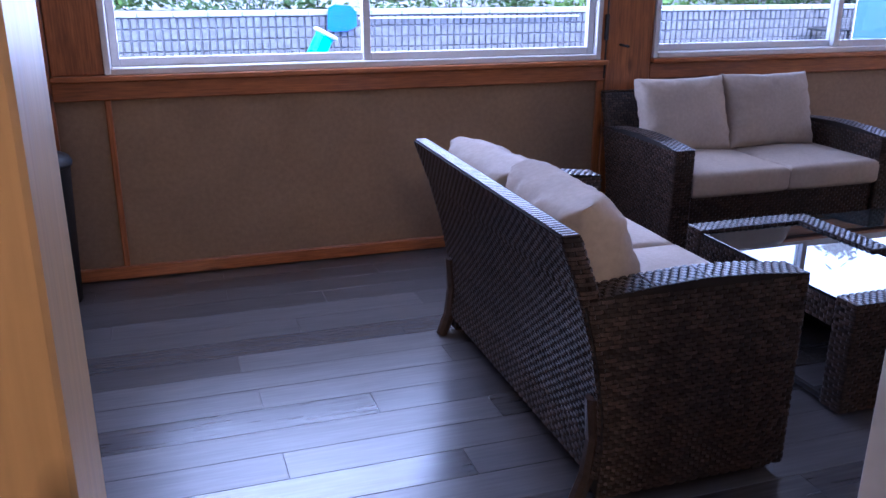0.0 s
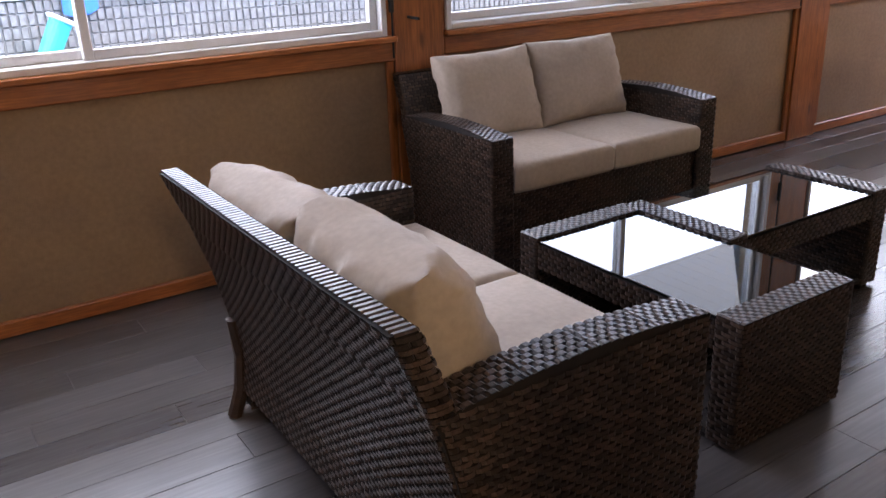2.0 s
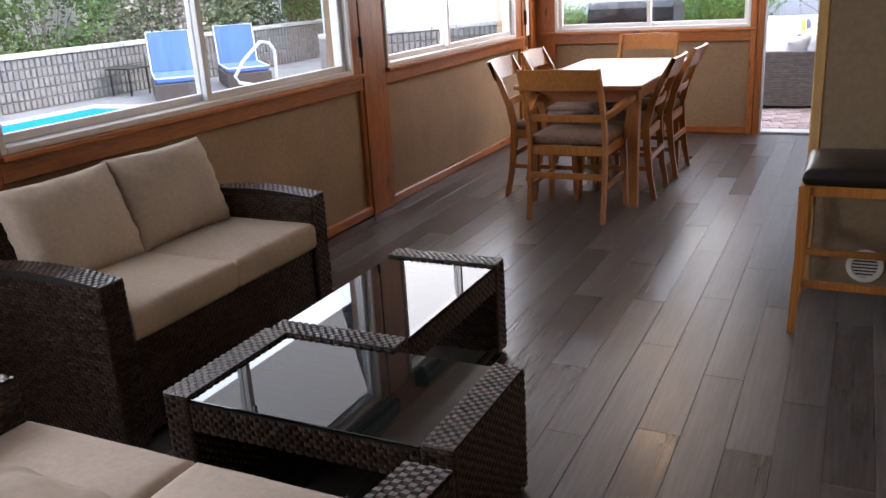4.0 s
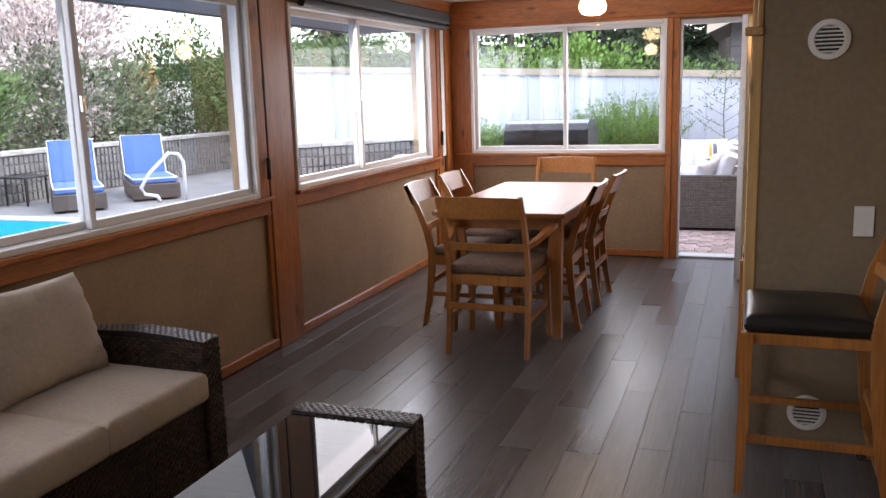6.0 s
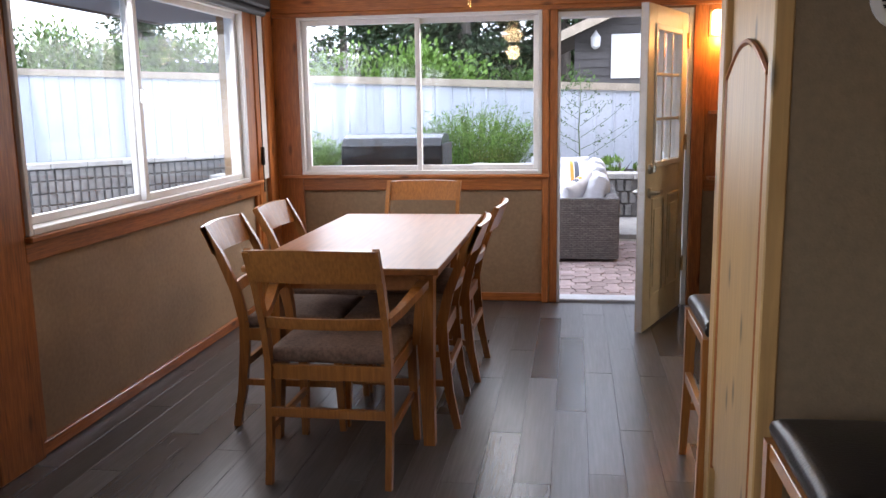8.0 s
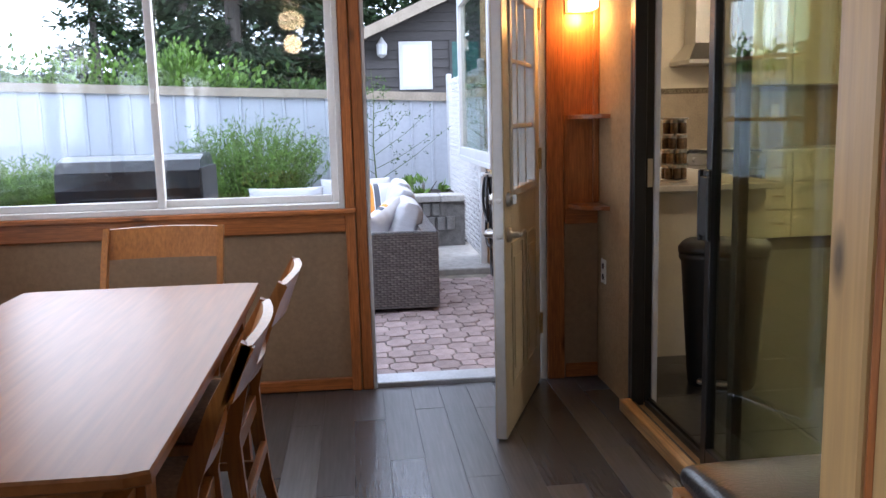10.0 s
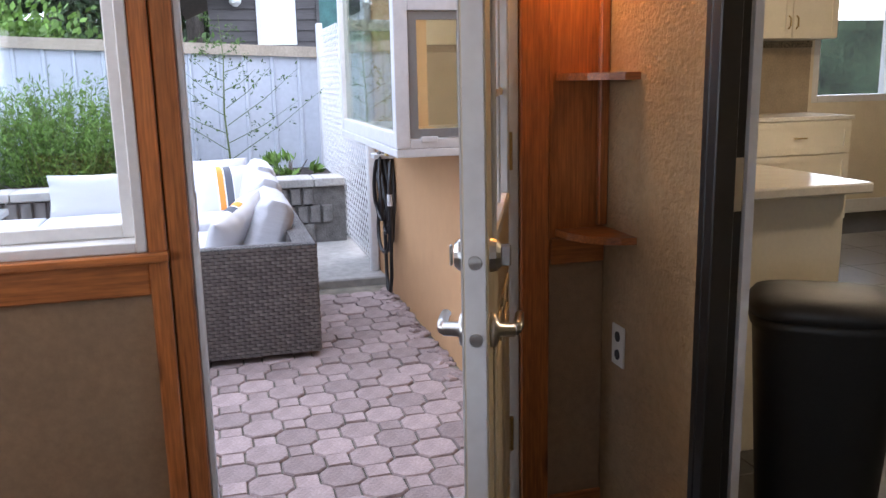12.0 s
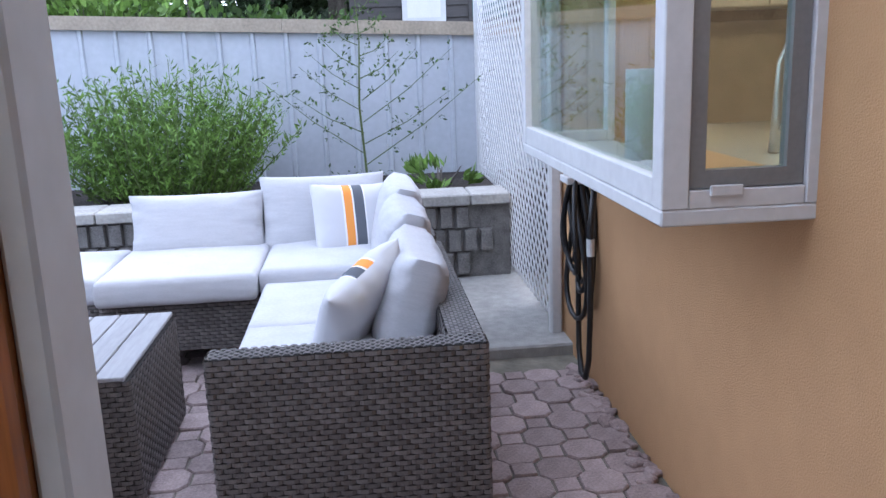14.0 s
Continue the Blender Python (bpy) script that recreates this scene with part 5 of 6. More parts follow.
bm = bmesh.new()
tube(bm, [(0, 0, 0), (0, 0, 0.12), (0, 0, 0.30), (0, -0.03, 0.37), (0, -0.09, 0.40), (0, -0.15, 0.37), (0, -0.17, 0.30)], 0.014, 10, [0.028, 0.022, 0.014, 0.013, 0.013, 0.013, 0.016])
part("spout", bm, steel, tap, smooth=True)
bm = bmesh.new()
tube(bm, [(-0.02, 0, 0.08), (-0.07, 0, 0.11), (-0.075, 0, 0.17)], 0.008, 8)
part("lever", bm, steel, tap, smooth=True)
tagged(part("sink_worktop", boxes((10.2, 0.72, 0.93, 12.1, 1.315, 0.968), r=0.004), quartz), "pale worktop behind the bay window", "worktop")
tagged(part("sink_cabinet", boxes((10.2, 0.75, 0.03, 12.1, 1.31, 0.929)), shaker), "white cabinet under the sink worktop", "cabinet")

# garden hose on its bracket and tap
hose_mat = mat("black_hose", (0.018, 0.018, 0.02), 0.4, var=0.2)
ho = thing("garden_hose", "coiled black garden hose hanging on the house wall", "hose", "", pose(0, OY + 0.005, 0))
for k, (cx, half, low) in enumerate(((11.70, 0.13, 0.27), (11.74, 0.16, 0.36), (11.68, 0.09, 0.33), (11.72, 0.19, 0.20), (11.77, 0.11, 0.45), (11.66, 0.15, 0.42))):
    bm = bmesh.new()
    top, y = 0.815 + 0.012 * (k % 3), 1.548 + 0.017 * k
    pts = []
    for i in range(25):
        a = i / 24 * math.tau
        pts.append((cx + half * math.sin(a) * (0.62 - 0.38 * math.cos(a)), y + 0.012 * math.sin(2 * a + k), (top + low) / 2 + (top - low) / 2 * math.cos(a)))
    tube(bm, pts, 0.0115, 8)
    part("loop", bm, hose_mat, ho, smooth=True)
bm = bmesh.new()
tube(bm, [(11.49, 1.585, 0.80), (11.49, 1.60, 0.66), (11.49, 1.60, 0.30), (11.51, 1.60, 0.08), (11.56, 1.60, -0.015), (11.63, 1.60, -0.02), (11.69, 1.595, 0.08), (11.72, 1.59, 0.35), (11.72, 1.59, 0.82)], 0.0125, 8)
part("hanging_loop", bm, hose_mat, ho, smooth=True)
bm = bmesh.new()
tube(bm, [(11.49, 1.60, 0.53), (11.49, 1.60, 0.60)], 0.016, 10)
part("sleeve", bm, white_paint, ho, "white plastic hose coupling")
part("bracket", boxes((11.63, 1.531, 0.80, 11.76, 1.66, 0.83), r=0.004), white_paint, ho)
tv = thing("outdoor_tap", "brass outdoor tap with hose connector", "tap", "", pose(0, OY + 0.005, 0))
bm = bmesh.new()
tube(bm, [(11.50, 1.531, 0.90), (11.50, 1.60, 0.90), (11.50, 1.61, 0.83)], 0.013, 8)
part("spout", bm, brass, tv)
bm = bmesh.new()
lathe(bm, [(0.035, 0), (0.035, 0.01)], c=(11.50, 1.60, 0.925), sides=8)
part("wheel", bm, brass, tv)

# split-faced block retaining walls
block_mat = mat("grey_split_block", (0.22, 0.21, 0.20), 0.95, var=0.25, scale=14, bump=0.8, bump_scale=60, rand=0.18)
cap_mat = mat("grey_cap_stone", (0.40, 0.385, 0.36), 0.9, var=0.15, scale=6, bump=0.4, bump_scale=90, rand=0.08)
bk = bmesh.new()
rnd = random.Random(4)
for rib in range(3):
    x0 = rib * 0.1 + 0.006
    w = 0.085
    ring0 = [(x0, 0, 0.003), (x0 + w, 0, 0.003), (x0 + w, 0, 0.147), (x0, 0, 0.147)]
    ring1 = [(x0 + 0.008, -0.03 - 0.010 * rnd.random(), 0.012), (x0 + w - 0.008, -0.03 - 0.012 * rnd.random(), 0.012), (x0 + w - 0.008, -0.028 - 0.012 * rnd.random(), 0.138), (x0 + 0.008, -0.03 - 0.012 * rnd.random(), 0.138)]
    loop_solid(bk, [ring0, ring1])
block_me = mesh_of("block", bk, block_mat)


def block_wall(name, p0, p1, z0, courses, label, pieces=True):
    """A retaining wall from p0 to p1 whose ribbed face looks to its right-hand side."""
    a, b = Vector((*p0, 0)), Vector((*p1, 0))
    L = (b - a).length
    ang_ = math.atan2(b.y - a.y, b.x - a.x)
    core = tagged(new(name), label, "retaining wall", kind="structure")
    core.matrix_world = Matrix.Translation((a.x, a.y, z0)) @ Matrix.Rotation(ang_, 4, "Z")
    part("core", boxes((0, 0.0, -0.05, L, 0.25, courses * 0.15)), block_mat, core)
    if pieces:
        for c in range(courses):
            x = -0.15 * (c % 2)
            while x < L - 0.05:
                if x >= 0 and x + 0.3 <= L + 0.01:
                    piece("block", block_me, core, pose(x, 0, c * 0.15))
                x += 0.3
    else:
        bm = bmesh.new()
        for c in range(courses):
            x = 0.0
            while x < L:
                d = 0.02 + 0.018 * rnd.random()
                vs = [(x + 0.006, 0, c * 0.15 + 0.004), (x + 0.09, 0, c * 0.15 + 0.004), (x + 0.09, 0, c * 0.15 + 0.146), (x + 0.006, 0, c * 0.15 + 0.146)]
                loop_solid(bm, [vs, [(vx + (0.01 if i in (0, 3) else -0.01), -d, vz + (0.01 if i < 2 else -0.01)) for i, (vx, _, vz) in enumerate(vs)]])
                x += 0.1
        part("ribbed_face", bm, block_mat, core, kind="stuff")
    k, x = 0, 0.0
    while x < L - 0.01:
        x2 = min(L, x + 0.45)
        part("cap_stone", boxes((x + 0.003, -0.06, courses * 0.15 + 0.001, x2 - 0.003, 0.27, courses * 0.15 + 0.07), r=0.008), cap_mat, core)
        x = x2
    return core


block_wall("wall_planter_east", (13.42, 7.2), (13.42, 1.55), -0.02, 3, "ribbed grey block planter wall with cap stones")
block_wall("wall_planter_north", (-12.0, 13.0), (20.0, 13.0), -0.10, 5, "long ribbed grey block retaining wall", pieces=False)
block_wall("wall_planter_mid", (12.2, 9.2), (14.9, 7.2), -0.10, 5, "ribbed grey block planter wall", pieces=False)
soil = mat("dark_soil", (0.045, 0.034, 0.026), 1.0, var=0.4, scale=6, bump=1.0, bump_scale=30)
setting("ground_planter", boxes((13.66, 1.0, -0.1, 14.88, 7.2, 0.44), (-12, 13.24, -0.1, 22, 20, 0.62)), soil, "dark planter soil")

# white ribbed metal fence with timber cap
fence_mat = mat("white_metal_sheet", (0.44, 0.47, 0.52), 0.42, var=0.05, scale=2.5, rand=0.02)
capf_mat = mat("tan_fence_cap", (0.36, 0.30, 0.23), 0.7, var=0.15, scale=5)
fe = thing("metal_fence", "white ribbed metal fence with tan timber cap", "fence")
FXX = 14.92


def fence_top(y):
    """The fence climbs with the garden."""
    return 1.58 + 0.045 * (y - 1.4)


y = -3.0
while y < 11.0:
    bm = bmesh.new()
    rings = []
    prof = []
    for k in range(4):
        yy = y + k * 0.25
        prof += [(yy, 0.0), (yy + 0.205, 0.0), (yy + 0.215, -0.022), (yy + 0.238, -0.022)]
    prof.append((y + 1.0, 0.0))
    va = [bm.verts.new((FXX + d, yy, -0.1)) for yy, d in prof]
    vb = [bm.verts.new((FXX + d, yy, fence_top(yy) - 0.10)) for yy, d in prof]
    for i in range(len(prof) - 1):
        bm.faces.new((va[i], va[i + 1], vb[i + 1], vb[i]))
    sh = part("sheet", bm, fence_mat, fe)
    y += 1.0
for y in np.arange(-3, 11, 2.0):
    bm = bmesh.new()
    loop_solid(bm, [[(FXX - 0.05, yy, fence_top(yy) - 0.10), (FXX + 0.05, yy, fence_top(yy) - 0.10), (FXX + 0.05, yy, fence_top(yy)), (FXX - 0.05, yy, fence_top(yy))] for yy in (y, y + 1.997)])
    part("cap", bm, capf_mat, fe)
    part("post", boxes((FXX + 0.03, y, -0.1, FXX + 0.11, y + 0.08, fence_top(y) - 0.101)), capf_mat, fe)

# white lattice by the house corner
la = thing("lattice_screen", "white diagonal garden lattice screen on posts", "lattice", "", pose(0, -0.07, 0))
bm = bmesh.new()
X0, X1, Z0, Z1 = 12.25, 14.75, 0.02, 1.72
for s in (1, -1):
    t = X0 - (Z1 - Z0)
    while t < X1 + (Z1 - Z0):
        pts = []
        for z in (Z0, Z1):
            pts.append([t + s * (z - Z0) if s > 0 else t + (Z1 - Z0) - (z - Z0), z])
        (xa, za), (xb, zb) = pts
        if xa > xb:
            (xa, za), (xb, zb) = (xb, zb), (xa, za)
        if xb > X0 and xa < X1:
            if xa < X0:
                za += (zb - za) * (X0 - xa) / (xb - xa)
                xa = X0
            if xb > X1:
                zb = za + (zb - za) * (X1 - xa) / (xb - xa)
                xb = X1
            d = 0.010
            yy = 1.60 + (0.006 if s > 0 else 0.0)
            off = d * 1.0
            vs = [(xa, yy, za - off), (xb, yy, zb - off), (xb, yy, zb + off), (xa, yy, za + off)]
            loop_solid(bm, [vs, [(a, b + 0.005, c) for a, b, c in vs]])
        t += 0.095
part("lath_grid", bm, white_paint, la, kind="stuff")
for x in (X0 - 0.03, X1):
    part("post", boxes((x, 1.57, -0.05, x + 0.06, 1.63, Z1 + 0.08), r=0.01), white_paint, la)

# ---- patio furniture ----
PX, PY = 0.03, -0.05
gw = dict(row=0.017, cell=0.050, h=0.005)


def wicker_block(name, label, x0, y0, z0, x1, y1, z1, category="sofa", skip=""):
    t = thing(name, label, category, "grey wicker patio set", pose((x0 + x1) / 2 + PX, (y0 + y1) / 2 + PY, z0))
    a, b, c = (x1 - x0) / 2, (y1 - y0) / 2, z1 - z0
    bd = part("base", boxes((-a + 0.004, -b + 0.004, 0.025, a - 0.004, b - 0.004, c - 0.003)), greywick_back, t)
    wv = Weave(**gw)
    woven_box(wv, -a, -b, 0.025, a, b, c, skip=skip)
    wv.done("weave", greywick_mat, bd)
    for sx in (-1, 1):
        for sy in (-1, 1):
            part("foot", boxes((sx * (a - 0.06) - 0.02, sy * (b - 0.06) - 0.02, 0, sx * (a - 0.06) + 0.02, sy * (b - 0.06) + 0.02, 0.025)), plastic_black, t)
    return t


def panel_on(t, x0, y0, z0, x1, y1, z1, name):
    o = t.matrix_world.translation
    q = (x0 + PX - o.x, y0 + PY - o.y, z0 - o.z, x1 + PX - o.x, y1 + PY - o.y, z1 - o.z)
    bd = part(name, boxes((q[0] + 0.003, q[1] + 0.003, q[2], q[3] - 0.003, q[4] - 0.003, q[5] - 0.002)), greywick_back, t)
    wv = Weave(**gw)
    woven_box(wv, *q)
    wv.done("weave", greywick_mat, bd)


P = PAVE
s1 = wicker_block("patio_sofa", "grey wicker patio sofa with pale cushions", 10.70, 2.27, P, 12.05, 2.99, P + 0.30)
panel_on(s1, 10.61, 2.155, P + 0.03, 10.70, 2.985, P + 0.575, "arm_panel")
panel_on(s1, 10.702, 2.158, P + 0.03, 12.05, 2.265, P + 0.575, "backrest")
s2 = wicker_block("patio_corner_seat", "grey wicker corner seat of the patio sofa", 12.06, 2.27, P + 0.10, 12.86, 3.00, P + 0.36)
panel_on(s2, 12.06, 2.18, P + 0.13, 12.95, 2.265, P + 0.60, "backrest")
panel_on(s2, 12.865, 2.27, P + 0.13, 12.95, 3.00, P + 0.60, "backrest")
s3 = wicker_block("armless_patio_sofa", "armless grey wicker patio seat", 12.06, 3.005, P + 0.10, 12.86, 3.73, P + 0.36)
panel_on(s3, 12.865, 3.005, P + 0.13, 12.95, 3.73, P + 0.60, "backrest")
s4 = wicker_block("patio_ottoman", "grey wicker ottoman with pale cushion", 12.15, 3.76, P + 0.10, 12.80, 4.49, P + 0.34, "ottoman")
for (x, y, z, w, d, h, lab) in ((11.05, 2.63, P + 0.365, 0.68, 0.70, 0.13, "near"), (11.72, 2.63, P + 0.365, 0.66, 0.70, 0.13, "mid"), (12.44, 2.64, P + 0.425, 0.80, 0.72, 0.13, "corner"),
                                (12.42, 3.365, P + 0.425, 0.86, 0.72, 0.13, "seat"), (12.46, 4.12, P + 0.405, 0.66, 0.74, 0.13, "ottoman")):
    c = new("seat_cushion", cushion_mesh("seat_cushion", w, d, h, grey_cloth, seed=w * 9, r=0.03, wrinkle=0.004))
    c.location = (x + PX, y + PY, z)
    tagged(c, "pale grey piped cushion on grey wicker", "cushion", "patio seat cushions")
back_cush = ((12.70, 3.37, 0.50, 0.70, 0.36, 0.15, 90, -16), (12.72, 2.72, 0.525, 0.66, 0.44, 0.15, 90, -14),
             (12.45, 2.35, 0.525, 0.60, 0.42, 0.15, 180, -14), (11.92, 2.36, 0.505, 0.60, 0.42, 0.16, 180, -16), (11.30, 2.355, 0.47, 0.62, 0.40, 0.17, 180, -18))
for k, (x, y, z, w, h, t, rz, lean) in enumerate(back_cush):
    c = new("back_cushion", pillow_mesh("back_cushion", w, h, t, grey_cloth, seed=11 + k, wrinkle=0.014, gusset=0.035))
    c.matrix_world = Matrix.Translation((x + PX, y + PY, z)) @ Matrix.Rotation(radians(-rz if rz == 90 else rz), 4, "Z") @ Matrix.Rotation(radians(lean), 4, "X")
    tagged(c, "plump pale grey back cushion with piping", "cushion", "patio back cushions")


def stripe_mat():
    m = mat("striped_pillow_cloth", (0.56, 0.56, 0.58), 0.9, var=0.05, bump=0.2, bump_scale=400)
    nt, l = m.node_tree.nodes, m.node_tree.links
    co, sep, ramp = nt.new("ShaderNodeTexCoord"), nt.new("ShaderNodeSeparateXYZ"), nt.new("ShaderNodeValToRGB")
    l.new(co.outputs["Object"], sep.inputs[0])
    mr = nt.new("ShaderNodeMapRange")
    mr.inputs["From Min"].default_value, mr.inputs["From Max"].default_value = -0.22, 0.22
    l.new(sep.outputs["X"], mr.inputs["Value"])
    l.new(mr.outputs["Result"], ramp.inputs[0])
    ramp.color_ramp.interpolation = "CONSTANT"
    els = ramp.color_ramp.elements
    g, o, d, w_ = (0.56, 0.56, 0.58, 1), (0.80, 0.30, 0.06, 1), (0.10, 0.11, 0.13, 1), (0.75, 0.75, 0.75, 1)
    els[0].position, els[0].color = 0.0, g
    els[1].position, els[1].color = 0.36, w_
    for pos, c in ((0.38, o), (0.48, w_), (0.50, d), (0.62, w_), (0.635, g)):
        e = els.new(pos)
        e.color = c
    front = nt.new("ShaderNodeMath")
    front.operation = "LESS_THAN"
    front.inputs[1].default_value = 0.004
    l.new(sep.outputs["Y"], front.inputs[0])
    faces = nt.new("ShaderNodeMix")
    faces.data_type = "RGBA"
    faces.inputs["A"].default_value = g
    l.new(front.outputs[0], faces.inputs["Factor"])
    l.new(ramp.outputs["Color"], faces.inputs["B"])
    l.new(faces.outputs["Result"], nt["Principled BSDF"].inputs["Base Color"])
    return m


stripe = stripe_mat()
white_cloth_tag = mat("white_tag_cloth", (0.75, 0.75, 0.75), 0.8, var=0.03)
for k, (x, y, z, rz, lean, rx) in enumerate(((12.52, 2.57, 0.52, -72, -22, 4), (11.14, 2.55, 0.475, 152, -28, 22))):
    c = new("throw_pillow", pillow_mesh("throw_pillow", 0.41, 0.41, 0.15, stripe, seed=31 + k, wrinkle=0.012))
    c.matrix_world = Matrix.Translation((x + PX, y + PY, z)) @ Matrix.Rotation(radians(rz), 4, "Z") @ Matrix.Rotation(radians(lean), 4, "X") @ Matrix.Rotation(radians(rx), 4, "Y")
    tagged(c, "pale throw pillow with orange and dark grey stripes", "pillow", "striped throw pillows")

# white care tag on the loose cushion
tagged(part("cushion_tag", boxes((12.50, 3.36, 0.345, 12.54, 3.43, 0.375), r=0.002), white_cloth_tag), "small white cloth tag on a patio cushion", "tag")

ot = thing("patio_table", "low grey wicker patio table with slatted top", "table", "grey wicker patio set", pose(11.25, 3.60, P))
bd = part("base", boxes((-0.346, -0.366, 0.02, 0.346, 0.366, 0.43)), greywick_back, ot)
wv = Weave(**gw)
woven_box(wv, -0.35, -0.37, 0.02, 0.35, 0.37, 0.435, skip="t")
wv.done("weave", greywick_mat, bd)
slat_mat = mat("grey_slat", (0.30, 0.30, 0.31), 0.6, var=0.12, scale=8, stretch=ALONG_X)
for k in range(7):
    yy = -0.36 + k * 0.103
    part("slat", boxes((-0.36, yy, 0.436, 0.36, yy + 0.097, 0.452), r=0.003), slat_mat, ot)

gr = thing("barbecue_grill", "black hooded gas barbecue on the patio", "grill", "", pose(10.45, 4.08, P))
part("cabinet", boxes((-0.26, -0.40, 0.06, 0.26, 0.40, 0.82), r=0.01), plastic_black, gr)
bm = bmesh.new()
prof = [(-0.28, 0.83), (-0.295, 0.98), (-0.275, 1.09), (-0.22, 1.155), (-0.10, 1.185), (0.12, 1.185), (0.22, 1.15), (0.27, 1.07), (0.28, 0.83)]
loop_solid(bm, [[(x, yy, z) for x, z in prof] for yy in (-0.44, -0.42, 0.42, 0.44)])
gloss_black = mat("black_enamel", (0.012, 0.013, 0.016), 0.18, var=0.1)
part("hood", bm, gloss_black, gr)
bm = bmesh.new()
tube(bm, [(-0.31, -0.34, 0.90), (-0.34, -0.32, 0.90), (-0.34, 0.32, 0.90), (-0.31, 0.34, 0.90)], 0.012, 8)
part("handle", bm, steel, gr)
part("end_cap", boxes((-0.29, -0.455, 0.83, 0.28, -0.441, 1.10)), plastic_black, gr)
for yy in (-0.62, 0.42):
    part("side_shelf", boxes((-0.22, yy, 0.80, 0.22, yy + 0.20, 0.83), r=0.005), steel, gr)
for sx in (-0.2, 0.2):
    for sy in (-0.34, 0.34):
        part("foot", boxes((sx - 0.02, sy - 0.02, 0, sx + 0.02, sy + 0.02, 0.06)), plastic_black, gr)

# ---- pool side ----
water = mat("pool_water", (0.005, 0.17, 0.44), 0.35, var=0.1, scale=1.5, bump=0.15, bump_scale=3, spec=0.0)
setting("water", boxes((-4, 7.6, -0.123, 10.0, 11.85, -0.086)), water, "blue pool water")
coping = setting("pool_coping", boxes((-4.2, 7.3, -0.099, 10.3, 7.6, -0.07), (-4.2, 11.85, -0.099, 10.3, 12.1, -0.07), (10.0, 7.6, -0.099, 10.3, 11.85, -0.07)), mat("white_coping", (0.36, 0.36, 0.37), 0.7, var=0.06), "white pool coping")
grass_mat = mat("lawn_grass", (0.075, 0.12, 0.03), 0.9, var=0.3, scale=4)
lawn = setting("lawn", boxes((-14, 12.12, -0.099, 2.9, 12.99, -0.092)), grass_mat, "strip of green lawn")
blue_cloth = mat("blue_lounger_cloth", (0.055, 0.12, 0.29), 0.85, var=0.08, scale=6, bump=0.2, bump_scale=300)
white_cloth = mat("white_piping", (0.75, 0.75, 0.75), 0.8, var=0.03)
lw_mat = mat("brown_lounger_wicker", (0.075, 0.058, 0.05), 0.7, var=0.3, scale=40, bump=0.5, bump_scale=120)


def lounger(m):
    """Faces -y, with a raised back."""
    lo = thing("sun_lounger", "brown wicker sun lounger with blue cushion", "lounger", "sun loungers", m)
    part("base", boxes((-0.36, -1.25, 0.03, 0.36, 0.10, 0.26), r=0.01), lw_mat, lo)
    part("seat_cushion", boxes((-0.33, -1.22, 0.261, 0.33, 0.06, 0.35), r=0.025), blue_cloth, lo)
    bm = bmesh.new()
    mm = Matrix.Translation((0, 0.06, 0.30)) @ Matrix.Rotation(radians(-22), 4, "X")
    rbox(bm, -0.33, -0.04, 0.02, 0.33, 0.04, 0.72, r=0.025, m=mm)
    bc = part("back_cushion", bm, blue_cloth, lo)
    bm = bmesh.new()
    tube(bm, [mm @ Vector(p) for p in ((-0.33, -0.035, 0.03), (-0.33, -0.035, 0.71), (0.33, -0.035, 0.71), (0.33, -0.035, 0.03))], 0.009, 6)
    part("piping", bm, white_cloth, bc)
    bm = bmesh.new()
    tube(bm, [(-0.33, -0.05, 0.345), (-0.33, -1.21, 0.345), (0.33, -1.21, 0.345), (0.33, -0.05, 0.345)], 0.009, 6)
    part("piping", bm, white_cloth, lo)
    bm = bmesh.new()
    rbox(bm, -0.34, 0.04, -0.10, 0.34, 0.09, 0.72, r=0.01, m=mm)
    part("backrest", bm, lw_mat, lo)
    return lo


lounger(pose(13.15, 11.65, -0.10, 0, 0, -44))
lounger(pose(11.80, 11.90, -0.10, 0, 0, -44))
bm = bmesh.new()
tube(bm, [(11.55, 9.95, -0.10), (11.55, 9.95, 0.50), (11.50, 10.0, 0.62), (11.40, 10.09, 0.64), (11.18, 10.30, 0.36), (11.08, 10.40, 0.14), (11.12, 10.37, 0.04), (11.25, 10.25, 0.0), (11.28, 10.22, -0.10)], 0.028, 8)
bmesh.ops.translate(bm, verts=bm.verts[:], vec=(0.82, 0.33, 0))
tagged(part("pool_rail", bm, white_paint, smooth=True), "white tubular pool hand rail on the deck", "rail")
sk = thing("pool_skimmer", "blue pool skimmer net on a white pole against the wall", "skimmer", "", pose(0.60, 0.2, 0))
bm = bmesh.new()
tube(bm, [(2.95, 12.70, 0.61), (6.40, 12.70, 0.60)], 0.014, 8)
part("pole", bm, white_paint, sk)
bm = bmesh.new()
ring = [(2.50, 0.47), (2.52, 0.76), (2.62, 0.80), (2.84, 0.78), (2.92, 0.70), (2.92, 0.50), (2.80, 0.44), (2.58, 0.43)]
loop_solid(bm, [[(x, yy, z) for x, z in ring] for yy in (12.68, 12.71)])
blue_plastic = mat("bright_blue_plastic", (0.02, 0.13, 0.55), 0.5, var=0.1)
part("net", bm, blue_plastic, sk)
tt = thing("pool_toy_tube", "teal pool toy cylinder with white ring on the deck", "pool toy", "", Matrix.Translation((2.80, 12.40, 0.10)) @ Matrix.Rotation(radians(28), 4, "Y"))
bm = bmesh.new()
lathe(bm, [(0.12, -0.16), (0.13, 0.38), (0.10, 0.381)], sides=20)
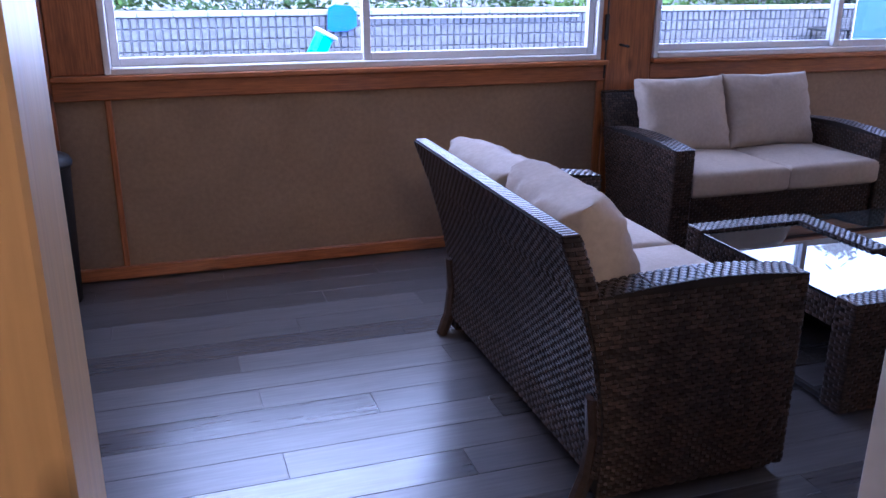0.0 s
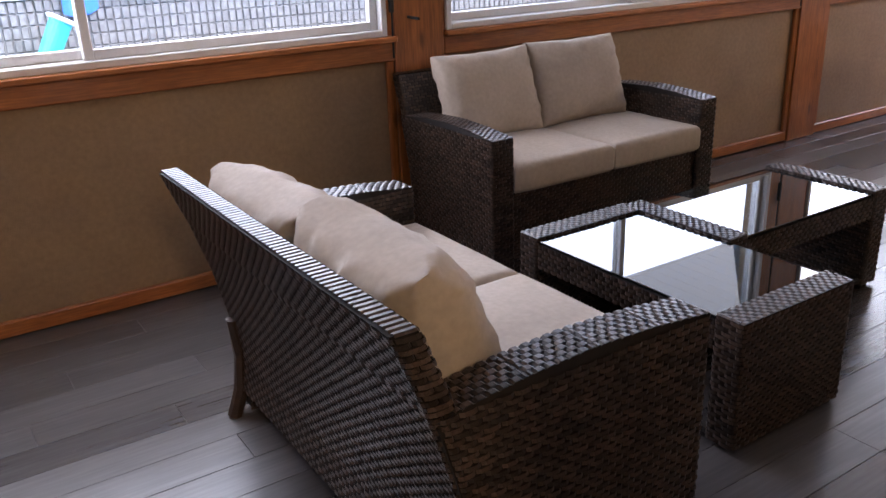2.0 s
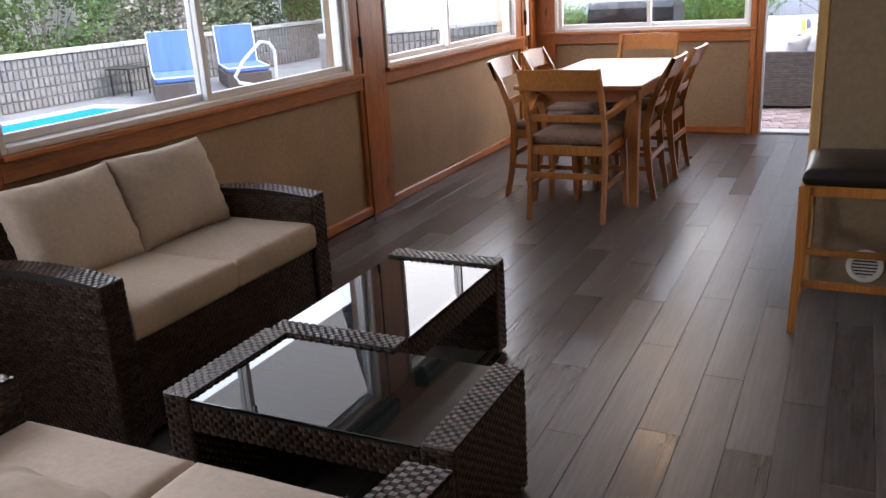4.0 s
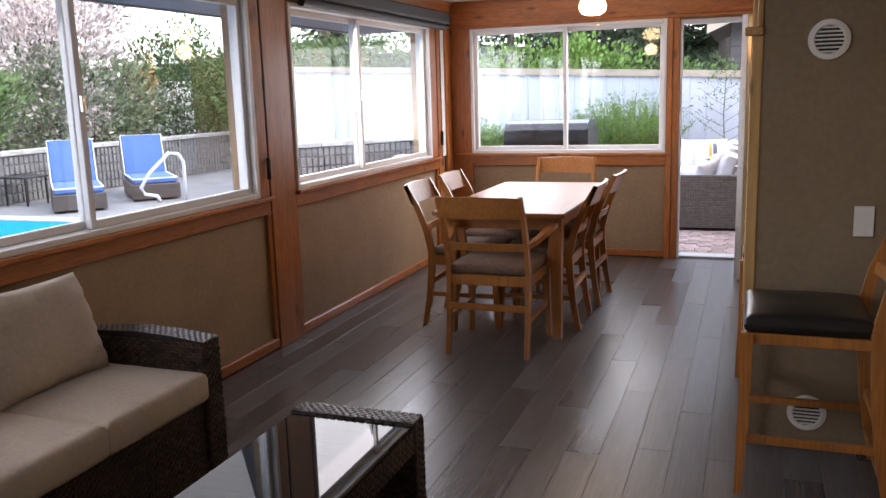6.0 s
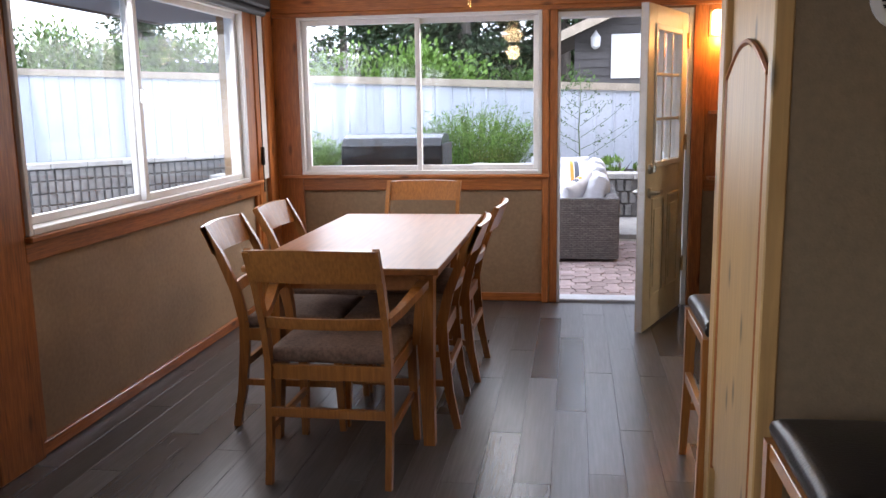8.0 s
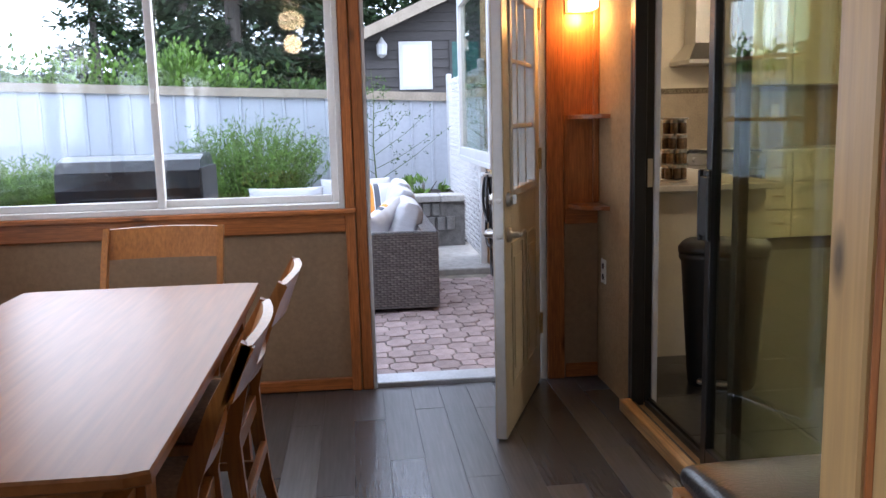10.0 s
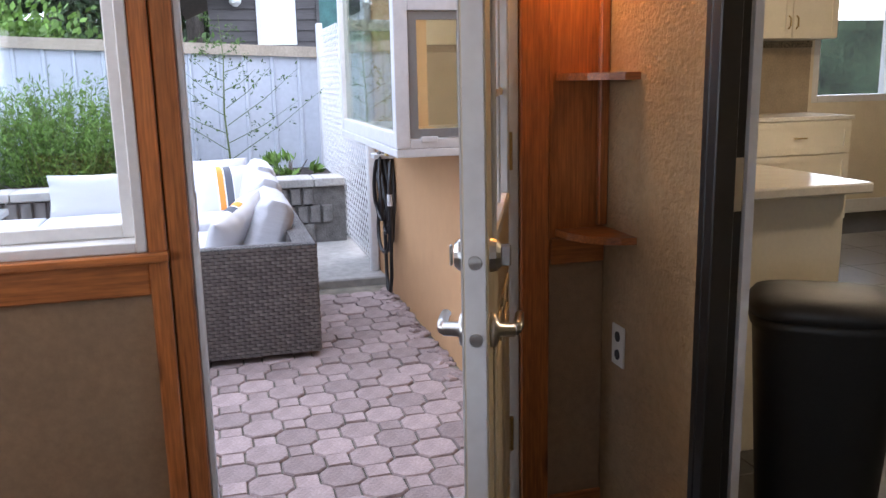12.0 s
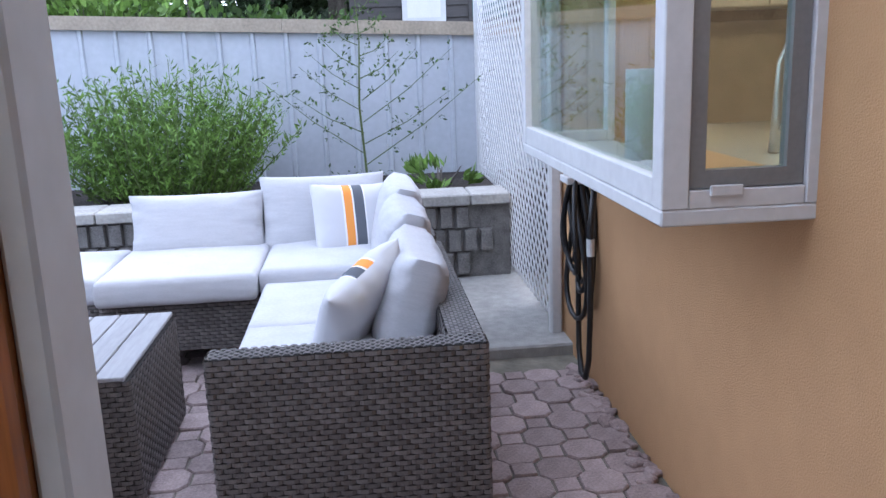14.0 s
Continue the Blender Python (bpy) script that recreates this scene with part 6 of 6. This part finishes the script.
part("body", bm, mat("teal_plastic", (0.02, 0.45, 0.50), 0.4, var=0.08), tt, smooth=False)
bm = bmesh.new()
tube(bm, [(0.15 * math.cos(a), 0.15 * math.sin(a), 0.39) for a in [k * math.tau / 16 for k in range(17)]], 0.028, 8)
part("ring", bm, white_paint, tt, smooth=True)
stbl = thing("side_table", "small dark metal side table by the loungers", "table", "", pose(11.55, 12.62, -0.10))
part("top", boxes((-0.25, -0.25, 0.42, 0.25, 0.25, 0.45), r=0.01), plastic_black, stbl)
for sx in (-0.2, 0.2):
    for sy in (-0.2, 0.2):
        part("leg", boxes((sx - 0.012, sy - 0.012, 0, sx + 0.012, sy + 0.012, 0.42)), plastic_black, stbl)

# ---- neighbour's shed ----
siding = mat("dark_shed_siding", (0.075, 0.068, 0.066), 0.8, var=0.15, scale=6, stretch=ALONG_Y)
shed = thing("neighbour_shed", "dark brown boarded shed behind the fence", "shed", "", pose(0, -0.2, 0))
SX = 20.0
bm = bmesh.new()


def gable(y):
    return 2.62 + 0.44 * (2.85 - y) if y < 2.85 else 2.62


part("body", boxes((SX + 0.05, -4.0, -0.1, SX + 4, 2.70, 2.5)), siding, shed)
z = 0.9
while z < 5.2:
    yl = 2.72 if z < 2.65 else 2.85 - (z - 2.62) / 0.44 - 0.2
    if yl > -3.8:
        bm = bmesh.new()
        vs = [(SX, z), (SX + 0.025, z + 0.165), (SX + 0.05, z + 0.165), (SX + 0.05, z)]
        loop_solid(bm, [[(x, yy, zz) for x, zz in vs] for yy in (-4.0, yl)])
        part("board", bm, siding, shed)
    z += 0.16
bm = bmesh.new()
prof = [(3.15, 2.45), (3.15, 2.62), (-4.0, 5.76), (-4.0, 5.55)]
loop_solid(bm, [[(x, yy, zz) for yy, zz in prof] for x in (SX - 0.45, SX + 4.2)])
part("roof", bm, mat("brown_shingle", (0.10, 0.075, 0.06), 0.9, var=0.3, scale=10), shed)
bm = bmesh.new()
prof = [(3.17, 2.42), (3.17, 2.60), (-4.0, 5.74), (-4.0, 5.52)]
loop_solid(bm, [[(x, yy, zz) for yy, zz in prof] for x in (SX - 0.49, SX - 0.455)])
part("barge_board", bm, capf_mat, shed)
wn_ = part("window", boxes((SX - 0.03, 1.43, 1.80, SX - 0.005, 2.02, 2.64), r=0.004), white_paint, shed)
part("blind", boxes((SX - 0.035, 1.50, 1.86, SX - 0.031, 1.95, 2.58)), vinyl, wn_)
teal_cloth = mat("green_curtain", (0.05, 0.14, 0.13), 0.8, var=0.2, scale=8)
w2 = part("window", boxes((SX - 0.03, 0.55, 1.80, SX - 0.005, 1.12, 2.66), r=0.004), siding, shed)
part("curtain", boxes((SX - 0.035, 0.60, 1.84, SX - 0.031, 1.07, 2.62)), teal_cloth, w2)
bm = bmesh.new()
lathe(bm, [(0.03, 0), (0.09, 0.05), (0.10, 0.22), (0.04, 0.30), (0.001, 0.36)], c=(SX - 0.14, 2.32, 2.36), sides=10)
part("lantern", bm, white_paint, shed)

# ---- plants ----
leaf_a = mat("bush_leaf", (0.13, 0.235, 0.042), 0.6, var=0.2, rand=0.45, island=True, spec=0.3)
leaf_b = mat("hedge_leaf", (0.06, 0.115, 0.024), 0.65, var=0.2, rand=0.5, island=True, spec=0.3)
leaf_c = mat("conifer_leaf", (0.028, 0.050, 0.020), 0.8, var=0.2, rand=0.5, island=True, spec=0.2)
leaf_d = mat("pink_willow_leaf", (0.55, 0.46, 0.42), 0.7, var=0.2, rand=0.5, island=True, spec=0.3)
leaf_e = mat("willow_green_leaf", (0.16, 0.20, 0.11), 0.7, var=0.2, rand=0.5, island=True, spec=0.3)
bark = mat("grey_bark", (0.13, 0.11, 0.095), 0.95, var=0.3, scale=10, stretch=ALONG_Z, bump=0.8, bump_scale=30)
stem_mat = mat("green_stem", (0.10, 0.14, 0.04), 0.7, var=0.2)


def leaves_mesh(name, centres, dirs, length, width, material, rng, droop=0.5):
    """Pointed leaf quads at centres; dirs give their set."""
    n = len(centres)
    d = dirs + rng.normal(0, droop, (n, 3))
    d /= np.linalg.norm(d, axis=1)[:, None] + 1e-9
    s = np.cross(d, rng.normal(0, 1, (n, 3)))
    s /= np.linalg.norm(s, axis=1)[:, None] + 1e-9
    L = length * rng.uniform(0.6, 1.3, (n, 1))
    Wd = width * rng.uniform(0.6, 1.3, (n, 1))
    v = np.stack([centres, centres + d * L * 0.45 + s * Wd * 0.5, centres + d * L, centres + d * L * 0.45 - s * Wd * 0.5], 1).reshape(-1, 3)
    f = np.arange(4 * n).reshape(-1, 4)
    me = bpy.data.meshes.new(name)
    me.from_pydata(v.tolist(), [], f.tolist())
    me.materials.append(material)
    return me


def blob_points(rng, n, c, r, shell=0.55):
    """Points in the outer part of an uneven ellipsoid, in clumps, with their outward ways."""
    k = max(6, n // 60)
    u = rng.normal(0, 1, (k, 3))
    u /= np.linalg.norm(u, axis=1)[:, None]
    rad = rng.uniform(shell, 1.05, (k, 1))
    cl = u * rad
    idx = rng.integers(0, k, n)
    p = cl[idx] + rng.normal(0, 0.13, (n, 3))
    w = p / (np.linalg.norm(p, axis=1)[:, None] + 1e-6)
    return np.array(c) + p * np.array(r), w


def shrub(name, label, c, r, n, length, width, material, seed, category="bush", upright=0.6, stems=10):
    rng = np.random.default_rng(seed)
    t = thing(name, label, category)
    p, w = blob_points(rng, n, c, r)
    keep = p[:, 2] > c[2] - r[2] * 0.95
    p, w = p[keep], w[keep] + np.array([0, 0, upright])
    ob = new("crown", leaves_mesh("crown", p, w, length, width, material, rng))
    ob.parent = t
    bm = bmesh.new()
    for k in range(stems):
        a = rng.uniform(0, math.tau)
        q = rng.uniform(0.2, 0.75)
        base = Vector((c[0] + 0.15 * r[0] * math.cos(a), c[1] + 0.15 * r[1] * math.sin(a), c[2] - r[2] * 1.02))
        tip = Vector((c[0] + q * r[0] * math.cos(a), c[1] + q * r[1] * math.sin(a), c[2] + r[2] * rng.uniform(0.1, 0.7)))
        tube(bm, [base, base.lerp(tip, 0.5) + Vector((0, 0, 0.08 * r[2])), tip], 0.01, 5, [0.012, 0.008, 0.003])
    part("branch", bm, bark, t)
    return t


def spiky_bush(name, label, c, r, n_stems, seed, h):
    """Many thin upright shoots set with narrow leaves."""
    rng = np.random.default_rng(seed)
    t = thing(name, label, "bush")
    cs, ds = [], []
    bm = bmesh.new()
    for k in range(n_stems):
        a, q = rng.uniform(0, math.tau), math.sqrt(rng.uniform(0, 1))
        base = np.array([c[0] + 0.6 * r[0] * q * math.cos(a), c[1] + 0.6 * r[1] * q * math.sin(a), c[2]])
        hh = h * rng.uniform(0.55, 1.0) * (1 - 0.35 * q * q)
        tip = np.array([c[0] + 1.05 * r[0] * q * math.cos(a) + rng.normal(0, 0.05), c[1] + 1.05 * r[1] * q * math.sin(a) + rng.normal(0, 0.05), c[2] + hh])
        if k % 4 == 0:
            tube(bm, [base, (base + tip) / 2 + rng.normal(0, 0.02, 3), tip], 0.004, 4, [0.006, 0.004, 0.002])
        m = 34
        tt_ = rng.uniform(0.05, 1.0, m)
        pts = base + (tip - base) * tt_[:, None] + rng.normal(0, 0.012, (m, 3))
        cs.append(pts)
        dd = rng.normal(0, 1, (m, 3))
        dd[:, 2] = np.abs(dd[:, 2]) * 0.6 + 0.45
        ds.append(dd)
    ob = new("crown", leaves_mesh("crown", np.concatenate(cs), np.concatenate(ds), 0.062, 0.013, leaf_a, rng, 0.2))
    ob.parent = t
    part("branch", bm, stem_mat, t)
    return t


spiky_bush("tarragon_bush", "feathery bright green bush in the planter", (14.2, 3.78, 0.44), (0.42, 0.85, 1), 420, 5, 0.98)
spiky_bush("tarragon_bush", "low feathery green bush in the planter", (14.2, 6.15, 0.44), (0.40, 0.55, 1), 240, 6, 0.62)


def airy_weed():
    """A tall branching weed with sparse leaves."""
    rng = np.random.default_rng(9)
    t = thing("tall_weed", "tall sparse branching weed in the planter", "plant")
    bm = bmesh.new()
    cs, ds = [], []
    base, top = Vector((14.45, 2.42, 0.44)), Vector((14.42, 2.45, 1.85))
    tube(bm, [base, base.lerp(top, 0.4) + Vector((0, 0.02, 0)), base.lerp(top, 0.75) - Vector((0, 0.015, 0)), top], 0.006, 5, [0.010, 0.008, 0.005, 0.002])
    for k in range(16):
        f = 0.10 + 0.055 * k
        p = base.lerp(top, f)
        s = 1 if k % 2 else -1
        ln = (0.72 if k < 5 else 0.5) * (1.15 - f) * rng.uniform(0.8, 1.2)
        q = p + Vector((rng.uniform(-0.15, 0.15), s * ln, ln * rng.uniform(0.45, 0.9)))
        mid = p.lerp(q, 0.5) + Vector((0, 0, -0.03))
        tube(bm, [p, mid, q], 0.003, 4, [0.004, 0.003, 0.0012])
        for i in range(14):
            e = rng.uniform(0.2, 1.0)
            b = p.lerp(mid, e * 2) if e < 0.5 else mid.lerp(q, e * 2 - 1)
            twig = b + Vector(rng.normal(0, 0.03, 3))
            for _ in range(3):
                cs.append(np.array(twig) + rng.normal(0, 0.008, 3))
                ds.append(rng.normal(0, 1, 3))
    for i in range(60):
        cs.append(np.array(base) + rng.normal(0, 1, 3) * (0.08, 0.12, 0.03) + (0, 0, 0.06))
        ds.append(rng.normal(0, 1, 3))
    part("stalk", bm, stem_mat, t)
    ob = new("foliage", leaves_mesh("foliage", np.array(cs), np.array(ds), 0.035, 0.016, leaf_b, rng))
    ob.parent = t


airy_weed()
shrub("planter_weed", "small leafy weed in the planter corner", (13.95, 1.95, 0.53), (0.18, 0.25, 0.12), 160, 0.09, 0.035, leaf_a, 12, "plant", 1.0, 4)

# hedges and trees beyond the fence and wall
for k, (x, y, z, rx, ry, rz, n, mt) in enumerate((
        (17.2, 9.0, 1.75, 1.0, 2.2, 1.0, 5200, leaf_b), (17.4, 6.0, 1.45, 1.0, 2.0, 0.85, 5200, leaf_a), (17.8, 3.8, 1.4, 0.9, 1.3, 0.62, 3000, leaf_b),
        (17.6, 12.0, 1.8, 1.0, 2.2, 1.0, 4500, leaf_b), (16.9, 4.9, 1.4, 0.6, 0.7, 0.85, 1800, leaf_a))):
    shrub("hedge", "dense green hedge behind the metal fence", (x, y, z), (rx, ry, rz), n, 0.10, 0.06, mt, 40 + k, "hedge")
for k, (x, y, z, rx, ry, rz, n, mt, lab) in enumerate((
        (14.3, 14.5, 2.1, 2.0, 1.2, 1.7, 9000, leaf_d, "pink and white dappled willow shrub"), (14.6, 14.1, 1.3, 1.9, 0.9, 1.2, 7000, leaf_e, "grey-green lower growth of the dappled willow"),
        (17.6, 14.0, 1.6, 1.6, 1.0, 1.5, 6500, leaf_b, "dense vine covered green hedge"), (20.2, 13.6, 1.6, 1.8, 0.9, 1.5, 5200, leaf_a, "dense vine covered green hedge"),
        (11.2, 14.0, 1.3, 1.5, 0.8, 0.95, 4200, leaf_b, "leafy green shrub above the block wall"), (8.2, 14.0, 1.0, 1.5, 0.7, 0.7, 3000, leaf_a, "leafy green shrub above the block wall"),
        (5.4, 14.0, 0.9, 1.7, 0.7, 0.55, 2200, leaf_b, "low green shrub above the block wall"), (2.2, 14.0, 0.85, 1.6, 0.6, 0.5, 2200, leaf_b, "low green shrub above the block wall"),
        (-1.0, 14.0, 0.9, 1.8, 0.7, 0.6, 2200, leaf_a, "low green shrub above the block wall"), (-4.6, 14.0, 0.9, 1.8, 0.7, 0.6, 2200, leaf_b, "low green shrub above the block wall"))):
    shrub("shrub", lab, (x, y, z), (rx, ry, rz), n, 0.12, 0.055, mt, 60 + k)
sb_mat = mat("pale_board_fence", (0.45, 0.44, 0.42), 0.8, var=0.12, scale=4, stretch=ALONG_Z, rand=0.1)
bf = thing("board_fence", "pale board fence behind the shrubs", "fence")
for k in range(80):
    part("board", boxes((-12 + k * 0.4, 15.6, 0.5, -12 + k * 0.4 + 0.39, 15.63, 1.9)), sb_mat, bf)


def conifer(x, y, h, r, n, seed, bare=0.2):
    rng = np.random.default_rng(seed)
    t = thing("conifer_tree", "tall dark conifer tree with drooping branches", "tree", "far conifers", pose(x, y, -0.1))
    bm = bmesh.new()
    tube(bm, [(0, 0, 0), (0.05, 0, h * 0.5), (0, 0, h)], 0.2, 8, [0.24, 0.15, 0.02])
    cs, ds = [], []
    for k in range(int(h * 8)):
        f = bare + (1 - bare) * rng.uniform(0, 1)
        z = h * f
        ln = r * (1.08 - f) * rng.uniform(0.5, 1.25)
        a = rng.uniform(0, math.tau)
        d = np.array([math.cos(a), math.sin(a), 0.12])
        m = max(6, int(n / (h * 8)))
        e = rng.uniform(0.1, 1.0, m)
        p = np.array([0, 0, z]) + d * ln * e[:, None]
        p[:, 2] -= 0.28 * ln * e ** 2
        p += rng.normal(0, 0.16, (m, 3)) * (0.35 + e[:, None])
        cs.append(p)
        ds.append(np.tile(d + (0, 0, -0.5), (m, 1)))
        if k % 3 == 0:
            tube(bm, [(0, 0, z), tuple(np.array([0, 0, z]) + d * ln * 0.5), tuple(np.array([0, 0, z - 0.25 * ln]) + d * ln)], 0.02, 4, [0.03, 0.02, 0.006])
    part("trunk", bm, bark, t)
    ob = new("crown", leaves_mesh("crown", np.concatenate(cs), np.concatenate(ds), 0.26, 0.085, leaf_c, rng, 0.5))
    ob.parent = t
    return t


for k, (x, y, h, r, n) in enumerate(((24, 5.2, 9.5, 2.8, 15000), (26, 2.8, 10.5, 2.6, 14000), (29, 0.2, 12, 2.8, 11000), (36, 20, 9, 3.2, 8000), (30, 7.4, 9.0, 3.0, 12000), (34, 11.0, 7.5, 2.8, 8000), (27, 4.2, 11.5, 2.6, 12000),
                                    (17.5, 17.5, 6.5, 2.6, 8000), (10, 21, 7.5, 3.0, 8000), (24, -3.5, 11, 2.8, 6000), (30, 17, 8, 3, 6000))):
    conifer(x, y, h, r, n, 80 + k)
setting("backdrop", boxes((40, -30, -0.1, 41, 45, 3.4), (-40, 40, -0.1, 41, 41, 3.2)), mat("far_green", (0.04, 0.06, 0.03), 1.0, var=0.5, scale=0.6, bump=1.0, bump_scale=3), "far band of trees")

# ---- patio pavers: octagons with squares between ----
paver_mat = mat("pink_grey_paver", (0.37, 0.285, 0.27), 0.92, var=0.18, scale=10, bump=0.5, bump_scale=110, rand=0.22)
PP, SQ = 0.124, 0.044


def paver_mesh(kind):
    bm = bmesh.new()
    if kind == "oct":
        a, c = PP - SQ - 0.004, SQ - 0.002
        ring = [(-a, -c), (-c, -a), (c, -a), (a, -c), (a, c), (c, a), (-c, a), (-a, c)]
    else:
        a = SQ - 0.003
        ring = [(-a, -a), (a, -a), (a, a), (-a, a)]
    loop_solid(bm, [[(x * k, y * k, z) for x, y in ring] for k, z in ((1, -0.05), (1, -0.006), (0.95, 0.0))])
    return bm


oct_me = mesh_of("paver", paver_mesh("oct"), paver_mat)
sq_me = mesh_of("paver", paver_mesh("sq"), paver_mat)
pav = tagged(new("pavement"), "pinkish grey interlocking octagon pavers", kind="structure")
rp = random.Random(8)
near, rest = 0, bmesh.new()
for i in range(0, 33):
    for j in range(0, 32):
        x, y = E + 0.24 + i * PP, 1.575 + j * PP
        if x > 11.82 and y < 2.7 or x > 12.9:
            continue
        o = (i + j) % 2 == 0
        m = pose(x, y, PAVE + rp.uniform(-0.006, 0.004), rp.uniform(-1.2, 1.2), rp.uniform(-1.2, 1.2), rp.uniform(-2, 2))
        if y < 2.95 and x < 11.9 and near < 300:
            piece("paver", oct_me if o else sq_me, pav, m)
            near += 1
        else:
            t_ = paver_mesh("oct" if o else "sq")
            vm = {v: rest.verts.new(m @ v.co) for v in t_.verts}
            for f in t_.faces:
                rest.faces.new([vm[v] for v in f.verts])
            t_.free()
paver_far = mat("pink_grey_paver_far", (0.37, 0.285, 0.27), 0.92, var=0.18, scale=10, bump=0.5, bump_scale=110, rand=0.22, island=True)
part("pavers", rest, paver_far, pav, kind="stuff")
rub = np.random.default_rng(3)
bm = bmesh.new()
for k in range(110):
    x, s = rub.uniform(E + 0.2, 11.85), rub.uniform(0.012, 0.035)
    y = 1.505 + abs(rub.normal(0, 0.035))
    rbox(bm, -s, -s * 0.8, -s * 0.4, s, s * 0.8, s * 0.4, r=s * 0.25, m=pose(x, y, PAVE - 0.004, rub.uniform(-20, 20), rub.uniform(-20, 20), rub.uniform(0, 90)))
tagged(part("edge_rubble", bm, paver_far, kind="stuff"), "broken paver bits along the house wall", "rubble")

# ---- floor planks ----
PW, PL = 0.135, 1.20
pk = bmesh.new()
rbox(pk, 0, 0.0008, -0.004, PL - 0.0016, PW - 0.0008, 0.0, r=0.0007)
plank_me = mesh_of("plank", pk, plank_mat)
rf = random.Random(21)
y, shift = 2.310 - 7 * PW, 0.3
while y < N:
    shift = (shift + rf.uniform(0.28, 0.72)) % 1.0
    x = W - PL + shift * PL
    while x < E:
        tilt = (rf.uniform(-0.16, 0.16), rf.uniform(-0.02, 0.02), 0)
        if x >= W - 0.05 and x + PL <= E + 0.01 and y + PW <= N + 0.02:
            piece("plank", plank_me, floor_ob, pose(x, y, 0, *tilt))
        else:
            xa, xb = max(x, W - 0.1), min(x + PL, E + 0.015)
            if xb - xa > 0.03:
                pb = boxes((0, 0.0008, -0.004, xb - xa - 0.0016, min(PW - 0.0008, N + 0.01 - y), 0.0), r=0.0007)
                piece("plank", mesh_of("plank", pb, plank_mat), floor_ob, pose(xa, y, 0, *tilt))
        x += PL
    y += PW

# ---- kitchen floor tiles ----
tile_dark = mat("dark_tile", (0.062, 0.060, 0.056), 0.3, var=0.2, scale=3, rand=0.12)
tb_ = bmesh.new()
rbox(tb_, 0.002, 0.002, -0.004, 0.458, 0.458, 0.0, r=0.0012)
tile_me = mesh_of("tile", tb_, tile_dark)
for i in range(13):
    for j in range(9):
        piece("tile", tile_me, kitchen_floor, pose(5.95 + i * 0.46, 0.94 - j * 0.46, 0.0315))
